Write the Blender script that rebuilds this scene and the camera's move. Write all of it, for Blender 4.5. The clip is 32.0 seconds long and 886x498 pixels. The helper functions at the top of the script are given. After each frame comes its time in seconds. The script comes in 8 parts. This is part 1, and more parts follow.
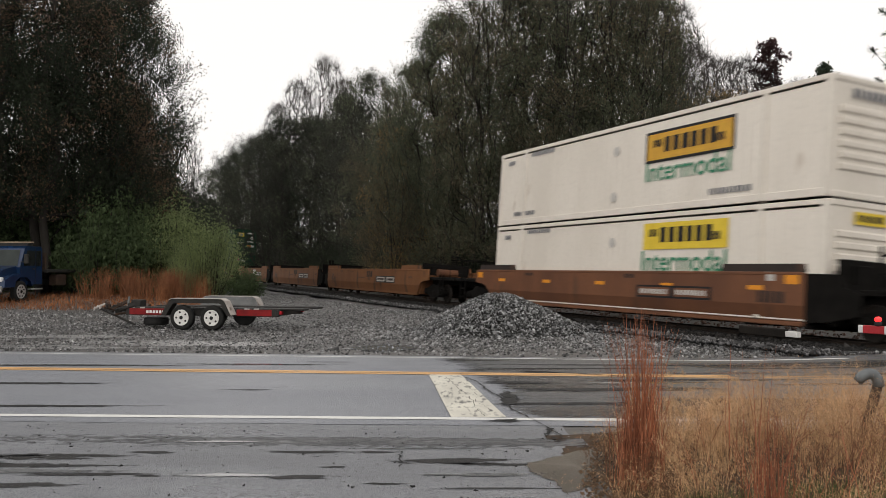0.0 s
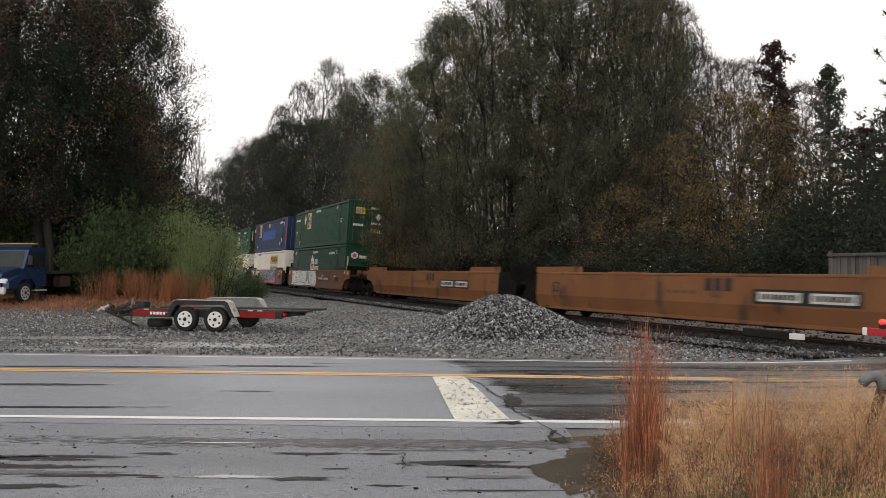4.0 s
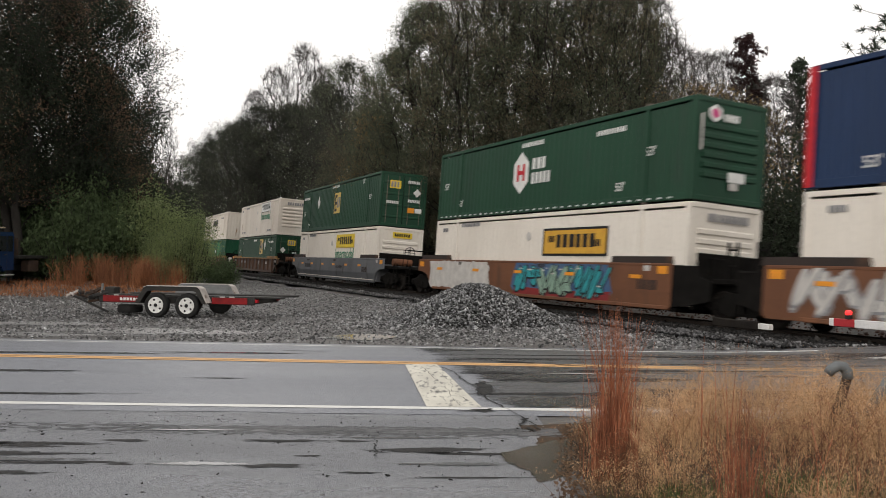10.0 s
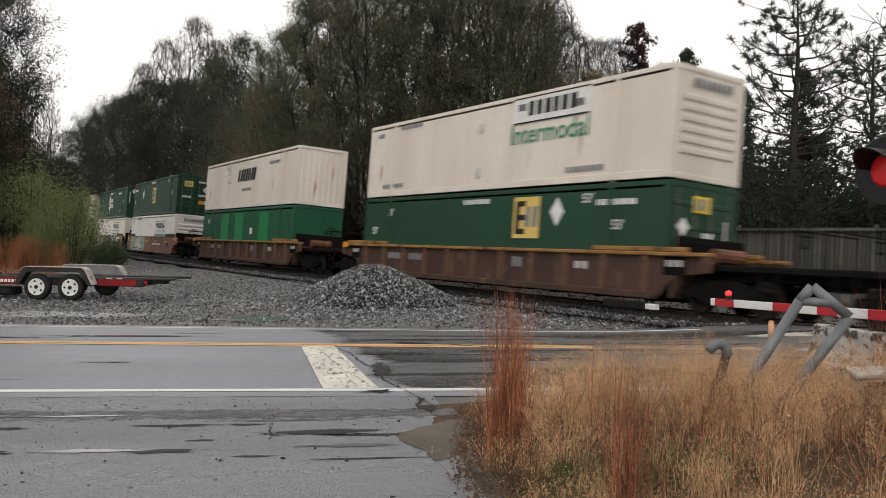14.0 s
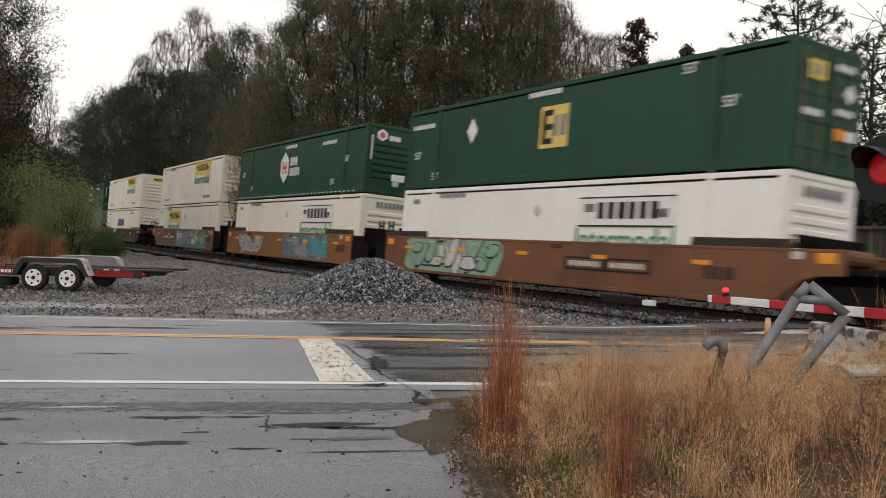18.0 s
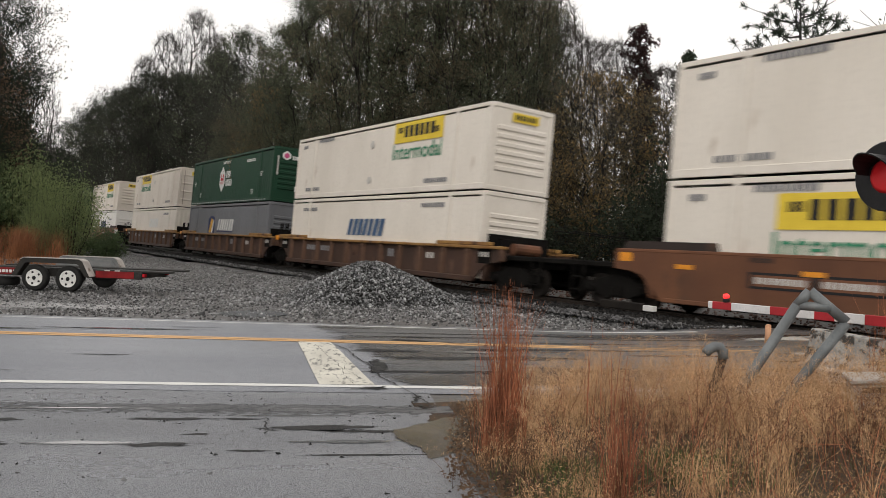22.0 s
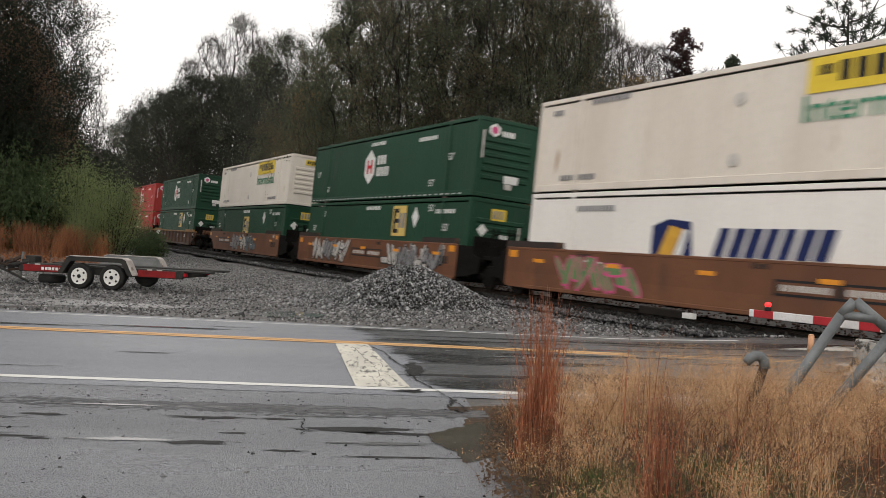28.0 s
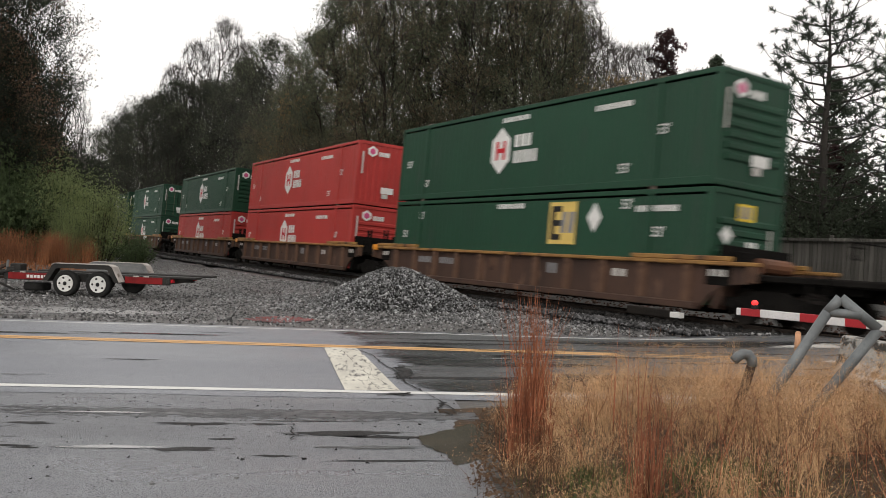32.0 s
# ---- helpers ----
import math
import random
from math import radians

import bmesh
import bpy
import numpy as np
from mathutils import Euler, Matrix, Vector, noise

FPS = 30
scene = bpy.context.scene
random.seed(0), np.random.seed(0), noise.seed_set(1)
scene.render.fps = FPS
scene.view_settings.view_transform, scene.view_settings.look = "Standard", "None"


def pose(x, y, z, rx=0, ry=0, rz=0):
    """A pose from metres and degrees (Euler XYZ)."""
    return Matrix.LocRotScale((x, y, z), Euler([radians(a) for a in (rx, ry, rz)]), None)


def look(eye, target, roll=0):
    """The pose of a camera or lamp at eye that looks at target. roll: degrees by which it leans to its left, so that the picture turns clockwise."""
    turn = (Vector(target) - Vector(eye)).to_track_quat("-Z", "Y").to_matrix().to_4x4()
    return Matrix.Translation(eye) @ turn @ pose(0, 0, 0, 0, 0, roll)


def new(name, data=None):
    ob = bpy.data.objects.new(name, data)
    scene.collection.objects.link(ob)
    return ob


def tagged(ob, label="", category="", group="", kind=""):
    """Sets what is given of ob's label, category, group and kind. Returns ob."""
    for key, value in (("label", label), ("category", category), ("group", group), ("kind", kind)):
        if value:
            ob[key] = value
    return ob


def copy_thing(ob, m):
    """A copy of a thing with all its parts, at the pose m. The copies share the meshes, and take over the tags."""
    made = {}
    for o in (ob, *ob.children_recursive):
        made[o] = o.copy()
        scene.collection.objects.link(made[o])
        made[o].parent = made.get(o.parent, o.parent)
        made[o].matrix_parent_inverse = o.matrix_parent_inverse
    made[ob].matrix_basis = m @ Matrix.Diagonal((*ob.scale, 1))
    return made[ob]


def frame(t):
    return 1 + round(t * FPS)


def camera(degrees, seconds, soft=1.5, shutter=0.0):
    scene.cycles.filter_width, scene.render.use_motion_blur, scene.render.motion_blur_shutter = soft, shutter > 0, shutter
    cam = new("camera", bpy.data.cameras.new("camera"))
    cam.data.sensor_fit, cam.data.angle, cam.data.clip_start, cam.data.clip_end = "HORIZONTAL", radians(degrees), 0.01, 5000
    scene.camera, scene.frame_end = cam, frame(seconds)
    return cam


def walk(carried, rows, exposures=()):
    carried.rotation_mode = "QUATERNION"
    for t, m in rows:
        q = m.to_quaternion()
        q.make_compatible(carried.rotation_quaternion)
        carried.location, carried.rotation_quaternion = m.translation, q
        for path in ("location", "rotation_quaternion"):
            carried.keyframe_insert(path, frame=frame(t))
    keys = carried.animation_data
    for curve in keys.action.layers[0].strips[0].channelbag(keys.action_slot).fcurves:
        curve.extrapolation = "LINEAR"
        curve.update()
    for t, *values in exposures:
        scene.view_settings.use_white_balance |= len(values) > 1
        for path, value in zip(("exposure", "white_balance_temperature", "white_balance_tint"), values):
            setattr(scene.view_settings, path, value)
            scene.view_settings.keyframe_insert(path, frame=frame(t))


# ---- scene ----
EYE = 1.70
# seconds, yaw, pitch, roll of the hand-held camera, which turns on one spot
TURNS = [
    (0, -0.14, 1.25, -0.13),
    (0.5, -0.05, 1.03, -0.26),
    (1, -0.11, 1.18, -0.25),
    (1.5, -0.27, 1.63, -0.31),
    (2, -0.39, 1.76, -0.64),
    (2.5, -0.42, 1.56, -0.80),
    (3, -0.23, 1.51, -0.57),
    (3.5, 0.15, 1.44, -0.23),
    (5.5, -0.24, 1.31, -0.03),
    (6, 0.00, 1.31, -0.00),
    (6.5, 0.24, 1.47, -0.06),
    (7, 0.29, 1.47, -0.26),
    (7.5, 0.32, 1.53, -0.37),
    (8, 0.41, 1.48, -0.60),
    (8.5, 0.47, 1.42, -0.60),
    (9, 0.15, 1.31, -0.53),
    (9.5, -0.67, 0.92, -0.65),
    (10, -1.69, 0.58, -0.70),
    (10.5, -2.89, 0.33, -0.74),
    (11, -4.30, 0.18, -0.82),
    (11.5, -5.54, 0.07, -0.72),
    (12, -6.43, -0.22, -0.78),
    (12.5, -7.04, -0.37, -0.97),
    (13, -7.84, -0.54, -1.06),
    (13.5, -8.44, -0.61, -1.03),
    (14, -8.60, -0.58, -1.01),
    (14.5, -8.48, -0.62, -1.05),
    (16.5, -8.42, -0.69, -1.59),
    (17, -8.43, -0.76, -1.66),
    (17.5, -8.51, -0.84, -1.61),
    (18, -8.74, -0.96, -1.54),
    (18.5, -8.95, -1.05, -1.51),
    (19, -8.91, -1.10, -1.54),
    (19.5, -8.61, -1.07, -1.72),
    (20, -8.24, -1.07, -1.82),
    (20.5, -7.95, -0.89, -1.88),
    (21, -8.08, -0.72, -1.93),
    (21.5, -8.50, -0.71, -2.00),
    (22, -8.68, -0.71, -2.02),
    (22.5, -8.68, -0.64, -2.04),
    (23, -8.77, -0.57, -2.17),
    (23.5, -8.64, -0.66, -2.25),
    (24, -8.25, -0.56, -2.39),
    (24.5, -7.76, -0.42, -2.45),
    (25, -7.21, -0.61, -2.46),
    (25.5, -6.80, -0.89, -2.34),
    (27.5, -6.25, -0.66, -2.53),
    (28, -6.13, -0.56, -2.73),
    (28.5, -5.97, -0.58, -2.67),
    (29, -5.90, -0.57, -2.53),
    (29.5, -5.79, -0.57, -2.27),
    (30, -5.95, -0.57, -2.36),
    (30.5, -6.24, -0.55, -2.39),
    (31, -6.54, -0.55, -2.37),
    (31.5, -6.86, -0.57, -2.28),
    (32, -6.96, -0.36, -2.01),
]
cam = camera(55.15, 32.0, soft=0.7, shutter=0.55)
walk(cam, [(t, pose(0, 0, EYE, 90 + p, r, y)) for t, y, p, r in TURNS],
     [(0, 0.0), (1, 0.0), (2.5, 0.1), (6, 0.17), (9, 0.15), (11, 0.06), (14, 0.06), (17, 0.0), (19, -0.02), (21, 0.05), (24, 0.0), (28, 0.06), (30, 0.17), (32, 0.12)])

# ---- overcast daylight ----
SUN_EL, SUN_AZ = radians(38), radians(200)
world = bpy.data.worlds.new("overcast_sky")
scene.world = world
world.use_nodes = True
wn, wl = world.node_tree.nodes, world.node_tree.links
sky = wn.new("ShaderNodeTexSky")
sky.sky_type, sky.sun_disc = "NISHITA", False
sky.sun_elevation, sky.sun_rotation = SUN_EL, SUN_AZ
sky.air_density, sky.dust_density, sky.ozone_density = 1.0, 6.0, 1.0
dim = wn.new("ShaderNodeVectorMath")
dim.operation = "SCALE"
dim.inputs["Scale"].default_value = 0.10
cloud = wn.new("ShaderNodeMix")
cloud.data_type = "RGBA"
cloud.inputs[0].default_value = 0.9
cloud.inputs[7].default_value = (1.0, 0.96, 0.92, 1)
wl.new(sky.outputs[0], dim.inputs[0])
wl.new(dim.outputs[0], cloud.inputs[6])
wl.new(cloud.outputs[2], wn["Background"].inputs[0])
wn["Background"].inputs[1].default_value = 1.15
sun = new("sun", bpy.data.lights.new("sun", "SUN"))
sun.data.energy, sun.data.angle, sun.data.color = 0.6, radians(30), (1.0, 0.97, 0.93)
sun.matrix_world = look((math.sin(SUN_AZ) * math.cos(SUN_EL) * 50, math.cos(SUN_AZ) * math.cos(SUN_EL) * 50, math.sin(SUN_EL) * 50), (0, 0, 0))


# ---- materials ----
def surf(name, c1, c2=None, rough=0.6, metal=0.0, scale=3.0, fine=40.0, bump=0.15, rough2=None, c3=None, spots=0.55, spot_scale=1.2, vary=0.0, spec=0.15, stretch=(1, 1, 1), island=False, trans=0.0, wet=None, soft=0.1, grit=0.8, plain_grain=False, feather=False):
    """A worn surface: two colours mixed by noise at two scales, a third in stains, gloss that varies, and a fine relief."""
    m = bpy.data.materials.new(name)
    m.use_nodes = True
    n, l = m.node_tree.nodes, m.node_tree.links
    b = n["Principled BSDF"]
    co = n.new("ShaderNodeTexCoord")
    mp = n.new("ShaderNodeMapping")
    mp.inputs["Scale"].default_value = stretch
    l.new(co.outputs["Object"], mp.inputs[0])

    def noise_at(s, detail=4.0, plain=False):
        t = n.new("ShaderNodeTexNoise")
        t.inputs["Scale"].default_value, t.inputs["Detail"].default_value = s, detail
        l.new(co.outputs["Object"] if plain else mp.outputs[0], t.inputs["Vector"])
        return t.outputs[0]

    def mix(f, a, c, lo=0.35, hi=0.65):
        r = n.new("ShaderNodeMapRange")
        r.inputs[1].default_value, r.inputs[2].default_value = lo, hi
        l.new(f, r.inputs[0])
        x = n.new("ShaderNodeMix")
        x.data_type = "RGBA"
        l.new(r.outputs[0], x.inputs[0])
        for sock, v in ((x.inputs[6], a), (x.inputs[7], c)):
            if isinstance(v, tuple):
                sock.default_value = (*v, 1)
            else:
                l.new(v, sock)
        return x.outputs[2], r.outputs[0]

    c2 = c2 or tuple(v * 0.75 for v in c1)
    big, grain = noise_at(scale), noise_at(fine, 2.0, plain_grain)
    col, _ = mix(big, c1, c2)
    mid = tuple((u + v) / 2 * grit for u, v in zip(c1, c2))
    g, _ = mix(grain, col, mid, 0.5, 0.9 if grit > 0.5 else 0.62)
    col = g
    if c3:
        col, sp = mix(noise_at(spot_scale, 6.0), col, c3, spots, spots + soft)
    if vary:
        rnd = n.new("ShaderNodeNewGeometry").outputs["Random Per Island"] if island else n.new("ShaderNodeObjectInfo").outputs["Random"]
        h = n.new("ShaderNodeHueSaturation")
        r = n.new("ShaderNodeMapRange")
        r.inputs[3].default_value, r.inputs[4].default_value = 1 - vary, 1 + vary
        if vary > 0.7:
            # a few pale stones among many dark ones
            pw = n.new("ShaderNodeMath")
            pw.operation = "POWER"
            pw.inputs[1].default_value = 2.2
            l.new(rnd, pw.inputs[0])
            rnd = pw.outputs[0]
            r.inputs[4].default_value = 1 + 2.2 * vary
        l.new(rnd, r.inputs[0])
        l.new(r.outputs[0], h.inputs["Value"])
        l.new(col, h.inputs["Color"])
        col = h.outputs[0]
    l.new(col, b.inputs["Base Color"])
    b.inputs["Metallic"].default_value = metal
    b.inputs["Specular IOR Level"].default_value = spec
    if rough2 is not None:
        r = n.new("ShaderNodeMapRange")
        r.inputs[1].default_value, r.inputs[2].default_value = 0.35, 0.65
        r.inputs[3].default_value, r.inputs[4].default_value = rough, rough2
        l.new(big, r.inputs[0])
        rg = r.outputs[0]
        if wet is not None and c3:
            w = n.new("ShaderNodeMix")
            l.new(sp, w.inputs[0])
            l.new(rg, w.inputs[2])
            w.inputs[3].default_value = wet
            rg = w.outputs[0]
        l.new(rg, b.inputs["Roughness"])
    else:
        b.inputs["Roughness"].default_value = rough
    if bump:
        bp = n.new("ShaderNodeBump")
        bp.inputs["Strength"].default_value = bump
        bp.inputs["Distance"].default_value = 0.02
        l.new(grain, bp.inputs["Height"])
        l.new(bp.outputs[0], b.inputs["Normal"])
    if feather:
        # a stain that thins out raggedly towards its rim
        at = n.new("ShaderNodeAttribute")
        at.attribute_name = "fade"
        ad = n.new("ShaderNodeMath")
        l.new(at.outputs["Fac"], ad.inputs[0])
        sc = n.new("ShaderNodeMapRange")
        sc.inputs[3].default_value, sc.inputs[4].default_value = -0.55, 0.55
        sc.inputs[1].default_value, sc.inputs[2].default_value = 0.25, 0.75
        l.new(noise_at(13.0, 10.0), sc.inputs[0])
        l.new(sc.outputs[0], ad.inputs[1])
        al = n.new("ShaderNodeMapRange")
        al.inputs[1].default_value, al.inputs[2].default_value = 0.25, 0.8
        l.new(ad.outputs[0], al.inputs[0])
        l.new(al.outputs[0], b.inputs["Alpha"])
    if trans:
        b.inputs["Transmission Weight"].default_value = trans
    return m


def leaf(name, c1, c2, vary=0.18, scale=0.3, thru=0.45):
    """Thin leaves: two colours in drifts through the crown, each leaf a little apart, and light that comes through them."""
    m = surf(name, c1, c2, 0.65, scale=scale, fine=3, bump=0, spec=0.05, vary=vary, island=True)
    n, l = m.node_tree.nodes, m.node_tree.links
    b = n["Principled BSDF"]
    tr, mx = n.new("ShaderNodeBsdfTranslucent"), n.new("ShaderNodeMixShader")
    l.new(b.inputs["Base Color"].links[0].from_socket, tr.inputs["Color"])
    mx.inputs[0].default_value = thru
    l.new(b.outputs[0], mx.inputs[1])
    l.new(tr.outputs[0], mx.inputs[2])
    l.new(mx.outputs[0], n["Material Output"].inputs["Surface"])
    return m


def glow(name, c, strength):
    m = bpy.data.materials.new(name)
    m.use_nodes = True
    b = m.node_tree.nodes["Principled BSDF"]
    b.inputs["Base Color"].default_value = (*c, 1)
    b.inputs["Emission Color"].default_value = (*c, 1)
    b.inputs["Emission Strength"].default_value = strength
    return m


ASPHALT = surf("wet_asphalt", c1=(0.25, 0.262, 0.292), c2=(0.20, 0.211, 0.236), rough=0.33, spec=0.5, scale=0.35, fine=55, bump=0.5, rough2=0.52, c3=(0.06, 0.06, 0.064), spots=0.63, soft=0.2, spot_scale=0.5, wet=0.2, stretch=(0.12, 1, 1), plain_grain=True, grit=0.45)
ASPHALT_OLD = surf("old_wet_asphalt", c1=(0.285, 0.296, 0.322), c2=(0.20, 0.208, 0.226), rough=0.26, spec=0.5, scale=0.9, fine=85, bump=1.0, rough2=0.46, c3=(0.085, 0.086, 0.090), spots=0.60, soft=0.16, spot_scale=0.62, wet=0.14, stretch=(0.27, 1, 1), plain_grain=True, grit=0.35)
ASPHALT_CROSS = surf("crossing_asphalt", c1=(0.125, 0.128, 0.136), c2=(0.07, 0.072, 0.076), rough=0.3, spec=0.5, scale=0.6, fine=34, bump=0.7, rough2=0.45, c3=(0.014, 0.014, 0.016), spots=0.47, soft=0.14, spot_scale=0.8, wet=0.16, stretch=(0.2, 1, 1), plain_grain=True, feather=True, grit=0.4)
PUDDLE_MUD = surf("muddy_puddle_water", (0.085, 0.072, 0.057), (0.062, 0.052, 0.042), 0.2, spec=0.4, scale=3.0, bump=0.0, feather=True)
DAMP = surf("damp_dark_asphalt", (0.016, 0.016, 0.016), (0.034, 0.033, 0.033), 0.6, spec=0.2, scale=5.0, fine=70, bump=1.0, feather=True, stretch=(0.55, 1, 1))
ROUGH_SEAM = surf("coarse_dark_asphalt", (0.105, 0.107, 0.113), (0.066, 0.068, 0.072), 0.4, spec=0.45, scale=2.0, fine=90, bump=1.0, rough2=0.55, c3=(0.20, 0.20, 0.205), spots=0.6, spot_scale=6, stretch=(0.5, 1, 1), feather=True)
FILM = surf("thin_water_film", (0.20, 0.205, 0.21), (0.16, 0.165, 0.17), 0.06, spec=0.6, scale=2.0, bump=0.0, feather=True, stretch=(0.4, 1, 1))
CRACK = surf("dark_crack", (0.016, 0.016, 0.016), None, 0.6, scale=5)
WHITE_LINE = surf("worn_white_road_paint", (0.70, 0.70, 0.68), (0.60, 0.60, 0.58), 0.45, scale=2.0, fine=60, bump=0.2, c3=(0.25, 0.25, 0.25), spots=0.66, spot_scale=5)
BAR_PAINT = surf("cracked_white_road_paint", (0.66, 0.64, 0.56), (0.52, 0.50, 0.44), 0.45, scale=2.0, fine=60, bump=0.2, c3=(0.16, 0.158, 0.15), spots=0.55, soft=0.12, spot_scale=9.0, stretch=(1.6, 0.6, 1))
YELLOW_LINE = surf("worn_yellow_road_paint", (0.66, 0.39, 0.175), (0.55, 0.32, 0.14), 0.45, scale=2.0, fine=60, bump=0.2, c3=(0.22, 0.16, 0.09), spots=0.64, spot_scale=5)
DIRT = surf("wet_gravel_dirt", (0.118, 0.113, 0.109), (0.070, 0.067, 0.064), 0.5, scale=0.25, fine=14, bump=0.9, rough2=0.35, c3=(0.135, 0.135, 0.137), spots=0.56, spot_scale=2.2, stretch=(0.5, 1, 1))
SOIL = surf("leafy_soil", (0.075, 0.050, 0.032), (0.045, 0.034, 0.024), 0.85, scale=1.5, fine=25, bump=0.8, c3=(0.16, 0.08, 0.04), spots=0.6, spot_scale=12)
STONE = surf("crushed_granite", (0.205, 0.208, 0.21), (0.08, 0.081, 0.083), 0.45, spec=0.25, scale=6, fine=50, bump=0.4, vary=0.86, island=True)
BALLAST = surf("ballast_stone", (0.085, 0.084, 0.086), (0.05, 0.05, 0.051), 0.55, scale=6, fine=50, bump=0.4, vary=0.85, island=True, spec=0.2)
LOT_STONE = surf("lot_stone", (0.19, 0.191, 0.192), (0.085, 0.085, 0.086), 0.36, spec=0.35, scale=6, fine=50, bump=0.4, vary=0.86, island=True)
BARK = surf("tree_bark", (0.050, 0.045, 0.040), (0.032, 0.029, 0.026), 0.9, scale=4, fine=30, bump=0.6, stretch=(1, 1, 0.3))
BARK_PALE = surf("pale_bare_bark", (0.11, 0.10, 0.094), (0.075, 0.068, 0.063), 0.9, scale=4, fine=30, bump=0.5)
LEAF_OLIVE = leaf("olive_autumn_leaf", (0.138, 0.152, 0.098), (0.094, 0.106, 0.071))
LEAF_BROWN = leaf("brown_autumn_leaf", (0.170, 0.145, 0.093), (0.115, 0.101, 0.069))
LEAF_RUST = leaf("rust_autumn_leaf", (0.19, 0.125, 0.082), (0.115, 0.082, 0.06))
LEAF_DARK = leaf("dark_green_leaf", (0.052, 0.064, 0.043), (0.036, 0.044, 0.031))
LEAF_FAR = leaf("dull_dark_olive_leaf", (0.066, 0.069, 0.055), (0.048, 0.051, 0.042))
LEAF_LIGHT = leaf("light_green_leaf", (0.26, 0.31, 0.145), (0.16, 0.20, 0.095), scale=0.5)
LEAF_GREEN = leaf("green_shrub_leaf", (0.100, 0.138, 0.066), (0.064, 0.090, 0.046), scale=0.5)
LEAF_YELLOW = leaf("yellow_autumn_leaf", (0.32, 0.22, 0.095), (0.20, 0.14, 0.065), scale=0.5)
LEAF_MAROON = leaf("maroon_autumn_leaf", (0.065, 0.036, 0.035), (0.042, 0.027, 0.026), scale=0.5)
NEEDLE = leaf("pine_needle", (0.060, 0.076, 0.050), (0.038, 0.050, 0.036), scale=0.6, thru=0.3)
GRASS_GOLD = surf("golden_dry_grass", (0.70, 0.45, 0.25), (0.40, 0.235, 0.125), 0.7, scale=0.8, fine=6, bump=0, vary=0.4, island=True)
GRASS_STRAW = surf("pale_straw_seed_heads", (0.56, 0.38, 0.22), (0.36, 0.23, 0.125), 0.75, scale=1.2, fine=6, bump=0, vary=0.35, island=True)
GRASS_RUSSET = surf("russet_dead_stem", (0.20, 0.092, 0.055), (0.11, 0.055, 0.036), 0.7, scale=1.0, fine=6, bump=0, vary=0.35, island=True)
GRASS_BROWN = surf("brown_thatch", (0.15, 0.078, 0.042), (0.06, 0.032, 0.02), 0.75, scale=0.8, fine=6, bump=0, vary=0.45, island=True)
GRASS_RED = surf("red_bluestem_grass", (0.36, 0.135, 0.07), (0.19, 0.07, 0.04), 0.7, scale=0.8, fine=6, bump=0, vary=0.45, island=True)
GRASS_ORANGE = surf("orange_broomsedge", (0.30, 0.125, 0.055), (0.17, 0.075, 0.038), 0.7, scale=0.6, fine=6, bump=0, vary=0.4, island=True)
GRASS_GREEN = surf("green_grass", (0.10, 0.13, 0.04), (0.06, 0.085, 0.03), 0.7, scale=0.8, fine=6, bump=0, vary=0.4, island=True)
# near-black bed: dirt plus the shade under the train, put into the colour
BED_SHADE = surf("grimy_shade_black_bed", (0.014, 0.013, 0.012), (0.008, 0.0075, 0.007), 0.8, scale=0.8, fine=14, bump=0.9, spec=0.2)
BALLAST_RUST = surf("rust_stained_ballast_stone", (0.115, 0.066, 0.052), (0.07, 0.046, 0.038), 0.6, scale=6, fine=50, bump=0.4, vary=0.6, island=True, spec=0.2)
# stones by the rails: grime and the train's shade, both as colour
BALLAST_GRIME_SHADE = surf("grimy_shade_black_stone", (0.015, 0.014, 0.013), (0.009, 0.0085, 0.008), 0.7, scale=6, fine=50, bump=0.4, vary=0.8, island=True, spec=0.2)
# pale wet sand; the same pale colour paints the sky's sheen on puddles
PALE_SAND_SHEEN = surf("pale_wet_sand_and_sheen", (0.33, 0.325, 0.325), (0.23, 0.228, 0.228), 0.3, spec=0.5, scale=0.8, fine=12, bump=0.5, c3=(0.07, 0.07, 0.07), spots=0.57, spot_scale=3, feather=True)
# rails and ties are also darkened towards the shade under the train
RAIL_STEEL = surf("rail_steel", (0.05, 0.04, 0.034), (0.03, 0.023, 0.019), 0.55, 0.3, scale=3, fine=40)
TIE_WOOD = surf("creosoted_tie", (0.02, 0.017, 0.014), (0.012, 0.010, 0.009), 0.8, scale=3, fine=30, bump=0.5)


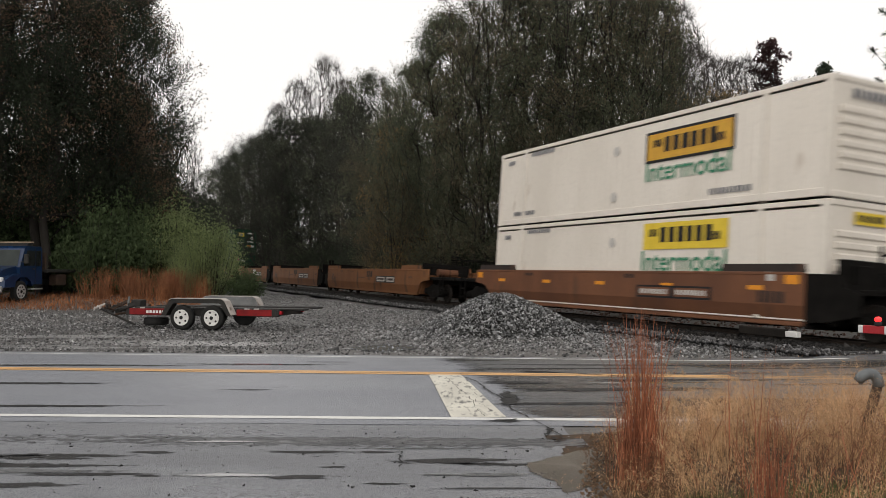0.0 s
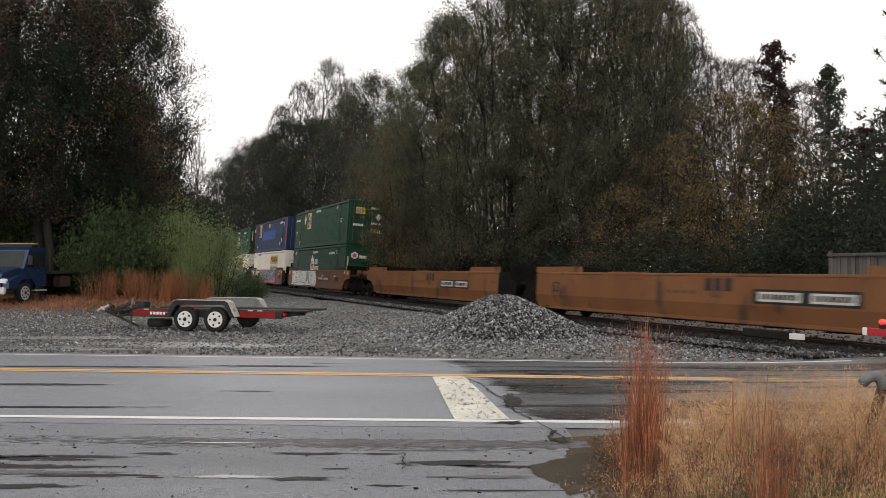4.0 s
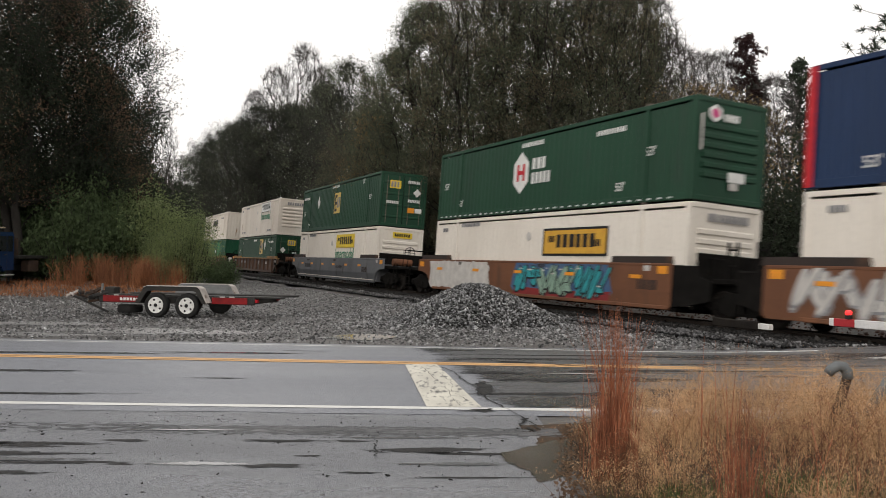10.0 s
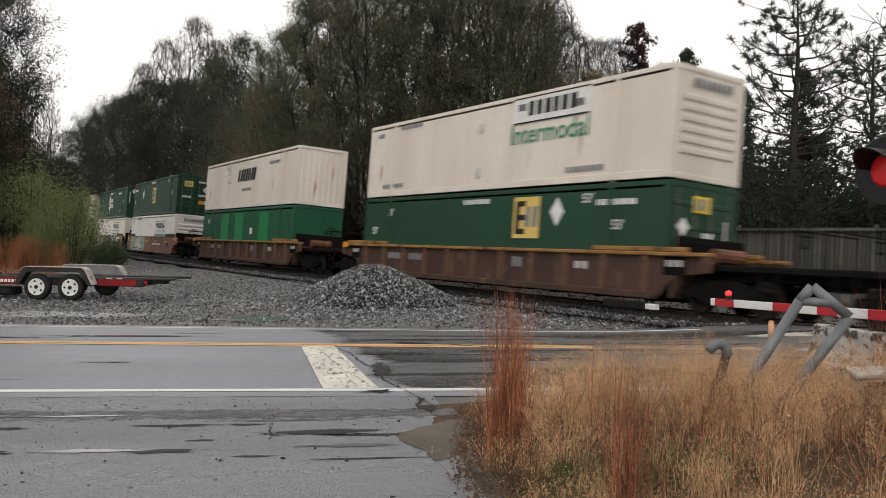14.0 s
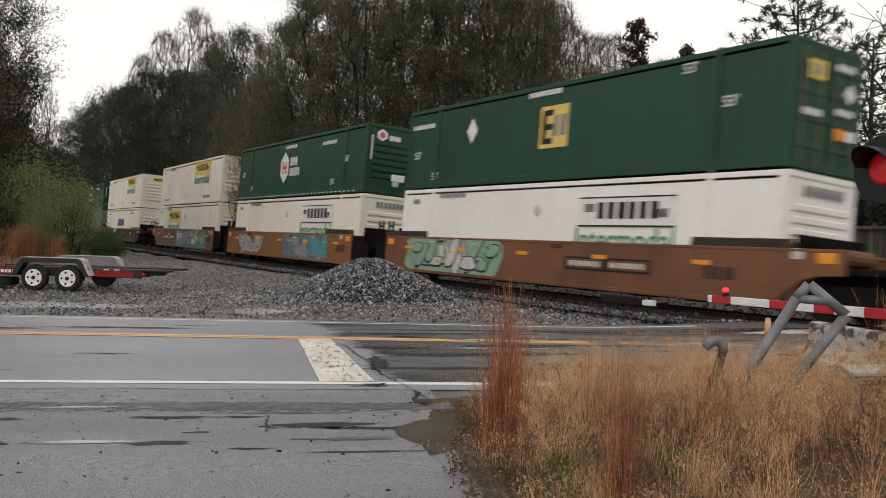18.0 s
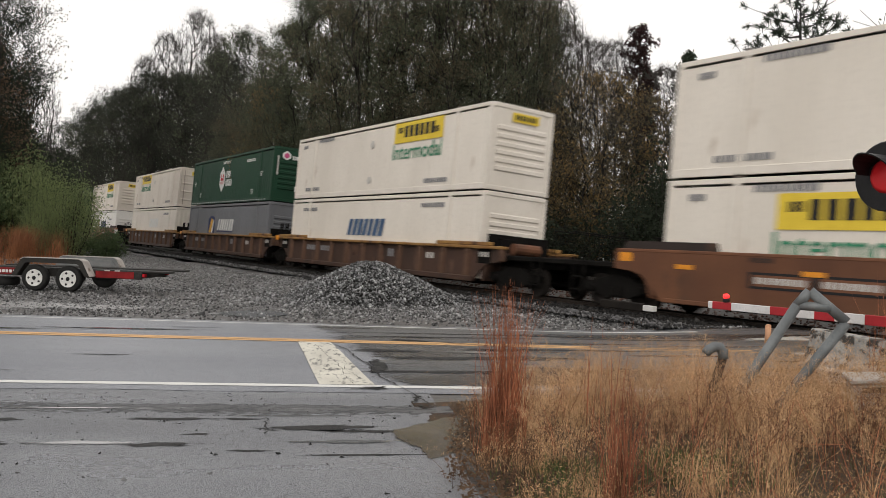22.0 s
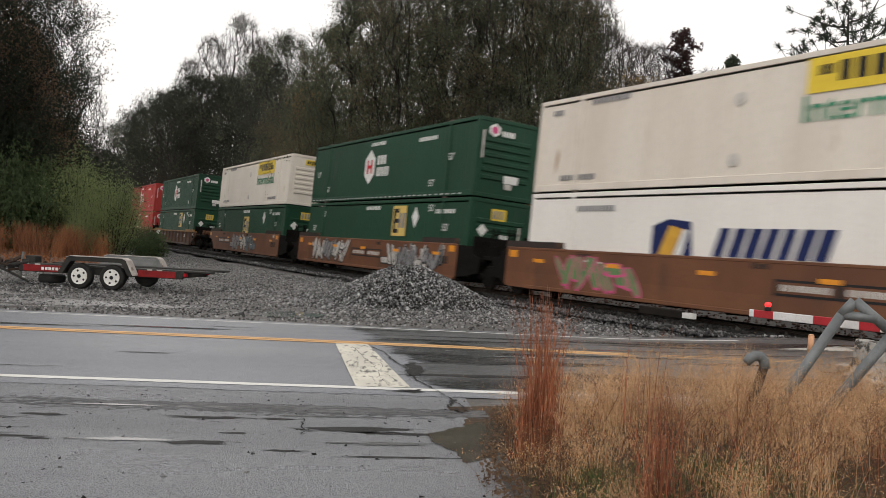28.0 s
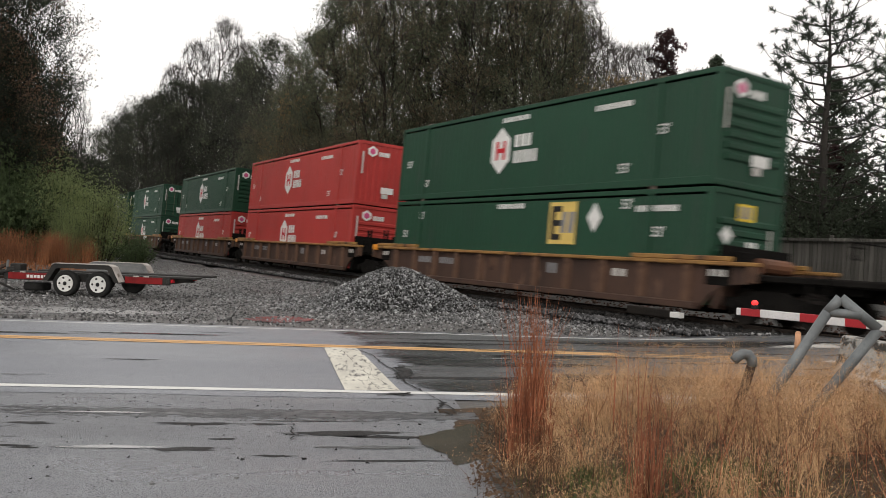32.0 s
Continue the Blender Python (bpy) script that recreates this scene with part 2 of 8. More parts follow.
# ---- mesh helpers ----
class Shape:
    """Points and faces gathered into one mesh."""

    def __init__(self):
        self.v, self.f = [], []

    def add(self, v, f):
        k = len(self.v)
        self.v += [tuple(p) for p in v]
        self.f += [tuple(i + k for i in q) for q in f]
        return self

    def box(self, c, s, b=0.0, m=None):
        """A box with its centre, its sizes and chamfered edges."""
        hx, hy, hz = s[0] / 2, s[1] / 2, s[2] / 2
        b = min(b, hx * 0.45, hy * 0.45, hz * 0.45)
        if b <= 0:
            v = [Vector((x * hx, y * hy, z * hz)) for z in (-1, 1) for y in (-1, 1) for x in (-1, 1)]
            f = [(0, 2, 3, 1), (4, 5, 7, 6), (0, 1, 5, 4), (2, 6, 7, 3), (0, 4, 6, 2), (1, 3, 7, 5)]
        else:
            v, idx = [], {}
            for sx in (-1, 1):
                for sy in (-1, 1):
                    for sz in (-1, 1):
                        for a in range(3):
                            idx[sx, sy, sz, a] = len(v)
                            q = [sx * (hx - (b if a != 0 else 0)), sy * (hy - (b if a != 1 else 0)), sz * (hz - (b if a != 2 else 0))]
                            v.append(Vector(q))
            f = []
            for a in range(3):
                for sg in (-1, 1):
                    o = [(-1, -1), (1, -1), (1, 1), (-1, 1)]
                    q = []
                    for p, r in o:
                        k = [0, 0, 0]
                        k[a], k[(a + 1) % 3], k[(a + 2) % 3] = sg, p, r
                        q.append(idx[k[0], k[1], k[2], a])
                    f.append(tuple(q if sg > 0 else q[::-1]))
            for a in range(3):
                e1, e2 = (a + 1) % 3, (a + 2) % 3
                for s1 in (-1, 1):
                    for s2 in (-1, 1):
                        k0, k1 = [0, 0, 0], [0, 0, 0]
                        k0[a], k1[a] = -1, 1
                        k0[e1] = k1[e1] = s1
                        k0[e2] = k1[e2] = s2
                        q = [idx[(*k0, e1)], idx[(*k1, e1)], idx[(*k1, e2)], idx[(*k0, e2)]]
                        f.append(tuple(q if s1 * s2 < 0 else q[::-1]))
            for sx in (-1, 1):
                for sy in (-1, 1):
                    for sz in (-1, 1):
                        q = [idx[sx, sy, sz, a] for a in range(3)]
                        f.append(tuple(q if sx * sy * sz > 0 else q[::-1]))
        c = Vector(c)
        v = [(m @ p if m else p) + c for p in v]
        return self.add(v, f)

    def tube(self, pts, r, n=8, caps=True):
        """A round bar along points; r: one radius or one a point."""
        pts = [Vector(p) for p in pts]
        rs = r if isinstance(r, (list, tuple)) else [r] * len(pts)
        v, f = [], []
        side = None
        for i, p in enumerate(pts):
            d = (pts[min(i + 1, len(pts) - 1)] - pts[max(i - 1, 0)]).normalized()
            if side is None:
                side = d.orthogonal().normalized()
            side = (side - d * side.dot(d))
            side = side.normalized() if side.length > 1e-6 else d.orthogonal().normalized()
            up = d.cross(side)
            for k in range(n):
                a = 2 * math.pi * k / n
                v.append(p + (side * math.cos(a) + up * math.sin(a)) * rs[i])
        for i in range(len(pts) - 1):
            for k in range(n):
                f.append((i * n + k, i * n + (k + 1) % n, (i + 1) * n + (k + 1) % n, (i + 1) * n + k))
        if caps:
            f += [tuple(range(n))[::-1], tuple(range((len(pts) - 1) * n, len(pts) * n))]
        return self.add(v, f)

    def prism(self, poly, y0, y1, axis="y"):
        """A polygon (x, z) pushed from y0 to y1 (axis z: a polygon (x, y) pushed upwards)."""
        n = len(poly)
        if axis == "y":
            v = [(x, y0, z) for x, z in poly] + [(x, y1, z) for x, z in poly]
        elif axis == "x":
            v = [(y0, x, z) for x, z in poly] + [(y1, x, z) for x, z in poly]
        else:
            v = [(x, y, y0) for x, y in poly] + [(x, y, y1) for x, y in poly]
        f = [(i, (i + 1) % n, n + (i + 1) % n, n + i) for i in range(n)] + [tuple(range(n))[::-1], tuple(range(n, 2 * n))]
        return self.add(v, f)

    def lathe(self, prof, n=16, axis="y", c=(0, 0, 0)):
        """A profile (radius, height) turned round an axis."""
        v, f = [], []
        for r, h in prof:
            for k in range(n):
                a = 2 * math.pi * k / n
                p = (r * math.cos(a), r * math.sin(a), h)
                v.append({"z": p, "y": (p[0], p[2], p[1]), "x": (p[2], p[0], p[1])}[axis])
        for i in range(len(prof) - 1):
            for k in range(n):
                f.append((i * n + k, i * n + (k + 1) % n, (i + 1) * n + (k + 1) % n, (i + 1) * n + k))
        f += [tuple(range(n))[::-1], tuple(range((len(prof) - 1) * n, len(prof) * n))]
        return self.add([(p[0] + c[0], p[1] + c[1], p[2] + c[2]) for p in v], f)

    def mesh(self, name, material, smooth=False):
        me = bpy.data.meshes.new(name)
        me.from_pydata(self.v, [], self.f)
        me.materials.append(material)
        bm = bmesh.new()
        bm.from_mesh(me)
        if len(bm.faces) < 20000:
            bmesh.ops.recalc_face_normals(bm, faces=bm.faces)
        bm.to_mesh(me)
        bm.free()
        if smooth:
            me.polygons.foreach_set("use_smooth", [True] * len(me.polygons))
        return me


def part(name, shape, material, parent, label="", smooth=False):
    """One mesh object under a thing or a part. shape: a Shape or a mesh that is shared."""
    ob = new(name, shape.mesh(name, material, smooth) if isinstance(shape, Shape) else shape)
    ob.parent = parent
    return tagged(ob, label)


def thing(name, label, category, group="", m=None, kind=""):
    ob = new(name)
    if m is not None:
        ob.matrix_basis = m
    return tagged(ob, label, category, group, kind)


def solid(name, shape, material, label, category="", kind="", group="", smooth=False, m=None):
    ob = new(name, shape.mesh(name, material, smooth))
    if m is not None:
        ob.matrix_basis = m
    return tagged(ob, label, category, group, kind)


def quads_mesh(name, pts, material, per=4):
    """A mesh of loose faces from an array of corners."""
    pts = np.asarray(pts, dtype=np.float32).reshape(-1, 3)
    n = len(pts) // per
    me = bpy.data.meshes.new(name)
    me.vertices.add(len(pts))
    me.vertices.foreach_set("co", pts.ravel())
    me.loops.add(len(pts))
    me.loops.foreach_set("vertex_index", np.arange(len(pts), dtype=np.int32))
    me.polygons.add(n)
    me.polygons.foreach_set("loop_start", np.arange(0, len(pts), per, dtype=np.int32))
    me.polygons.foreach_set("loop_total", np.full(n, per, dtype=np.int32))
    me.materials.append(material)
    me.update(calc_edges=True)
    return me


def tri_mesh(name, verts, tris, material):
    verts = np.asarray(verts, dtype=np.float32)
    tris = np.asarray(tris, dtype=np.int32)
    me = bpy.data.meshes.new(name)
    me.vertices.add(len(verts))
    me.vertices.foreach_set("co", verts.ravel())
    me.loops.add(tris.size)
    me.loops.foreach_set("vertex_index", tris.ravel())
    me.polygons.add(len(tris))
    me.polygons.foreach_set("loop_start", np.arange(0, tris.size, 3, dtype=np.int32))
    me.polygons.foreach_set("loop_total", np.full(len(tris), 3, dtype=np.int32))
    me.materials.append(material)
    me.update(calc_edges=True)
    return me


# ---- the railway's line ----
TRACK_X, TRACK_Y, TRACK_HEAD, TRACK_BEND, CANT, RAIL_Z = 4.0, 29.735, radians(-66.354), 0.0012, radians(3.79), 0.10


BEND_FROM = -25.0


def line(s):
    """A place on the track's line and its heading: a gentle bend near the crossing, straight further off."""
    b = max(s, BEND_FROM)
    a, h = TRACK_HEAD + TRACK_BEND * b / 2, TRACK_HEAD + TRACK_BEND * b
    return TRACK_X + math.cos(a) * b + math.cos(h) * (s - b), TRACK_Y + math.sin(a) * b + math.sin(h) * (s - b), h


def on_track(s, side=0.0, up=0.0):
    """A place along the track: s metres towards the crossing, side metres beyond the near faces of the cars, up metres over the rails, all leaning with the banked track."""
    x, y, h = line(s)
    k, z = side * math.cos(CANT) + up * math.sin(CANT), up * math.cos(CANT) - side * math.sin(CANT)
    return Vector((x - math.sin(h) * k, y + math.cos(h) * k, RAIL_Z + z))


def track_pose(s):
    """The pose of a car whose middle is at s: x ahead, y away from the road's near side, z up between the rails."""
    return Matrix.Translation(on_track(s, 1.3)) @ Euler((0, 0, line(s)[2])).to_matrix().to_4x4() @ Euler((-CANT, 0, 0)).to_matrix().to_4x4()


# ---- ground, road and track bed ----
def smooth_step(x, a, b):
    t = min(1, max(0, (x - a) / (b - a)))
    return t * t * (3 - 2 * t)


def track_gap(x, y):
    """How far a place lies from the middle of the track, seen from above."""
    d = Vector((math.cos(TRACK_HEAD), math.sin(TRACK_HEAD)))
    p = Vector((x - TRACK_X, y - TRACK_Y))
    s = p.dot(d)
    q = on_track(s, 1.3)
    return math.hypot(x - q.x, y - q.y), s, p.x * -d.y + p.y * d.x


def edge_near(x):
    return 9.5 - 0.034 * x


def edge_mid(x):
    return 12.9 - 0.077 * x


def edge_far(x):
    return 15.85 - 0.083 * x


def bank(x, y):
    """The rough verge beside the road, a low mound."""
    return 0.14 * smooth_step(x, 1.0, 2.6) * smooth_step(9.0 - 0.03 * x - y, 0, 1.6) * smooth_step(y, 0.5, 3.0)


def height(x, y):
    g, s, lat = track_gap(x, y)
    near, mid, far = edge_near(x), edge_mid(x), edge_far(x)
    if y < mid:
        z = 0.08 * smooth_step(y, near - 0.3, mid)
    else:
        z = 0.08 * (1 - smooth_step(y, mid, far + 0.3))
    # the road meets the banked rails, and the land dips under the ballast elsewhere
    paved = 1 - smooth_step(abs(y - mid), 3.6, 5.2)
    side = 1.3 + (g if lat > 1.2 else -g)
    z += (RAIL_Z - 0.02 - max(-1.0, min(3.6, side)) * math.sin(CANT) - z) * paved * (1 - smooth_step(g, 1.9, 6.5))
    z -= 0.30 * (1 - paved) * (1 - smooth_step(g, 2.6, 4.2))
    z += bank(x, y)
    # the land behind the track and behind the lot climbs a little
    z += 0.5 * smooth_step(lat, 6, 12) * (1 - smooth_step(s, 10, 22)) if lat > 0 else 0
    if x < -4:
        z += 0.45 * smooth_step(y, 30, 44) * smooth_step(-lat, 6, 14)
    return z


def sheet(name, xs, ys, material, label, lift=0.0, inside=None):
    v, f, idx = [], [], {}
    for j, y in enumerate(ys):
        for i, x in enumerate(xs):
            idx[i, j] = len(v)
            v.append((x, y, height(x, y) + lift))
    for j in range(len(ys) - 1):
        for i in range(len(xs) - 1):
            if inside is None or inside((xs[i] + xs[i + 1]) / 2, (ys[j] + ys[j + 1]) / 2):
                f.append((idx[i, j], idx[i + 1, j], idx[i + 1, j + 1], idx[i, j + 1]))
    ob = solid(name, Shape().add(v, f), material, label, name.replace("_", " "), "structure", smooth=True)
    return ob


def steps(*spans):
    out = []
    for a, b, d in spans:
        n = max(1, round((b - a) / d))
        out += [a + (b - a) * i / n for i in range(n)]
    return out + [spans[-1][1]]


sheet("ground", steps((-900, -100, 100), (-100, -30, 5), (-30, 26, 0.7), (26, 100, 5), (100, 900, 100)),
      steps((-600, -60, 60), (-60, -4, 4), (-4, 46, 0.7), (46, 160, 6), (160, 1500, 120)), DIRT, "wet grey gravel and dirt ground of a roadside lot")


def ribbon(name, left, right, x0, x1, material, label, lift, step=0.5, rag=0.0, seed=1, across=6):
    """A strip of road between two edges that are functions of x, laid on the ground's height."""
    rng = random.Random(seed)
    n = max(2, int((x1 - x0) / step))
    v, f = [], []
    for i in range(n + 1):
        x = x0 + (x1 - x0) * i / n
        a, b = left(x) + rng.uniform(-rag, rag), right(x) + rng.uniform(-rag, rag)
        for k in range(across + 1):
            y = a + (b - a) * k / across
            v.append((x, y, height(x, y) + lift))
    w = across + 1
    for i in range(n):
        for k in range(across):
            f.append((i * w + k, (i + 1) * w + k, (i + 1) * w + k + 1, i * w + k + 1))
    return solid(name, Shape().add(v, f), material, label, name.replace("_", " "), "structure", smooth=True)


ribbon("road", lambda x: edge_near(x) - 0.35, lambda x: edge_far(x) + 0.35, -150, 60, ASPHALT, "wet grey two-lane asphalt road with worn markings", 0.012, 0.6, 0.03, across=14)
# the old paved apron on which one stands, ragged where the verge begins
ribbon("pavement", lambda x: -14.0, lambda x: edge_near(x) - 0.30, -60, 1.3, ASPHALT_OLD, "old cracked wet asphalt apron beside the road", 0.008, 0.4, 0.06, across=40)


ribbon("verge", lambda x: 2.2, lambda x: edge_near(x) - 0.55 - 0.35 * (1 - smooth_step(x, 1.2, 2.2)), 1.05, 9.5, SOIL, "leafy brown soil of the grassy verge", 0.010, 0.2, 0.05, 5, 30)


def strip(name, y_of, w, x0, x1, material, label, step=0.8, lift=0.018):
    return ribbon(name, lambda x: y_of(x) - w / 2, lambda x: y_of(x) + w / 2, x0, x1, material, label, lift, step, 0.006, across=1)


strip("road_marking", edge_near, 0.14, -60, 9.6, WHITE_LINE, "white painted edge line on the near side of the road")
strip("road_marking", lambda x: edge_mid(x) - 0.085, 0.14, -60, 4.3, YELLOW_LINE, "yellow painted centre line on wet asphalt")
strip("road_marking", lambda x: edge_mid(x) + 0.085, 0.14, -60, 4.3, YELLOW_LINE, "yellow painted centre line on wet asphalt")
for y_off in (-0.08, 0.10):
    strip("road_marking", lambda x: edge_mid(x) + y_off, 0.07, 4.75, 6.9, YELLOW_LINE, "faded yellow centre line running on to the crossing")
strip("road_marking", edge_far, 0.11, -60, 7.3, WHITE_LINE, "white painted edge line on the far side of the road")
# the stop bar, slightly skewed
v, f = [], []
for i in range(13):
    k = i / 12
    y = 9.56 + (12.72 - 9.56) * k
    for xx in (0.12 - 0.30 * k, 0.74 - 0.44 * k):
        v.append((xx, y, height(xx, y) + 0.021))
f = [(2 * i, 2 * i + 1, 2 * i + 3, 2 * i + 2) for i in range(12)]
solid("stop_bar", Shape().add(v, f), BAR_PAINT, "cracked white stop bar painted across one lane", "road marking", "structure")

# track: ballast bed, ties and rails
bed, m = [], []
S0, S1 = -260, 60
prof = [(-2.6, -0.16 - 0.02), (-1.5, -0.14), (-0.9, -0.135), (3.5, -0.135), (4.2, -0.14), (5.4, -0.30)]
for i in range(161):
    s = S0 + (S1 - S0) * i / 160
    bed += [on_track(s, a, b) for a, b in prof]
k = len(prof)
bed_f = [(i * k + j, (i + 1) * k + j, (i + 1) * k + j + 1, i * k + j + 1) for i in range(160) for j in range(k - 1)]
# the bed's black holds the train's shade as well as dirt
solid("track_bed", Shape().add(bed, bed_f), BED_SHADE, "ballast bed under the railway track, blackened by grime and painted shade", "ballast", "structure", smooth=True)
rail_prof = [(-0.07, -0.17), (0.07, -0.17), (0.07, -0.155), (0.012, -0.14), (0.012, -0.045), (0.036, -0.035), (0.036, -0.004), (0.028, 0.0), (-0.028, 0.0), (-0.036, -0.004), (-0.036, -0.035), (-0.012, -0.045), (-0.012, -0.14), (-0.07, -0.155)]
for side in (1.3 - 0.7535, 1.3 + 0.7535):
    v = []
    for i in range(81):
        s = S0 + (S1 - S0) * i / 80
        v += [on_track(s, side + a, b) for a, b in rail_prof]
    k = len(rail_prof)
    f = [(i * k + j, i * k + (j + 1) % k, (i + 1) * k + (j + 1) % k, (i + 1) * k + j) for i in range(80) for j in range(k)]
    solid("rail", Shape().add(v, f), RAIL_STEEL, "worn steel rail on wooden ties", "rail", "structure")


# ---- the train ----
LEN, HIGH, WIDE = 16.154, 2.896, 2.6
LOW_Z, UP_Z = 0.338, 3.254
WHITE_BOX = surf("white_container_paint", (0.74, 0.69, 0.62), (0.66, 0.61, 0.54), 0.55, spec=0.3, scale=0.5, fine=25, bump=0.05, c3=(0.50, 0.43, 0.36), spots=0.66, spot_scale=1.5, stretch=(1, 1, 0.35))
COOL_WHITE = surf("cool_white_container_paint", (0.77, 0.745, 0.71), (0.70, 0.675, 0.64), 0.55, spec=0.3, scale=0.5, fine=25, bump=0.05, c3=(0.5, 0.48, 0.45), spots=0.68, spot_scale=1.5, stretch=(1, 1, 0.35))
STAINED_WHITE = surf("stained_white_container_paint", (0.70, 0.65, 0.58), (0.60, 0.54, 0.47), 0.5, scale=0.6, fine=25, bump=0.05, c3=(0.33, 0.22, 0.14), spots=0.66, spot_scale=1.8, stretch=(1, 1, 0.2))
GREEN_BOX = surf("dark_green_container_paint", (0.010, 0.053, 0.027), (0.0095, 0.043, 0.0225), 0.55, spec=0.3, scale=0.6, fine=25, bump=0.05, c3=(0.018, 0.045, 0.028), spots=0.62, stretch=(1, 1, 0.35))
BRIGHT_GREEN = surf("mid_green_container_paint", (0.010, 0.085, 0.040), (0.010, 0.068, 0.034), 0.55, spec=0.3, scale=0.6, fine=25, bump=0.05, stretch=(1, 1, 0.35))
BLUE_BOX = surf("navy_blue_container_paint", (0.008, 0.028, 0.085), (0.007, 0.023, 0.068), 0.55, spec=0.3, scale=0.6, fine=25, bump=0.05, stretch=(1, 1, 0.35))
RED_BOX = surf("red_container_paint", (0.40, 0.040, 0.035), (0.33, 0.035, 0.03), 0.55, spec=0.3, scale=0.6, fine=25, bump=0.05, c3=(0.26, 0.04, 0.03), spots=0.64, stretch=(1, 1, 0.35))
GREY_BOX = surf("grey_container_paint", (0.17, 0.175, 0.19), (0.14, 0.145, 0.155), 0.55, spec=0.3, scale=0.6, fine=25, bump=0.05, stretch=(1, 1, 0.35))
CAST = surf("container_casting", (0.20, 0.17, 0.14), (0.12, 0.10, 0.085), 0.6, 0.3, scale=4)
GAP_DARK = surf("dark_rubber_seal", (0.012, 0.012, 0.012), None, 0.8, scale=4)
CAR_BROWN = surf("brown_car_paint", (0.170, 0.074, 0.038), (0.112, 0.050, 0.029), 0.6, spec=0.2, scale=0.7, fine=20, bump=0.1, c3=(0.10, 0.05, 0.03), spots=0.60, spot_scale=1.3, vary=0.12, stretch=(1, 1, 0.5))
CAR_ORANGE = surf("orange_brown_car_paint", (0.225, 0.098, 0.042), (0.17, 0.075, 0.034), 0.6, spec=0.2, scale=0.7, fine=20, bump=0.1, c3=(0.14, 0.07, 0.035), spots=0.64, spot_scale=1.3, stretch=(1, 1, 0.5))
CAR_EMPTY = surf("dull_orange_brown_car_paint", (0.19, 0.085, 0.036), (0.14, 0.062, 0.029), 0.65, spec=0.15, scale=0.7, fine=20, bump=0.1, c3=(0.07, 0.04, 0.027), spots=0.58, spot_scale=1.3, stretch=(1, 1, 0.5))
# worn tan, lightened to paint in the light on the rib faces
RIB_TAN = surf("worn_tan_lit_rib_paint", (0.13, 0.075, 0.05), (0.075, 0.042, 0.03), 0.7, scale=1.2, fine=20, bump=0.1, c3=(0.05, 0.03, 0.022), spots=0.55, spot_scale=2)
CAR_DARK = surf("dark_brown_car_paint", (0.075, 0.042, 0.030), (0.046, 0.029, 0.023), 0.65, spec=0.2, scale=0.9, fine=20, bump=0.15, c3=(0.13, 0.075, 0.052), spots=0.6, spot_scale=2, stretch=(1, 1, 0.4))
CAR_GREY = surf("grey_car_paint", (0.125, 0.13, 0.14), (0.09, 0.094, 0.10), 0.55, spec=0.2, scale=0.8, fine=20, bump=0.1, c3=(0.06, 0.06, 0.062), spots=0.6, stretch=(1, 1, 0.5))
# dark brown with the end caps' shade put into it; also used for lettering
CAP_DARK = surf("cap_shade_dark_brown_paint", (0.045, 0.034, 0.030), (0.030, 0.024, 0.022), 0.7, scale=1.2, fine=20, bump=0.1, c3=(0.075, 0.045, 0.032), spots=0.6)
CHORD_GOLD = surf("worn_yellow_brown_chord", (0.30, 0.17, 0.055), (0.20, 0.10, 0.04), 0.6, scale=1.5, fine=20, c3=(0.09, 0.05, 0.03), spots=0.56, spot_scale=2)
TRUCK_STEEL = surf("grimy_truck_steel", (0.012, 0.011, 0.010), (0.007, 0.0065, 0.006), 0.85, scale=3, fine=30, bump=0.3, spec=0.05)
WHEEL_STEEL = surf("wheel_steel", (0.04, 0.034, 0.03), (0.02, 0.017, 0.015), 0.6, 0.3, scale=3)
INK_WHITE = surf("white_lettering_paint", (0.72, 0.72, 0.70), (0.62, 0.62, 0.60), 0.5, scale=4, bump=0)
INK_BLACK = surf("black_lettering_paint", (0.02, 0.02, 0.022), None, 0.5, scale=4, bump=0)
INK_YELLOW = surf("yellow_panel_paint", (0.74, 0.55, 0.06), (0.66, 0.48, 0.05), 0.5, scale=4, bump=0)
INK_ORANGE = surf("orange_yellow_panel_paint", (0.62, 0.36, 0.05), (0.55, 0.30, 0.05), 0.5, scale=4, bump=0)
INK_CREAM = surf("cream_panel_paint", (0.66, 0.48, 0.14), (0.58, 0.42, 0.13), 0.5, scale=4, bump=0)
INK_GREEN = surf("green_lettering_paint", (0.04, 0.24, 0.13), (0.05, 0.20, 0.12), 0.5, scale=4, bump=0)
INK_RED = surf("red_lettering_paint", (0.55, 0.03, 0.04), None, 0.5, scale=4, bump=0)
INK_BLUE = surf("slate_blue_lettering_paint", (0.05, 0.10, 0.20), (0.07, 0.12, 0.2), 0.5, scale=4, bump=0)
INK_SKY = surf("blue_patch_paint", (0.014, 0.065, 0.33), (0.014, 0.058, 0.28), 0.5, scale=4, bump=0)
INK_GREY = surf("grey_lettering_paint", (0.25, 0.25, 0.26), None, 0.5, scale=4, bump=0)
INK_AMBER = surf("amber_reflector", (0.75, 0.30, 0.03), (0.65, 0.25, 0.03), 0.4, scale=4, bump=0)
INK_TEAL = surf("teal_spray_paint", (0.04, 0.30, 0.32), (0.03, 0.22, 0.25), 0.5, scale=4, bump=0)
INK_PINK = surf("pink_spray_paint", (0.60, 0.10, 0.24), (0.5, 0.08, 0.2), 0.5, scale=4, bump=0)
INK_LEAF = surf("green_spray_paint", (0.14, 0.24, 0.10), (0.10, 0.18, 0.08), 0.5, scale=4, bump=0)
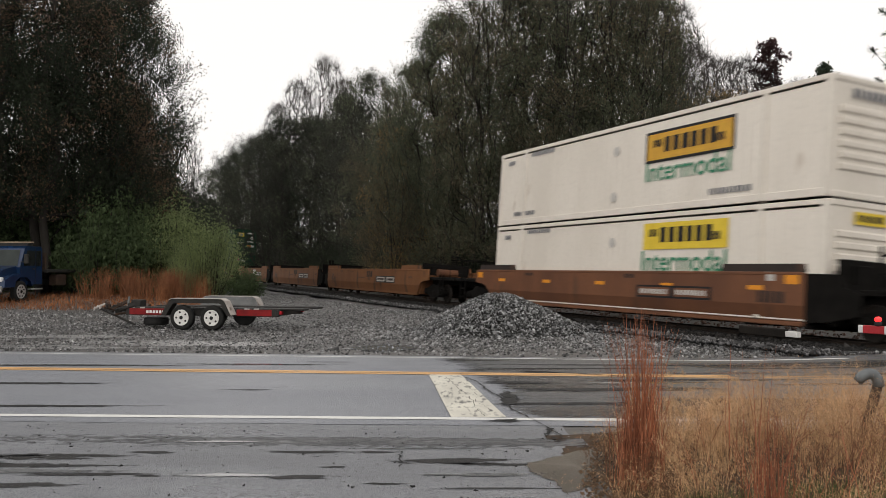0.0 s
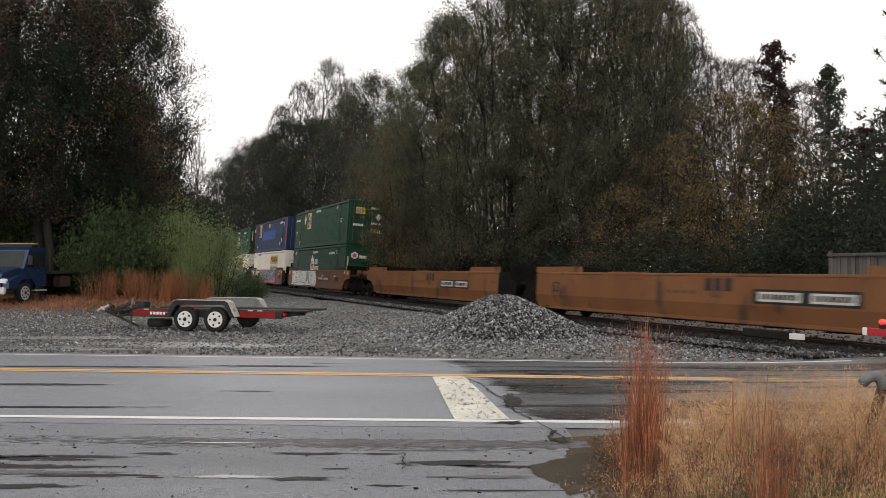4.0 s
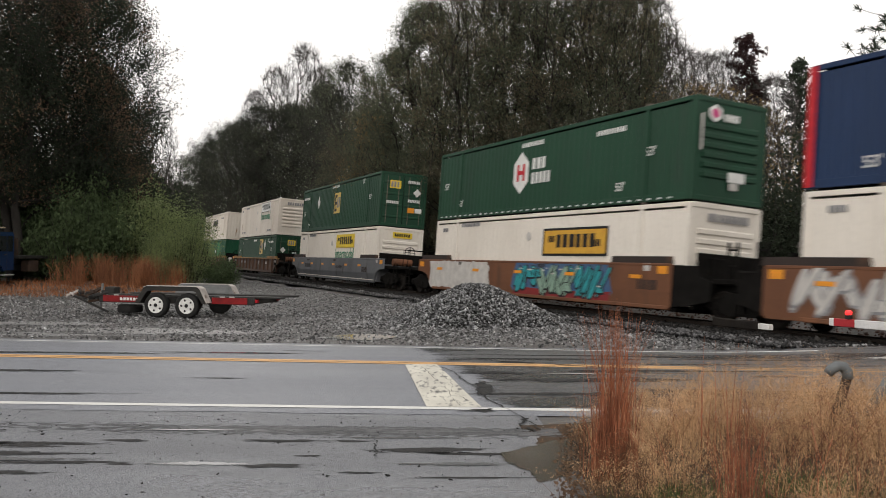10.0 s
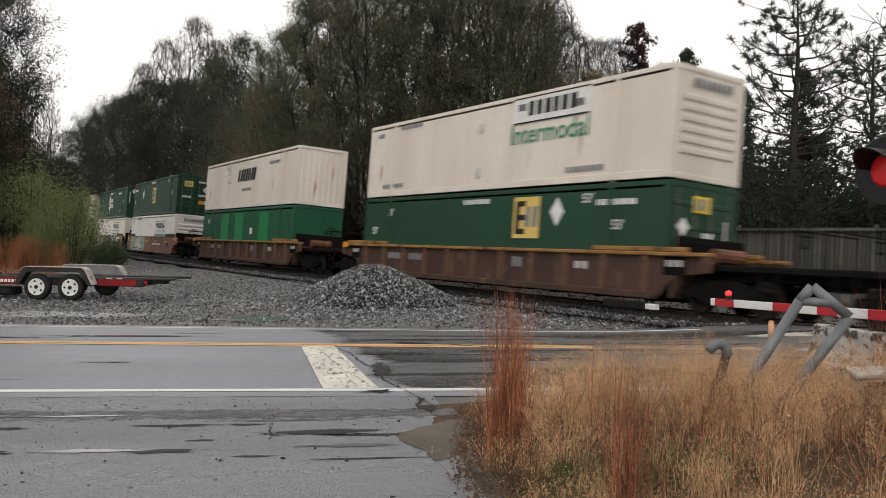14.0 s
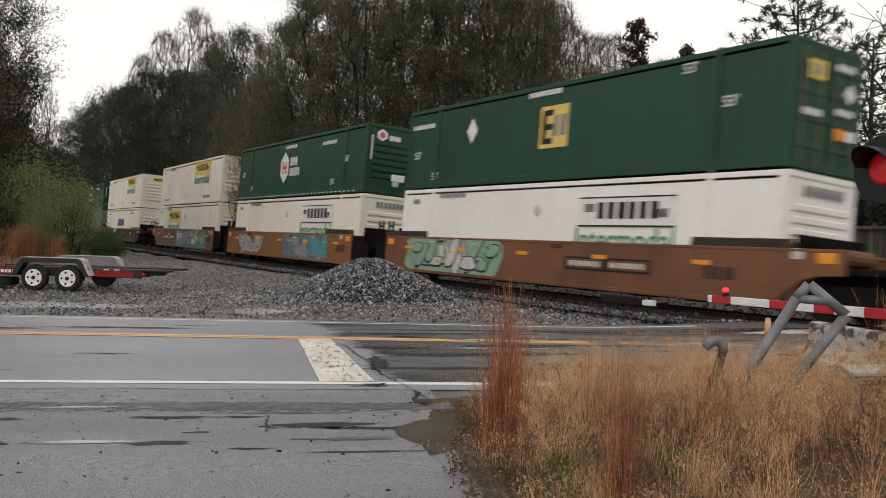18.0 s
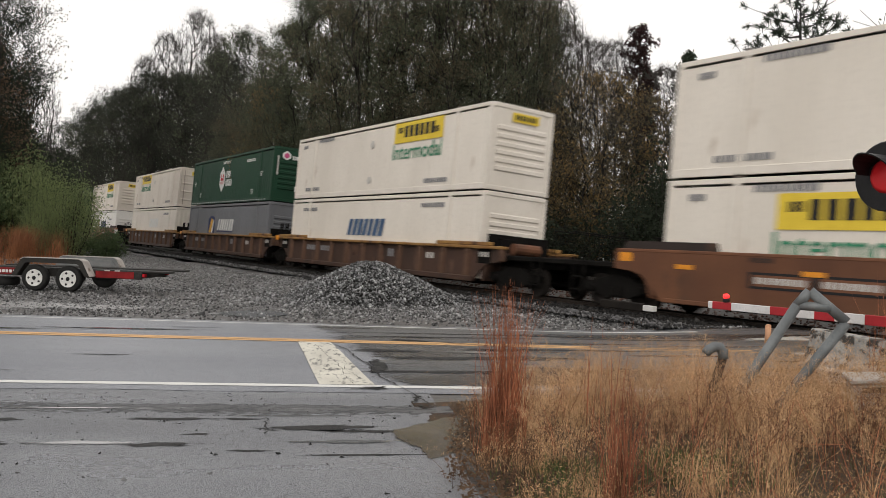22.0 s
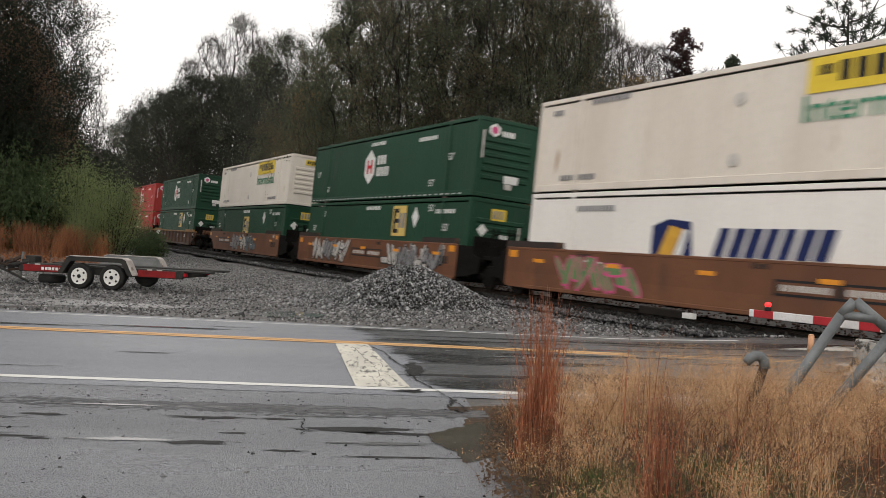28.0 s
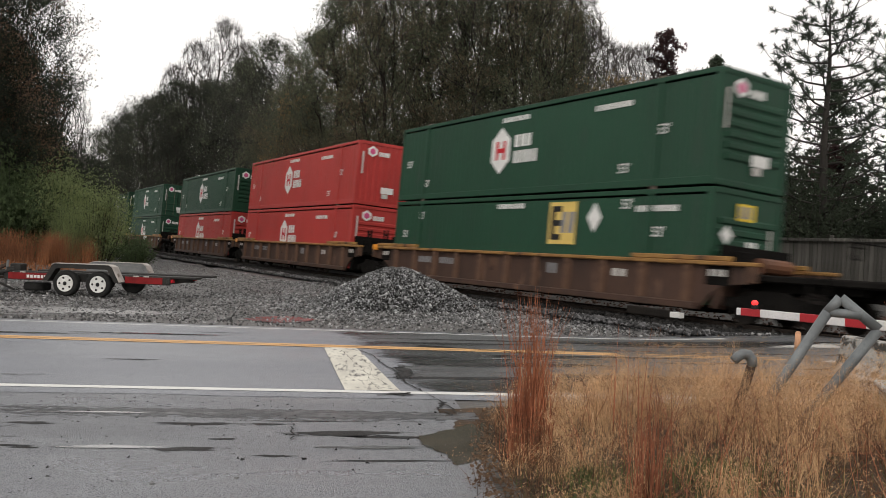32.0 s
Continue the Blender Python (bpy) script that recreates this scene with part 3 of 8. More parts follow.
INK_PALE = surf("pale_spray_paint", (0.55, 0.53, 0.50), (0.42, 0.40, 0.38), 0.5, scale=3, bump=0)
INK_LIME = surf("bright_green_patch_paint", (0.012, 0.21, 0.065), (0.012, 0.17, 0.055), 0.5, scale=4, bump=0)
INK_NAVY = surf("navy_lettering_paint", (0.012, 0.022, 0.10), (0.012, 0.02, 0.08), 0.5, scale=4, bump=0)
INK_SLATE = surf("slate_blue_spray_paint", (0.12, 0.16, 0.18), (0.09, 0.12, 0.14), 0.5, scale=3, bump=0)
INK_MINT = surf("mint_spray_paint", (0.24, 0.36, 0.28), (0.2, 0.3, 0.24), 0.5, scale=3, bump=0)
INK_MAROON = surf("maroon_spray_paint", (0.22, 0.03, 0.03), (0.17, 0.03, 0.03), 0.5, scale=3, bump=0)
INKS = {"mint": INK_MINT, "maroon": INK_MAROON, "slate": INK_SLATE, "navy": INK_NAVY, "lime": INK_LIME, "white": INK_WHITE, "black": INK_BLACK, "yellow": INK_YELLOW, "orange": INK_ORANGE, "cream": INK_CREAM, "green": INK_GREEN, "red": INK_RED, "blue": INK_BLUE, "sky": INK_SKY, "grey": INK_GREY,
        "amber": INK_AMBER, "teal": INK_TEAL, "pink": INK_PINK, "leaf": INK_LEAF, "pale": INK_PALE}
SHARED = {}


def shared(key, build, material, smooth=False):
    if key not in SHARED:
        SHARED[key] = build().mesh(key if isinstance(key, str) else key[0], material, smooth)
    return SHARED[key]


def flute(length, high, pitch, depth, along="x"):
    """A corrugated wall standing on the ground line: x along, z up, ribs towards -y."""
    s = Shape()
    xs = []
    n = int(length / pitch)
    p = length / n
    for i in range(n):
        xs += [(i * p, 0), (i * p + p * 0.42, 0), (i * p + p * 0.5, -depth), (i * p + p * 0.92, -depth)]
    xs.append((length, 0))
    v = [(x, y, 0) for x, y in xs] + [(x, y, high) for x, y in xs]
    k = len(xs)
    return s.add(v, [(i, i + 1, k + i + 1, k + i) for i in range(k - 1)])


def letters(seed, w, h, n, slant=0.0, weight=0.45):
    """A row of plain bars that fill the size of a word."""
    rng = random.Random(seed)
    s = Shape()
    cell = w / n
    for i in range(n):
        x = i * cell
        bw = cell * min(0.86, weight + rng.uniform(0.18, 0.36))
        z0, z1 = 0.0, h
        s.prism([(x + slant * z0 - w / 2, z0 - h / 2), (x + bw + slant * z0 - w / 2, z0 - h / 2), (x + bw + slant * z1 - w / 2, z1 - h / 2), (x + slant * z1 - w / 2, z1 - h / 2)], -0.002, 0.002)
    return s


def hexagon(w, h, k=0.27):
    s = Shape()
    s.prism([(-w / 2, -h / 2 + h * k), (0, -h / 2), (w / 2, -h / 2 + h * k), (w / 2, h / 2 - h * k), (0, h / 2), (-w / 2, h / 2 - h * k)], -0.002, 0.002)
    return s


def plate(w, h, d=0.004):
    return Shape().box((0, 0, 0), (w, d, h))


def word_mesh(text, h, ink):
    """A word that can be read, in the built-in type, as a flat mesh facing -y."""
    key = ("word", text, h, ink)
    if key not in SHARED:
        c = bpy.data.curves.new("word", "FONT")
        c.body, c.size, c.extrude, c.align_x, c.align_y = text, h * 1.38, 0.002, "CENTER", "CENTER"
        c.offset = 0.012 * h
        ob = bpy.data.objects.new("word", c)
        scene.collection.objects.link(ob)
        bpy.context.view_layer.update()
        me = bpy.data.meshes.new_from_object(ob.evaluated_get(bpy.context.evaluated_depsgraph_get()))
        bpy.data.objects.remove(ob)
        me.transform(Matrix.Rotation(math.pi / 2, 4, "X"))
        me.materials.clear()
        me.materials.append(INKS[ink])
        SHARED[key] = me
    return SHARED[key]


def mark(parent, name, mesh, x, y, z, turn=0.0, label=""):
    ob = part(name, mesh, None, parent, label)
    ob.matrix_basis = pose(x, y, z, 0, 0, turn)
    return ob


def badge(box, what, x, z, face="side"):
    """One painted mark on a container: x from its rear end, z from its floor."""
    y, turn = -WIDE / 2 - 0.012, 0.0
    xx = x - LEN / 2

    def put(name, key, build, ink, dx=0.0, dz=0.0, lift=0.0, label=""):
        me = shared(("decal", key, ink), build, INKS[ink])
        if face == "side":
            mark(box, name, me, xx + dx, y - lift, z + dz, 0, label)
        else:
            mark(box, name, me, LEN / 2 + 0.03 + lift, x + dx, z + dz, 90, label)

    if what == "hub":
        put("emblem", "hex", lambda: hexagon(1.05, 1.55), "white", label="white six-sided emblem")
        for i in (-0.2, 0.2):
            put("emblem_bar", "hexbar", lambda: plate(0.16, 0.62), "red", i, 0, 0.005)
        put("emblem_bar", "hexbar2", lambda: plate(0.26, 0.15), "red", 0, 0, 0.005)
        put("lettering", "hubword", lambda: letters(3, 0.95, 0.40, 3), "white", 1.25, 0.26)
        put("lettering", "hubword2", lambda: letters(4, 1.30, 0.40, 5), "white", 1.42, -0.26)
    elif what == "emp":
        put("panel", "emp", lambda: plate(1.25, 1.25), "cream", label="yellow square panel")
        put("panel_bar", "empb", lambda: plate(0.18, 1.0), "black", -0.42, 0, 0.005)
        for k in (-0.42, 0.0, 0.42):
            put("panel_bar", "empc", lambda: plate(0.32, 0.17), "black", -0.2, k, 0.005)
        put("panel_bar", "empd", lambda: letters(8, 0.65, 0.62, 2, 0.1), "grey", 0.26, 0.02, 0.005)
    elif what in ("jb_yellow", "jb_orange", "jb_plain", "jb_dark"):
        ink = {"jb_yellow": "yellow", "jb_orange": "orange", "jb_plain": "white", "jb_dark": "orange"}[what]
        if what == "jb_dark":
            put("panel_frame", "jbf", lambda: plate(3.75, 0.94), "black", 0, 0, 0.0)
        put("panel", "jbp", lambda: plate(3.55, 0.78), ink, 0, 0, 0.005, label="painted name panel")
        if what == "jb_plain":
            for k in (-0.4, 0.4):
                put("panel_bar", "jbline", lambda: plate(3.5, 0.04), "black", 0, k * 0.95, 0.010)
        put("lettering", "jbw", lambda: letters(11, 2.3, 0.44, 6, 0.0, 0.4), "black", 0.15, 0.03, 0.010)
        put("lettering", "jbw2", lambda: letters(12, 0.42, 0.22, 4), "black", -1.3, 0.1, 0.010)
        put("lettering", "jbw3", lambda: letters(13, 0.42, 0.22, 4), "black", 1.3, -0.05, 0.010)
    elif what == "intermodal":
        mark(box, "lettering", word_mesh("Intermodal", 0.60, "green"), xx, y, z, 0, "green lettering")
    elif what.startswith("bold_mark"):
        ink = {"bold_mark": "blue", "bold_mark_dark": "black", "bold_mark_pale": "white", "bold_mark_shield": "navy", "bold_mark_bright": "white"}[what]
        if what == "bold_mark_bright":
            put("lettering_shadow", ("bold_mark", 2), lambda: letters(21, 3.3, 0.78, 7, 0.3, 0.62), "navy", -0.06, -0.04)
        put("lettering", ("bold_mark", 1), lambda: letters(21, 3.2, 0.68, 7, 0.3, 0.45), ink, 0, 0, 0.005, "bold slanted lettering")
        if what in ("bold_mark_shield", "bold_mark_bright"):
            put("shield", "shield", lambda: Shape().prism([(-0.75, -0.7), (0.7, -0.7), (0.55, 0.39), (-0.2, 0.46), (-0.75, 0.28)], -0.002, 0.002), "navy", -2.9, 0.1)
            put("shield_stripe", "shield2", lambda: Shape().prism([(-0.6, -0.6), (-0.1, -0.6), (0.25, 0.2), (-0.2, 0.3)], -0.002, 0.002), "orange", -2.85, 0.1, 0.005)
            put("shield_stripe", "shield3", lambda: Shape().prism([(-0.05, -0.6), (0.25, -0.6), (0.45, 0.15), (0.28, 0.22)], -0.002, 0.002), "white", -2.85, 0.1, 0.005)
    elif what == "diamond":
        put("placard", "dia", lambda: Shape().prism([(-0.3, 0), (0, -0.42), (0.3, 0), (0, 0.42)], -0.002, 0.002), "white")
    elif what == "number":
        put("lettering", "num", lambda: letters(31, 1.5, 0.16, 11), "white")
    elif what == "number_dark":
        put("lettering", "numd", lambda: letters(31, 1.6, 0.16, 11), "grey")
    elif what == "size":
        if face == "side":
            mark(box, "lettering", word_mesh("53'", 0.27, "white"), xx, y, z)
        else:
            put("lettering", "size", lambda: letters(33, 0.42, 0.3, 2), "white")
    elif what == "size_dark":
        put("lettering", "sized", lambda: letters(33, 0.5, 0.16, 4), "grey")
    elif what == "patch_blue":
        put("painted_patch", "pblue", lambda: plate(6.2, 0.85), "sky", label="lighter blue painted-over patch")
    elif what == "patch_white":
        put("placard", "pw", lambda: plate(0.42, 0.36), "white")
    elif what == "green_panel":
        put("painted_panel", "gpan", lambda: plate(1.5, 2.2), "lime", label="lighter green painted panel")
    elif what == "red_edge":
        put("painted_edge", "redge", lambda: plate(0.22, 2.8), "red", 0, 0, 0.03, "red painted corner")
    elif what == "end_emblem":
        put("emblem", "ehex", lambda: hexagon(0.46, 0.50), "white")
        put("emblem", "ehex2", lambda: hexagon(0.26, 0.3), "pink", 0, 0, 0.005)
        put("lettering", "ehword", lambda: letters(5, 0.55, 0.2, 5), "white", 0.6, -0.08)
    elif what == "end_label":
        put("placard", "elab", lambda: plate(0.62, 0.28), "white")
        put("placard", "elab2", lambda: plate(0.3, 0.2), "pale", -0.1, -0.26)
    elif what == "end_panel":
        put("panel", "epan", lambda: plate(0.62, 0.42), "yellow")
        put("panel_bar", "epanb", lambda: letters(9, 0.5, 0.3, 3), "grey", 0, 0, 0.005)
    elif what == "end_diamond":
        put("placard", "dia2", lambda: Shape().prism([(-0.22, 0), (0, -0.24), (0.22, 0), (0, 0.24)], -0.002, 0.002), "white")
    elif what == "end_amber":
        put("placard", "eamb", lambda: plate(0.38, 0.26), "amber")
        put("placard", "ewhi", lambda: plate(0.38, 0.24), "white", 0.42, 0)
    elif what == "end_number":
        put("lettering", "enum", lambda: letters(35, 0.7, 0.15, 7), "white")
    elif what == "end_bars":
        put("lettering", "ebars", lambda: letters(36, 0.12, 1.0, 1), "pale")
    elif what == "end_name":
        put("lettering", "ename", lambda: letters(37, 1.5, 0.22, 8), "grey")
    elif what == "end_name_yellow":
        put("panel", "enamey", lambda: plate(1.1, 0.3), "yellow")
        put("lettering", "enamey2", lambda: letters(38, 0.9, 0.16, 7), "black", 0, 0, 0.005)
    elif what == "seal":
        put("vent", "vent", lambda: Shape().lathe([(0.16, -0.01), (0.14, 0.02)], 10), "pale")


def container(paint, label, marks, end="ribs", dots=False):
    """A long container, x ahead from its middle, standing on z = 0."""
    box = thing("container", label, "shipping container", "containers of the train")
    hx, hy = LEN / 2, WIDE / 2
    pn = paint.name
    for sgn in (-1, 1):
        w = part("side_wall", shared(("side_wall", pn), lambda: flute(LEN - 0.3, HIGH - 0.42, 0.30, 0.016), paint), None, box)
        w.matrix_basis = pose(-hx + 0.15, sgn * (hy - 0.02), 0.22, 0, 0, 0) if sgn < 0 else pose(hx - 0.15, hy - 0.02, 0.22, 0, 0, 180)
        part("bottom_rail", shared(("bottom_rail", pn), lambda: Shape().box((0, 0, 0), (LEN - 0.3, 0.06, 0.20), 0.012), paint), None, box).location = (0, sgn * (hy - 0.015), 0.125)
        part("top_rail", shared(("top_rail", pn), lambda: Shape().box((0, 0, 0), (LEN - 0.3, 0.07, 0.13), 0.012), paint), None, box).location = (0, sgn * (hy - 0.015), HIGH - 0.085)
        for x in (-hx + 2.02, hx - 2.02):
            part("lift_post", shared(("lift_post", pn), lambda: Shape().box((0, 0, 0), (0.17, 0.05, HIGH - 0.1), 0.012), paint), None, box).location = (x, sgn * (hy + 0.002), HIGH / 2)
            for z in (0.06, HIGH - 0.03):
                part("casting", shared("lift_casting", lambda: Shape().box((0, 0, 0), (0.17, 0.15, 0.12), 0.015), CAST), None, box).location = (x, sgn * (hy - 0.06), z)
        for x in (-hx + 0.09, hx - 0.09):
            part("corner_post", shared(("corner_post", pn), lambda: Shape().box((0, 0, 0), (0.17, 0.13, HIGH - 0.04), 0.015), paint), None, box).location = (x, sgn * (hy - 0.055), HIGH / 2)
    part("roof", shared(("roof", pn), lambda: Shape().box((0, 0, 0), (LEN - 0.1, WIDE - 0.08, 0.05), 0.01), paint), None, box).location = (0, 0, HIGH - 0.035)
    part("floor", shared("container_floor", lambda: Shape().box((0, 0, 0), (LEN - 0.1, WIDE - 0.1, 0.10)), GAP_DARK), None, box).location = (0, 0, 0.09)
    part("end_wall", shared(("rear_wall", pn), lambda: Shape().box((0, 0, 0), (0.05, WIDE - 0.24, HIGH - 0.2), 0.01), paint), None, box).location = (-hx + 0.06, 0, HIGH / 2)
    if end == "ribs":
        part("end_wall", shared(("front_wall", pn), lambda: Shape().box((0, 0, 0), (0.04, WIDE - 0.24, HIGH - 0.2), 0.01), paint), None, box).location = (hx - 0.05, 0, HIGH / 2)
        for i in range(6):
            part("end_rib", shared(("end_rib", pn), lambda: Shape().prism([(0, -0.10), (0.055, -0.055), (0.055, 0.055), (0, 0.10)], -0.98, 0.98), paint), None, box).location = (hx - 0.035, 0.0, 0.75 + i * 0.27)
    elif end == "corrugated":
        w = part("end_wall", shared(("flute_wall", pn), lambda: flute(WIDE - 0.24, HIGH - 0.3, 0.28, 0.04), paint), None, box)
        w.matrix_basis = pose(hx - 0.05, -hy + 0.12, 0.15, 0, 0, 90)
    else:
        for sgn in (-1, 1):
            d = part("door", shared(("door", pn), lambda: Shape().box((0, 0, 0), (0.05, WIDE / 2 - 0.16, HIGH - 0.28), 0.012), paint), None, box)
            d.location = (hx - 0.04, sgn * (WIDE / 4 - 0.06), HIGH / 2)
            for k in (0.25, 0.9):
                part("lock_rod", shared("lock_rod", lambda: Shape().tube([(0, 0, -1.25), (0, 0, 1.25)], 0.018, 6), CAST), None, d).location = (0.05, sgn * (k - 0.55), 0)
            for k in range(4):
                part("door_rib", shared(("door_rib", pn), lambda: Shape().prism([(0, -0.07), (0.03, -0.04), (0.03, 0.04), (0, 0.07)], -0.5, 0.5), paint), None, d).location = (0.024, 0, -0.9 + 0.6 * k)
    for z in (0.10, HIGH - 0.075):
        part("end_sill", shared(("end_sill", pn), lambda: Shape().box((0, 0, 0), (0.08, WIDE - 0.2, 0.15), 0.015), paint), None, box).location = (hx - 0.04, 0, z)
    if dots:
        for i in range(34):
            part("rail_tab", shared("rail_tab", lambda: plate(0.16, 0.05), INK_WHITE), None, box).location = (-hx + 0.5 + i * 0.45, -hy - 0.048, 0.10)
    for what, x, z, *fc in marks:
        badge(box, what, x, z, *fc)
    return box


def wheelset_truck(car, x):
    """A two-axle truck in grimy steel."""
    tr = part("truck", shared("bolster", lambda: Shape().box((0, 0, 0.62), (0.5, 2.1, 0.34), 0.04), TRUCK_STEEL), None, car)
    tr.location = (x, 0, 0)
    for sgn in (-1, 1):
        part("side_frame", shared("side_frame", lambda: Shape().prism([(-1.25, 0.40), (-0.9, 0.38), (-0.45, 0.22), (0.45, 0.22), (0.9, 0.38), (1.25, 0.40), (1.25, 0.60), (0.8, 0.64), (0.35, 0.80), (-0.35, 0.80), (-0.8, 0.64), (-1.25, 0.60)], -0.09, 0.09), TRUCK_STEEL), None, tr).location = (0, sgn * 1.02, 0)
        for k in (-0.12, 0.0, 0.12):
            part("spring", shared("truck_spring", lambda: Shape().tube([(0, 0, 0.28), (0, 0, 0.52)], 0.05, 8), TRUCK_STEEL), None, tr).location = (k, sgn * 1.14, 0)
        for ax in (-0.89, 0.89):
            part("wheel", shared("rail_wheel", lambda: Shape().lathe([(0.10, -0.10), (0.14, -0.02), (0.38, -0.01), (0.42, -0.065), (0.425, 0.0), (0.45, 0.05), (0.45, 0.07), (0.38, 0.06), (0.12, 0.03)], 24), WHEEL_STEEL, True), None, tr).location = (ax, sgn * 0.76, 0.42)
            part("bearing", shared("bearing_cap", lambda: Shape().lathe([(0.11, -0.09), (0.12, 0.05), (0.06, 0.09)], 10), TRUCK_STEEL), None, tr).location = (ax, sgn * 1.12, 0.44)
    for ax in (-0.89, 0.89):
        part("axle", shared("axle", lambda: Shape().tube([(0, -1.1, 0), (0, 1.1, 0)], 0.08, 8), TRUCK_STEEL), None, tr).location = (ax, 0, 0.42)
    return tr


def slab(rng, cx, cz, w, h, lean, grow_by):
    """A fat rounded spray-paint slab, wavy along its sides, as an outline in x and z."""
    ph, pts = rng.uniform(0, 6), []
    for k in range(22):
        t = 2 * math.pi * k / 22
        c, d = math.cos(t), math.sin(t)
        px = math.copysign(abs(c) ** 0.7, c) * (w / 2 * (1 + 0.16 * math.sin(2.2 * d * 2 + ph)) + grow_by)
        pz = math.copysign(abs(d) ** 0.5, d) * (h / 2 + grow_by)
        pts.append((cx + px + lean * pz, cz + pz))
    return pts


def scrawl(car, seed, x0, x1, z0, z1, fill, line, n, label, cloud="", base=""):
    """Abstract spray paint: overlapping fat slabs with darker edges, small notches and highlights, on a sprayed cloud."""
    rng = random.Random(seed)
    fills = fill if isinstance(fill, tuple) else (fill,)
    tall, mid, m = z1 - z0, (z0 + z1) / 2, int(n * 4.2)

    def lay(name, poly, ink, lift, own=""):
        poly = [(px, min(1.47, max(0.30, pz))) for px, pz in poly]
        part(name, Shape().prism(poly, -0.0004, 0.0), INKS[ink], car, own).location = (0, -1.3935 - lift, 0)

    if cloud:
        k, steps = 0, max(2, int((x1 - x0) / 0.9))
        for i in range(steps):
            cx = x0 + (x1 - x0) * (i + 0.5) / steps
            lay("graffiti_cloud", slab(rng, cx, mid + rng.uniform(-0.05, 0.05), 1.5, tall * rng.uniform(1.0, 1.2), 0.0, 0.06), cloud, 0.0002 * (i % 2), "sprayed background cloud")
    if base:
        lay("graffiti_base", [(x0 - 0.2, z0 - 0.1), (x1 + 0.2, z0 - 0.1), (x1 + 0.3, z0 + 0.22), ((x0 + x1) / 2, z0 + 0.14), (x0 - 0.1, z0 + 0.2)], base, 0.0008, "sprayed base band")
    step = (x1 - x0) / m
    for i in range(m):
        t = (i + 0.5) / m
        cx, lift = x0 + step * (i + 0.5) + rng.uniform(-0.1, 0.1) * step, 0.0015 + 0.0011 * ((i * 5) % 7)
        ink = fills[min(len(fills) - 1, int(t * len(fills) + rng.uniform(-0.25, 0.25)))]
        kind = rng.random()
        if kind < 0.6:
            w, h, lean, cz = step * rng.uniform(0.9, 1.6), tall * rng.uniform(0.55, 1.0), rng.uniform(-0.7, 0.7), mid + rng.uniform(-0.14, 0.14)
        elif kind < 0.85:
            w, h, lean, cz = step * rng.uniform(1.8, 3.0), tall * rng.uniform(0.2, 0.4), rng.uniform(-0.5, 0.5), mid + rng.choice((-0.22, 0.2)) * tall
        else:
            w, h, lean, cz = step * rng.uniform(0.6, 0.9), tall * rng.uniform(0.9, 1.05), rng.choice((-0.7, 0.7)), mid
        state = rng.getstate()
        lay("graffiti_outline", slab(rng, cx + 0.02, cz - 0.02, w, h, lean, 0.045), line, lift)
        rng.setstate(state)
        lay("graffiti_stroke", slab(rng, cx, cz, w, h, lean, 0.0), ink, lift + 0.0005, label)
        if rng.random() < 0.55:
            lay("graffiti_notch", slab(rng, cx + rng.uniform(-0.4, 0.4) * w, cz + rng.uniform(-0.35, 0.35) * h, w * rng.uniform(0.10, 0.18), h * rng.uniform(0.25, 0.5), rng.choice((-0.9, 0.9)), 0.0), line, lift + 0.0008)
        if rng.random() < 0.5 and ink not in ("white", "pale"):
            lay("graffiti_highlight", slab(rng, cx - 0.1 * w, cz + 0.38 * h, w * 0.6, 0.05, 0.0, 0.0), "pale", lift + 0.0008)


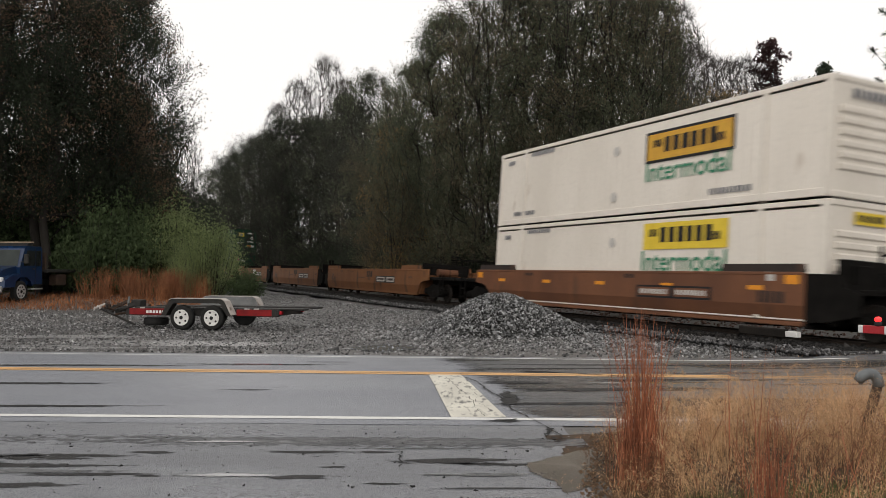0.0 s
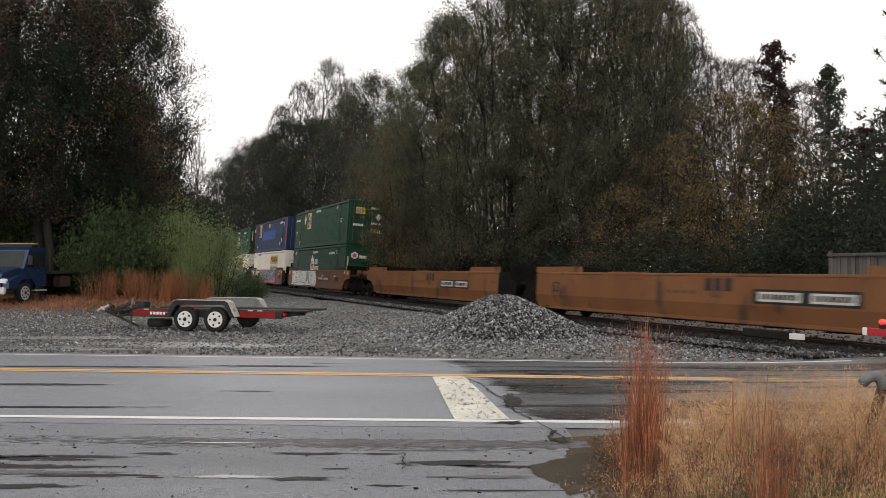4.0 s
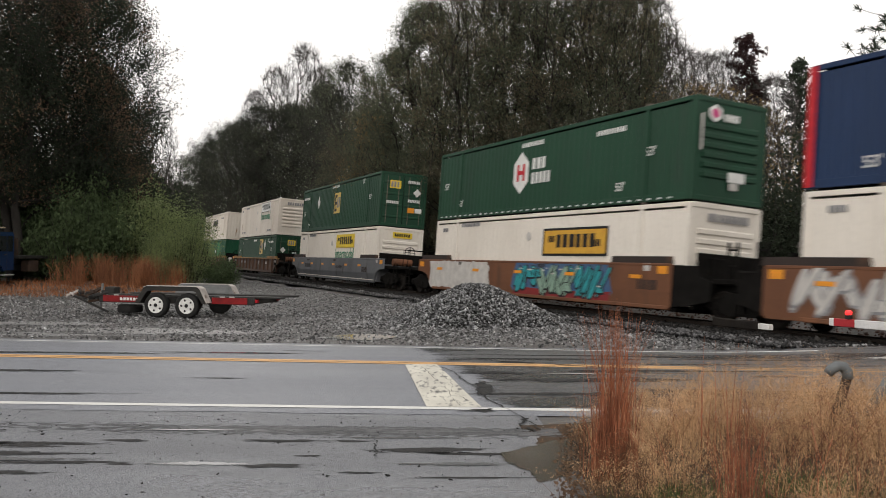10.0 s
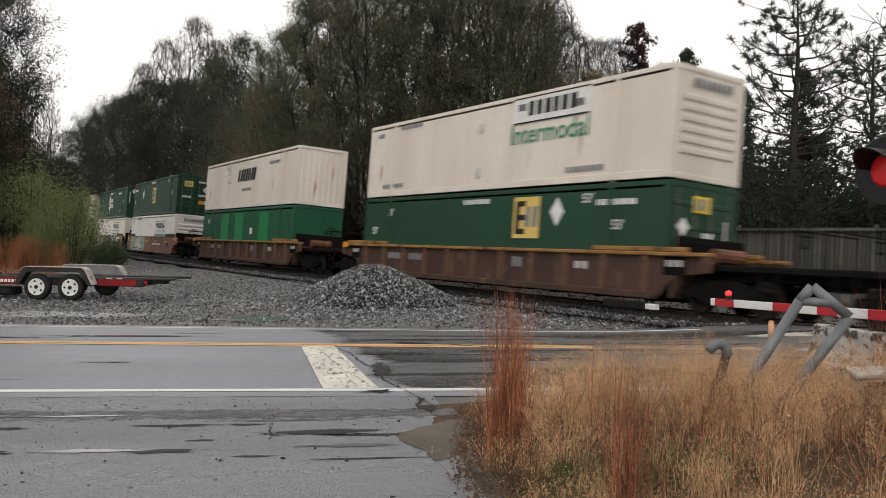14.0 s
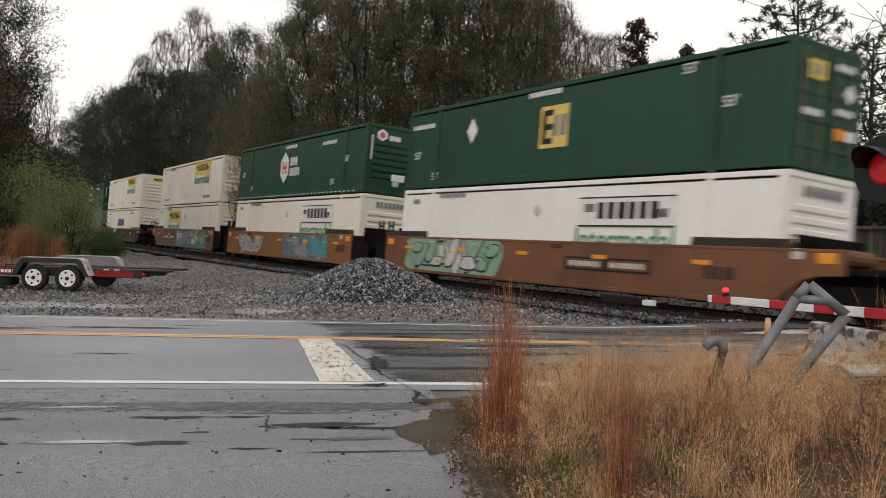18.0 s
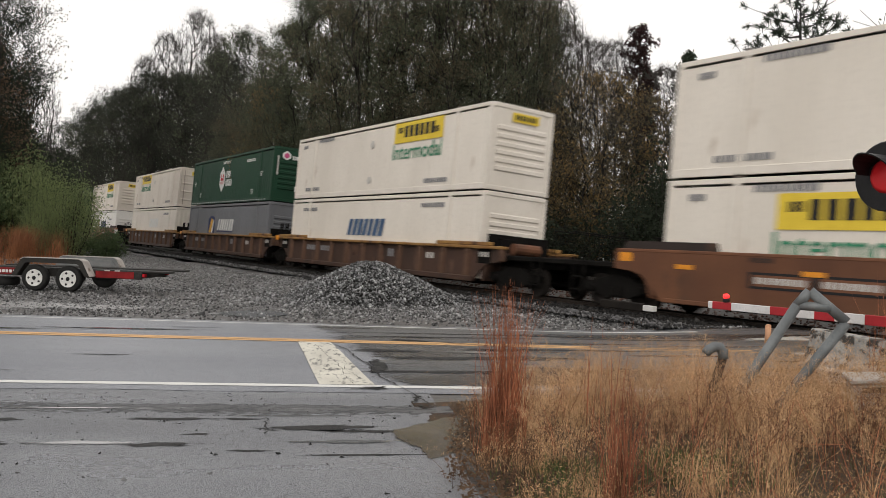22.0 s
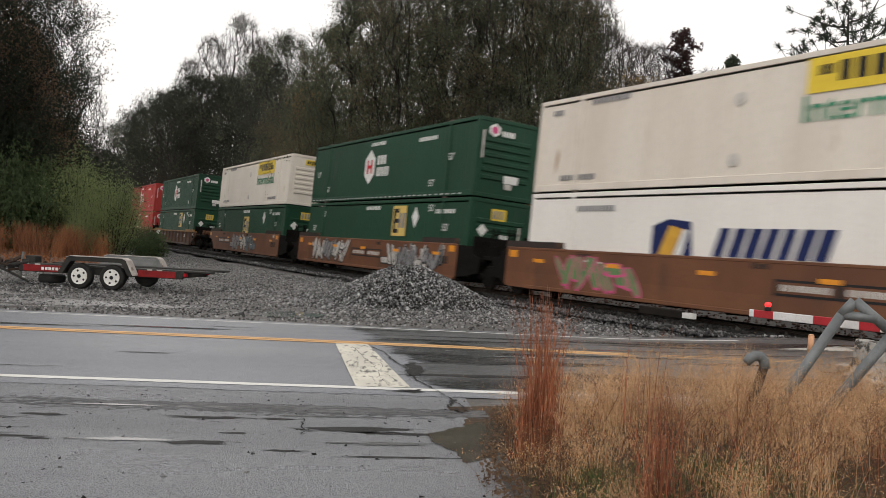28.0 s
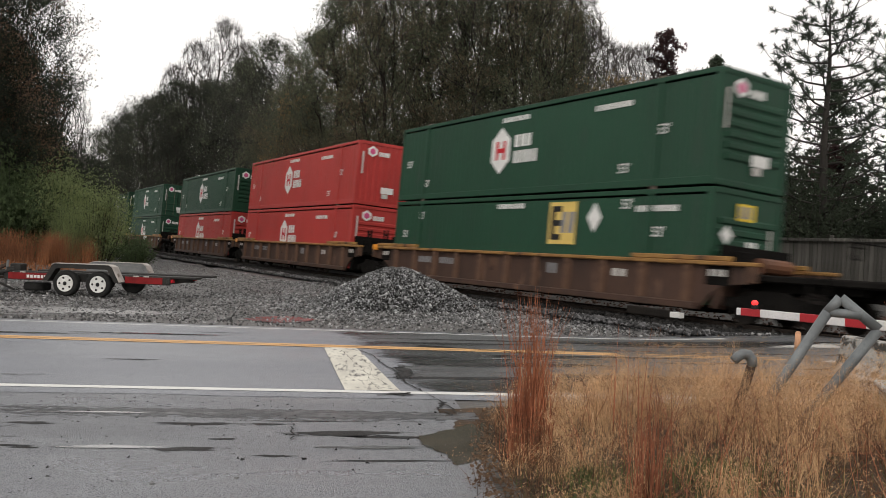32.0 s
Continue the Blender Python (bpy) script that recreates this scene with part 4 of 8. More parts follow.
def well_car(style, paint, label, left_end, right_end, art=(), plate_x=2.9):
    """One unit of a well car, x ahead from the middle of its well. Ends: 'joint' (shared truck, kept by the unit behind), 'joint_truck', 'coupler'."""
    car = thing("well_car", label, "rail car", "well cars of the train")
    pn = paint.name
    half, reach_x = 8.35, 9.6
    if style == "smooth":
        # a flat upper web over the whole length, arched over the trucks, and a lower web that leans in under it
        tuck = 0.0 if art else 0.24
        # an end over a coupler arches over its truck; an end at a joint is cut off straight
        arch_low, arch_up = [(8.0, 0.25), (8.22, 0.5), (8.5, 0.72)], [(8.5, 0.72), (8.68, 0.86), (9.0, 0.95), (reach_x, 0.99), (reach_x, 1.44), (reach_x - 0.07, 1.50)]

        def end_lines(kind, x):
            return (arch_low, arch_up) if kind == "coupler" else ([(x - 0.12, 0.25), (x, 0.34), (x, 0.72)], [(x, 0.72), (x, 1.46), (x - 0.04, 1.50)])

        (left_low, left_up), (right_low, right_up) = end_lines(left_end, 9.05), end_lines(right_end, 7.6)
        x_left, x_right = -max(x for x, z in left_up), max(x for x, z in right_up)
        ends = (left_end == "coupler", right_end == "coupler")

        def web(right, left, lean, flip):
            poly = right + [(-x, z) for x, z in reversed(left)]
            sh = Shape().prism(poly, -0.035, 0.035)
            sh.v = [(x, (y + max(0.0, 0.72 - z) * lean) * flip, z) for x, y, z in sh.v]
            return sh

        for sgn in (-1, 1):
            part("side_panel", shared(("side_panel", pn, ends), lambda: web(right_up, left_up, 0.0, 1), paint), None, car).location = (0, sgn * 1.355, 0)
            part("lower_panel", shared(("lower_panel", pn, tuck, ends, sgn), lambda: web(right_low, left_low, tuck, -sgn), paint), None, car).location = (0, sgn * 1.355, 0)
            part("top_chord", shared(("top_tube", pn, ends), lambda: Shape().box(((x_left + x_right) / 2, 0, 0), (x_right - x_left - 0.1, 0.11, 0.08), 0.015), paint), None, car).location = (0, sgn * 1.345, 1.475)
            part("bottom_chord", shared(("low_tube", pn, ends), lambda: Shape().box(((max(x_left, -8.0) + min(x_right, 8.0)) / 2, 0, 0), (min(x_right, 8.0) - max(x_left, -8.0) - 0.2, 0.12, 0.12), 0.02), paint), None, car).location = (0, sgn * (1.345 - 0.43 * tuck), 0.29)
            # caps slope away from the light; that shade is painted as darker brown
            for x, w in ((7.05 if right_end == "coupler" else 6.2, 2.75), (-7.85 if left_end == "coupler" else -7.7, 2.9)):
                cap = part("end_cap", shared(("end_cap", pn, w), lambda: Shape().prism([(-w / 2, 0), (w / 2, 0), (w / 2 - 0.05, 0.2), (-w / 2 + 0.05, 0.2)], -0.05, 0.05), paint if paint is CAR_EMPTY else CAP_DARK), None, car)
                cap.matrix_basis = pose(x, sgn * 1.33, 1.51)
        # grimy end frames fill the gap over the shared truck
        if right_end != "coupler":
            for sgn in (-1, 1):
                part("end_frame", shared("end_frame", lambda: Shape().prism([(0.0, 0.32), (0.75, 0.40), (1.5, 0.55), (1.5, 1.05), (1.05, 1.18), (0.95, 1.46), (0.0, 1.48)], -0.03, 0.03), TRUCK_STEEL), None, car, "grimy black end frame").location = (x_right + 0.01, sgn * 1.34, 0)
        if left_end != "coupler":
            for sgn in (-1, 1):
                part("end_frame", shared("end_frame_short", lambda: Shape().prism([(0.0, 0.36), (-0.8, 0.55), (-0.8, 1.12), (-0.3, 1.2), (-0.25, 1.42), (0.0, 1.46)], -0.03, 0.03), TRUCK_STEEL), None, car, "grimy black end frame").location = (x_left - 0.01, sgn * 1.34, 0)
        for x in (-7.6, -4.4, 0.0, 4.4):
            part("weld_seam", shared(("seam", pn), lambda: Shape().box((0, 0, 0), (0.03, 0.008, 0.7)), paint), None, car).location = (x, -1.392, 1.1)
    else:
        for sgn in (-1, 1):
            part("side_panel", shared(("rib_panel", pn), lambda: Shape().prism([(-8.0, 0.3), (8.0, 0.3), (8.3, 0.62), (8.7, 0.86), (reach_x, 0.95), (reach_x, 1.40), (-reach_x, 1.40), (-reach_x, 0.95), (-8.7, 0.86), (-8.3, 0.62)], -0.02, 0.02), paint), None, car).location = (0, sgn * 1.35, 0)
            part("top_chord", shared(("rib_top", pn), lambda: Shape().box((0, 0, 0), (2 * reach_x + 0.1, 0.20, 0.10), 0.02), CHORD_GOLD), None, car).location = (0, sgn * 1.41, 1.36)
            part("bottom_chord", shared(("rib_low", pn), lambda: Shape().box((0, 0, 0), (15.9, 0.20, 0.18), 0.02), paint), None, car).location = (0, sgn * 1.40, 0.33)
            for x in (-7.6, 7.25):
                part("end_cap", shared(("rib_cap", pn), lambda: Shape().box((0, 0, 0), (3.2, 0.18, 0.12), 0.02), CHORD_GOLD), None, car).location = (x, sgn * 1.38, 1.475)
            # ribs in a lighter tan than the panels: wear plus painted-in light
            for i in range(11):
                part("rib", shared(("rib", pn), lambda: Shape().prism([(-0.13, 0), (-0.09, -0.11), (0.09, -0.11), (0.13, 0)], 0.40, 1.32, "z"), RIB_TAN), None, car).location = (-7.59 + i * 1.518, -1.368 if sgn < 0 else 1.478, 0)
            for x in (-reach_x + 0.1, reach_x - 0.1):
                part("end_post", shared(("rib_end", pn), lambda: Shape().box((0, 0, 0), (0.2, 0.16, 0.42), 0.02), RIB_TAN), None, car).location = (x, sgn * 1.42, 1.15)
    for i in range(9):
        part("cross_beam", shared("cross_beam", lambda: Shape().box((0, 0, 0), (0.25, 2.6, 0.14), 0.02), TRUCK_STEEL), None, car).location = (-7.6 + 1.9 * i, 0, 0.26)
    for sgn, kind in ((-1, left_end), (1, right_end)):
        tx = 9.9 if kind.startswith("joint") else 9.75
        ex = 9.9 if kind.startswith("joint") else 12.15
        part("bulkhead", shared(("bulkhead", pn, kind == "coupler"), lambda: Shape().prism([(-0.05, 0.3), (0.05, 0.3), (0.35, 0.95), (0.35, 1.25), (-0.05, 1.25)], -1.3, 1.3), paint if kind == "coupler" else TRUCK_STEEL), None, car).matrix_basis = pose(sgn * half, 0, 0, 0, 0, 0 if sgn > 0 else 180)
        deck = part("end_platform", shared(("deck", pn, ex), lambda: Shape().box(((half + ex) / 2 - half, 0, 1.08), (ex - half, 1.9 if ex < 11 else 2.3, 0.16), 0.03), TRUCK_STEEL), None, car)
        deck.matrix_basis = pose(sgn * half, 0, 0, 0, 0, 0 if sgn > 0 else 180)
        for yy in (-1.0, 1.0):
            part("sill", shared(("sill", pn, ex), lambda: Shape().prism([(0, 0.75), (ex - half - 0.3, 0.85), (ex - half - 0.3, 1.0), (0, 1.15)], -0.06, 0.06), TRUCK_STEEL), None, deck).location = (0, yy * 0.7, 0)
        if kind == "coupler":
            part("coupler", shared("coupler", lambda: Shape().box((0, 0, 0), (0.9, 0.22, 0.26), 0.05).box((0.42, 0.06, 0), (0.28, 0.36, 0.30), 0.06), TRUCK_STEEL), None, deck).location = (ex - half - 0.35, 0, 0.86)
            part("hand_rail", shared("hand_rail", lambda: Shape().tube([(0, -1.1, 1.1), (0, -1.1, 1.95), (0, 1.1, 1.95), (0, 1.1, 1.1)], 0.02, 6).tube([(0, 0, 1.1), (0, 0, 1.95)], 0.02, 6), TRUCK_STEEL), None, deck).location = (ex - half - 0.55, 0, 0)
            part("brake_wheel", shared("brake_wheel", lambda: Shape().tube([(0, 0.26 * math.cos(a), 0.26 * math.sin(a)) for a in [2 * math.pi * k / 16 for k in range(17)]], 0.018, 6).box((0, 0, 0), (0.03, 0.5, 0.03)).box((0, 0, 0), (0.03, 0.03, 0.5)), TRUCK_STEEL), None, deck).location = (ex - half - 0.62, -0.75, 1.85)
            part("step_ladder", shared("step_ladder", lambda: Shape().box((0, 0, 0.75), (0.04, 0.05, 1.0)).box((0.42, 0, 0.75), (0.04, 0.05, 1.0)).box((0.21, 0, 0.35), (0.42, 0.06, 0.04)).box((0.21, 0, 0.7), (0.42, 0.06, 0.04)).box((0.21, 0, 1.05), (0.42, 0.06, 0.04)), TRUCK_STEEL), None, deck).location = (ex - half - 1.3, -1.28 * sgn, 0)
            part("brake_cylinder", shared("brake_cylinder", lambda: Shape().tube([(0, -0.5, 0), (0, 0.5, 0)], 0.19, 12), paint), None, deck).location = (0.75, -0.2, 1.38)
        else:
            part("joint_housing", shared("joint_housing", lambda: Shape().box((0, 0, 0), (0.9, 1.2, 0.3), 0.05), TRUCK_STEEL), None, deck).location = (ex - half - 0.3, 0, 1.25)
            part("stanchion", shared("stanchion", lambda: Shape().box((0, 0, 0), (0.06, 0.06, 1.0)).box((0.3, 0, 0), (0.06, 0.06, 1.0)).box((0.15, 0, 0.3), (0.3, 0.04, 0.05)).box((0.15, 0, -0.1), (0.3, 0.04, 0.05)), TRUCK_STEEL), None, deck).location = (ex - half - 0.6, -1.0 * sgn, 1.6)
        part("end_bulkhead", shared("end_bulkhead", lambda: Shape().box((0, 0, 0), (0.10, 2.45, 0.95), 0.02).box((0.12, -0.6, 0.1), (0.2, 0.5, 0.5), 0.02).box((0.12, 0.5, -0.1), (0.2, 0.7, 0.4), 0.02), TRUCK_STEEL), None, deck).location = (0.06, 0, 1.35)
        if kind != "joint":
            wheelset_truck(car, sgn * tx)
    if style == "smooth" and paint is CAR_EMPTY:
        mark(car, "data_frame", shared("wide_frame", lambda: plate(3.2, 0.36), INK_BLACK), 3.2, -1.396, 0.95)
        for x, w in ((2.45, 1.35), (4.05, 1.25)):
            mark(car, "data_plate", shared(("wide_plate", w), lambda: plate(w, 0.24), INK_PALE), x, -1.400, 0.95, label="pale data plate in a dark frame")
            mark(car, "lettering", shared(("wide_letters", w), lambda: letters(41, w - 0.2, 0.13, 9), CAP_DARK), x, -1.404, 0.95)
        mark(car, "lettering", shared("faded_name", lambda: letters(48, 1.1, 0.34, 3), CAP_DARK), 0.4, -1.396, 1.22)
        mark(car, "lettering", word_mesh("53", 0.36, "black"), -7.7, -1.396, 0.98)
        for x, w, h, z in ((-1.1, 1.3, 0.09, 1.0), (0.3, 0.4, 0.2, 0.98), (-5.6, 0.5, 0.1, 1.36), (-3.2, 0.6, 0.06, 1.33), (7.2, 0.5, 0.16, 1.1)):
            mark(car, "faded_stencil", shared(("worn_block", w), lambda: letters(49, w, h, 4), RIB_TAN), x, -1.396, z)
    elif style == "smooth":
        grey = paint is CAR_GREY
        for x in ((-6.72, -4.28, -1.76, 0.69, 3.19, 5.66) if grey else (-7.3, -3.95, -0.65, 2.66, 6.07)):
            mark(car, "reflector", shared("amber_plate", lambda: plate(0.52, 0.11), INK_AMBER), x, -1.395 if art == () else -1.405, 1.12)
        px = -5.6 if grey else plate_x
        if grey:
            mark(car, "lettering", shared("grey_number", lambda: letters(41, 1.5, 0.24, 8), INK_BLACK), px + 0.3, -1.396, 1.0)
            mark(car, "lettering", shared("grey_stencil", lambda: letters(42, 1.4, 0.16, 9), INK_BLACK), 1.9, -1.396, 0.98)
        elif plate_x is not None:
            mark(car, "data_frame", shared("wide_frame", lambda: plate(3.2, 0.36), INK_BLACK), px, -1.3965, 0.92)
            for x, w in ((px - 0.8, 1.4), (px + 0.8, 1.4)):
                mark(car, "data_plate", shared(("brown_plate", pn), lambda: plate(1.4, 0.25), paint), x, -1.400, 0.92)
                mark(car, "lettering", shared("data_letters", lambda: letters(41, 1.25, 0.14, 9), INK_PALE), x, -1.404, 0.92)
        mark(car, "end_reflector", shared("end_placard", lambda: plate(0.42, 0.22), INK_AMBER), x_right - 0.38, -1.396, 1.33, label="amber end reflector")
        mark(car, "end_reflector", shared("end_placard", lambda: plate(0.42, 0.22), INK_AMBER), x_left + 0.38, -1.396, 1.3, label="amber end reflector")
        mark(car, "placard", shared("white_placard", lambda: plate(0.26, 0.22), INK_PALE), x_right - 1.05, -1.396, 1.4)
        for x, w, h, z in ((6.6, 0.9, 0.28, 0.9), (0.9, 0.5, 0.12, 1.36), (-5.2, 0.6, 0.1, 1.36)):
            mark(car, "faded_stencil", shared(("car_block", w), lambda: letters(49, w, h, 5), CAP_DARK), x, -1.396, z)
    else:
        for k, (x, w, h) in enumerate(((-5.3, 1.0, 0.22), (-3.75, 1.0, 0.22), (-0.75, 0.5, 0.42), (2.3, 0.5, 0.3), (5.2, 0.6, 0.2))):
            mark(car, "faded_stencil", shared(("stencil", k), lambda: letters(44 + k, w, h, 4 if w > 0.6 else 2), (INK_GREY, INK_GREY, RIB_TAN, INK_GREY, INK_PALE)[k]), x, -1.374, 1.0)
        for x in (-8.55, 8.5):
            mark(car, "placard", shared("dark_placard", lambda: plate(0.75, 0.5), TRUCK_STEEL), x, -1.376, 1.1)
            mark(car, "lettering", shared("dark_placard_letters", lambda: letters(47, 0.55, 0.16, 3), INK_PALE), x, -1.382, 1.14)
        mark(car, "end_reflector", shared("end_placard", lambda: plate(0.42, 0.22), INK_AMBER), -9.3, -1.512, 1.36, label="amber end reflector")
    for a in art:
        scrawl(car, *a)
    return car


JBW = "white long container with a name panel and lettering"


def white_marks(panel="jb_yellow", px=12.0, word=True, z=2.33):
    mk = [(panel, px, z), ("number_dark", 13.01, 0.42), ("number_dark", 2.1, 0.42), ("size_dark", 0.93, 2.45), ("number_dark", 3.27, 2.62), ("seal", 7.89, 2.06), ("seal", 7.84, 0.6)]
    if word:
        mk.append(("intermodal", px - 0.05, z - 0.76))
    return mk


HUB = [("hub", 7.02, 1.5), ("number", 7.75, 2.5), ("number", 12.42, 2.35), ("size", 14.37, 1.5), ("size", 0.78, 1.4), ("size", 13.01, 0.55), ("size", 2.2, 0.6), ("end_emblem", -0.62, 2.45, "end"), ("end_label", 0.25, 0.75, "end"), ("end_bars", -1.05, 1.9, "end")]
EMP = [("emp", 5.02, 2.05), ("diamond", 3.61, 2.2), ("number", 7.84, 2.64), ("size", 0.73, 1.2), ("size", 14.56, 1.6), ("size", 13.3, 2.55), ("number", 1.03, 2.25), ("size", 2.0, 0.4), ("end_panel", -0.5, 2.25, "end"), ("end_diamond", 0.75, 1.9, "end"), ("end_amber", 0.45, 0.95, "end"), ("end_number", 0.55, 2.45, "end"), ("end_number", 0.6, 1.45, "end"), ("end_number", -0.6, 1.3, "end")]
EMP_R = [("emp", 10.57, 2.0), ("diamond", 11.98, 2.15), ("number", 7.89, 2.55), ("number", 14.37, 2.37), ("size", 14.47, 1.75), ("size", 13.25, 2.49), ("size", 0.93, 1.6), ("size", 2.1, 2.3), ("end_panel", -0.1, 2.35, "end"), ("end_diamond", -0.75, 1.75, "end"), ("end_bars", 0.85, 1.5, "end"), ("size", 0.2, 1.5, "end")]
EMP_M = [(w, (8.33 if w == "emp" else 4.14 if w == "diamond" else x), (1.6 if w == "emp" else 1.84 if w == "diamond" else z), *f) for w, x, z, *f in EMP]


def load(unit_s, car, lower=None, upper=None):
    """Notes a car and its load with the place of the load's rear end along the track at the start."""
    TRAIN.append((car, unit_s + LEN / 2, 0.0))
    for box, z in ((lower, LOW_Z), (upper, UP_Z)):
        if box:
            TRAIN.append((box, unit_s + LEN / 2, z))


TRAIN = []
BROWN, RIB = "brown smooth-sided well car", "dark brown ribbed well car with yellow-brown top edge"


def w_box(panel="jb_yellow", px=12.0, word=True, paint=WHITE_BOX, z=2.33, label=JBW, end="ribs"):
    own = [("end_name_yellow" if panel == "jb_yellow" else "end_name", 0.1, 2.5, "end")]
    return container(paint, label, white_marks(panel, px, word, z) + own, end)


def green(marks, label, dots=False, end="ribs", paint=GREEN_BOX):
    return container(paint, label, marks, end, dots)


HUB_L, EMP_L = "dark green long container with a white six-sided emblem", "dark green long container with a yellow square panel"

load(-4.68, well_car("smooth", CAR_BROWN, BROWN, "coupler", "joint_truck"), w_box("jb_yellow", 11.25, z=2.2), w_box("jb_dark", 11.25, z=1.95))
for k, (le, ri) in enumerate((("joint", "coupler"), ("joint", "joint_truck"), ("coupler", "joint_truck"))):
    load(-29.2 - 19.8 * k, well_car("smooth", CAR_EMPTY, "empty orange-brown well car with smooth sides", le, ri))
load(-92.1, well_car("smooth", CAR_BROWN, BROWN + ", sprayed with white graffiti", "joint", "coupler", [(1, -7.37, 0.33, 0.42, 1.44, ("white", "white", "white", "mint", "white"), "grey", 4, "white sprayed strokes", "white")]),
     green([("hub", 6.92, 1.55), ("number", 7.75, 2.5), ("number", 12.62, 2.36), ("size", 13.98, 2.4), ("size", 1.03, 2.5), ("end_emblem", -0.7, 2.2, "end"), ("end_bars", -1.12, 1.6, "end")], HUB_L), green(EMP, EMP_L, end="doors"))
load(-111.7, well_car("smooth", CAR_BROWN, BROWN + ", sprayed with pink and teal graffiti", "joint", "joint_truck", [(2, -8.14, -4.54, 0.4, 1.45, "pale", "grey", 4, "pale sprayed strokes"), (3, -3.96, 4.03, 0.42, 1.42, ("leaf", "leaf", "slate", "slate", "teal", "teal", "teal"), "black", 6, "green to teal sprayed strokes", "pink")], None),
     w_box("jb_orange", 11.06, z=2.1), container(BLUE_BOX, "navy blue long container with red ends and a lighter patch", [("emp", 2.88, 2.1), ("patch_blue", 7.55, 1.55), ("patch_white", 7.65, 2.48), ("size", 1.71, 0.5), ("number", 13.59, 2.5), ("patch_white", 13.98, 0.9), ("size", 13.2, 0.6), ("size", 14.56, 2.3), ("end_number", 0.3, 2.3, "end"), ("end_number", 0.3, 1.8, "end"), ("end_number", 0.3, 1.2, "end"), ("red_edge", 0.12, 1.45), ("red_edge", 16.03, 1.45)], "doors"))
load(-131.6, well_car("smooth", CAR_BROWN, BROWN + ", sprayed with grey and teal graffiti", "coupler", "joint_truck", [(5, -8.05, -3.18, 0.45, 1.45, "pale", "pale", 4, "pale sprayed strokes", "pale"), (6, -0.74, 4.61, 0.4, 1.4, ("teal", "mint", "teal"), "black", 6, "teal sprayed strokes", "blue", "maroon")], None),
     w_box("jb_dark", 10.72, False, z=1.84), green(HUB, HUB_L, True))
load(-155.4, well_car("smooth", CAR_GREY, "grey steel well car with amber reflectors", "coupler", "coupler"), w_box("jb_yellow", 10.57, z=2.17), green(EMP_M, EMP_L, end="doors"))
load(-179.3, well_car("ribbed", CAR_DARK, RIB, "coupler", "coupler"), green(EMP_R, EMP_L, end="doors"), w_box("jb_plain", 11.35, z=2.38, paint=STAINED_WHITE, label="rust-stained white long container with green lettering"))
load(-203.3, well_car("ribbed", CAR_DARK, RIB, "coupler", "coupler"), green([("size", 1.32, 2.2), ("patch_white", 9.79, 1.6), ("green_panel", 4.82, 1.5), ("green_panel", 7.55, 1.5), ("green_panel", 11.84, 1.5)], "bright green long container with lighter panels", paint=BRIGHT_GREEN, end="corrugated"),
     container(STAINED_WHITE, "rust-stained white long container with bold dark lettering", [("bold_mark_dark", 8.28, 1.88), ("number_dark", 8.43, 1.05), ("number_dark", 12.81, 2.3)], "corrugated"))
load(-227.6, well_car("smooth", CAR_BROWN, BROWN + ", sprayed with pale graffiti", "joint", "coupler", [(7, -7.2, -2.0, 0.4, 1.45, ("mint", "pale", "mint"), "black", 4, "pale green sprayed strokes", "mint")]), w_box("jb_plain", 11.45, z=2.0, paint=COOL_WHITE), green(EMP_M, EMP_L, end="doors"))
load(-247.3, well_car("smooth", CAR_ORANGE, BROWN + ", sprayed with blue and grey graffiti", "joint", "joint_truck", [(8, -6.88, -3.37, 0.4, 1.4, "grey", "pale", 4, "grey sprayed strokes"), (9, 0.04, 5.0, 0.4, 1.45, ("slate", "grey", "slate", "teal"), "grey", 4, "faded blue sprayed strokes", "slate")], None), w_box("jb_plain", 11.55, z=2.06), green(HUB, HUB_L, True))
load(-267.25, well_car("smooth", CAR_BROWN, BROWN + ", sprayed with dark graffiti", "coupler", "joint_truck", [(10, -1.6, 5.7, 0.42, 1.4, ("pale", "grey", "pale", "mint"), "black", 7, "dark-edged sprayed strokes", "slate", "teal")], -3.9), w_box("jb_yellow", 4.87, z=2.1), w_box("jb_yellow", 11.55))
load(-291.2, well_car("ribbed", CAR_DARK, RIB, "joint", "coupler"), container(WHITE_BOX, "cream white long container with bold blue lettering", [("bold_mark", 7.84, 1.62), ("number_dark", 13.01, 2.45), ("number_dark", 2.1, 2.4)]), w_box("jb_yellow", 11.5))
load(-310.8, well_car("ribbed", CAR_DARK, RIB, "joint", "joint_truck"), container(GREY_BOX, "grey long container with a shield and bold lettering", [("bold_mark_bright", 8.53, 1.62)]), green(HUB, HUB_L, True))
load(-331.0, well_car("ribbed", CAR_DARK, RIB, "coupler", "joint_truck"), container(WHITE_BOX, "cream white long container with faded lettering", [("bold_mark_pale", 8.87, 1.7), ("number_dark", 13.01, 2.4)], "corrugated"), w_box("jb_yellow", 4.73, z=2.45, paint=STAINED_WHITE, end="doors"))
load(-355.45, well_car("smooth", CAR_BROWN, BROWN + ", with faint green graffiti", "joint", "coupler", [(11, -6.29, -2.98, 0.4, 1.3, "leaf", "pink", 3, "faded sprayed strokes")]), container(COOL_WHITE, "cool white long container with a shield and bold lettering", [("bold_mark_shield", 9.06, 1.54), ("number_dark", 3.07, 2.4), ("number_dark", 13.01, 2.0)]), w_box("jb_yellow", 11.45, paint=STAINED_WHITE))
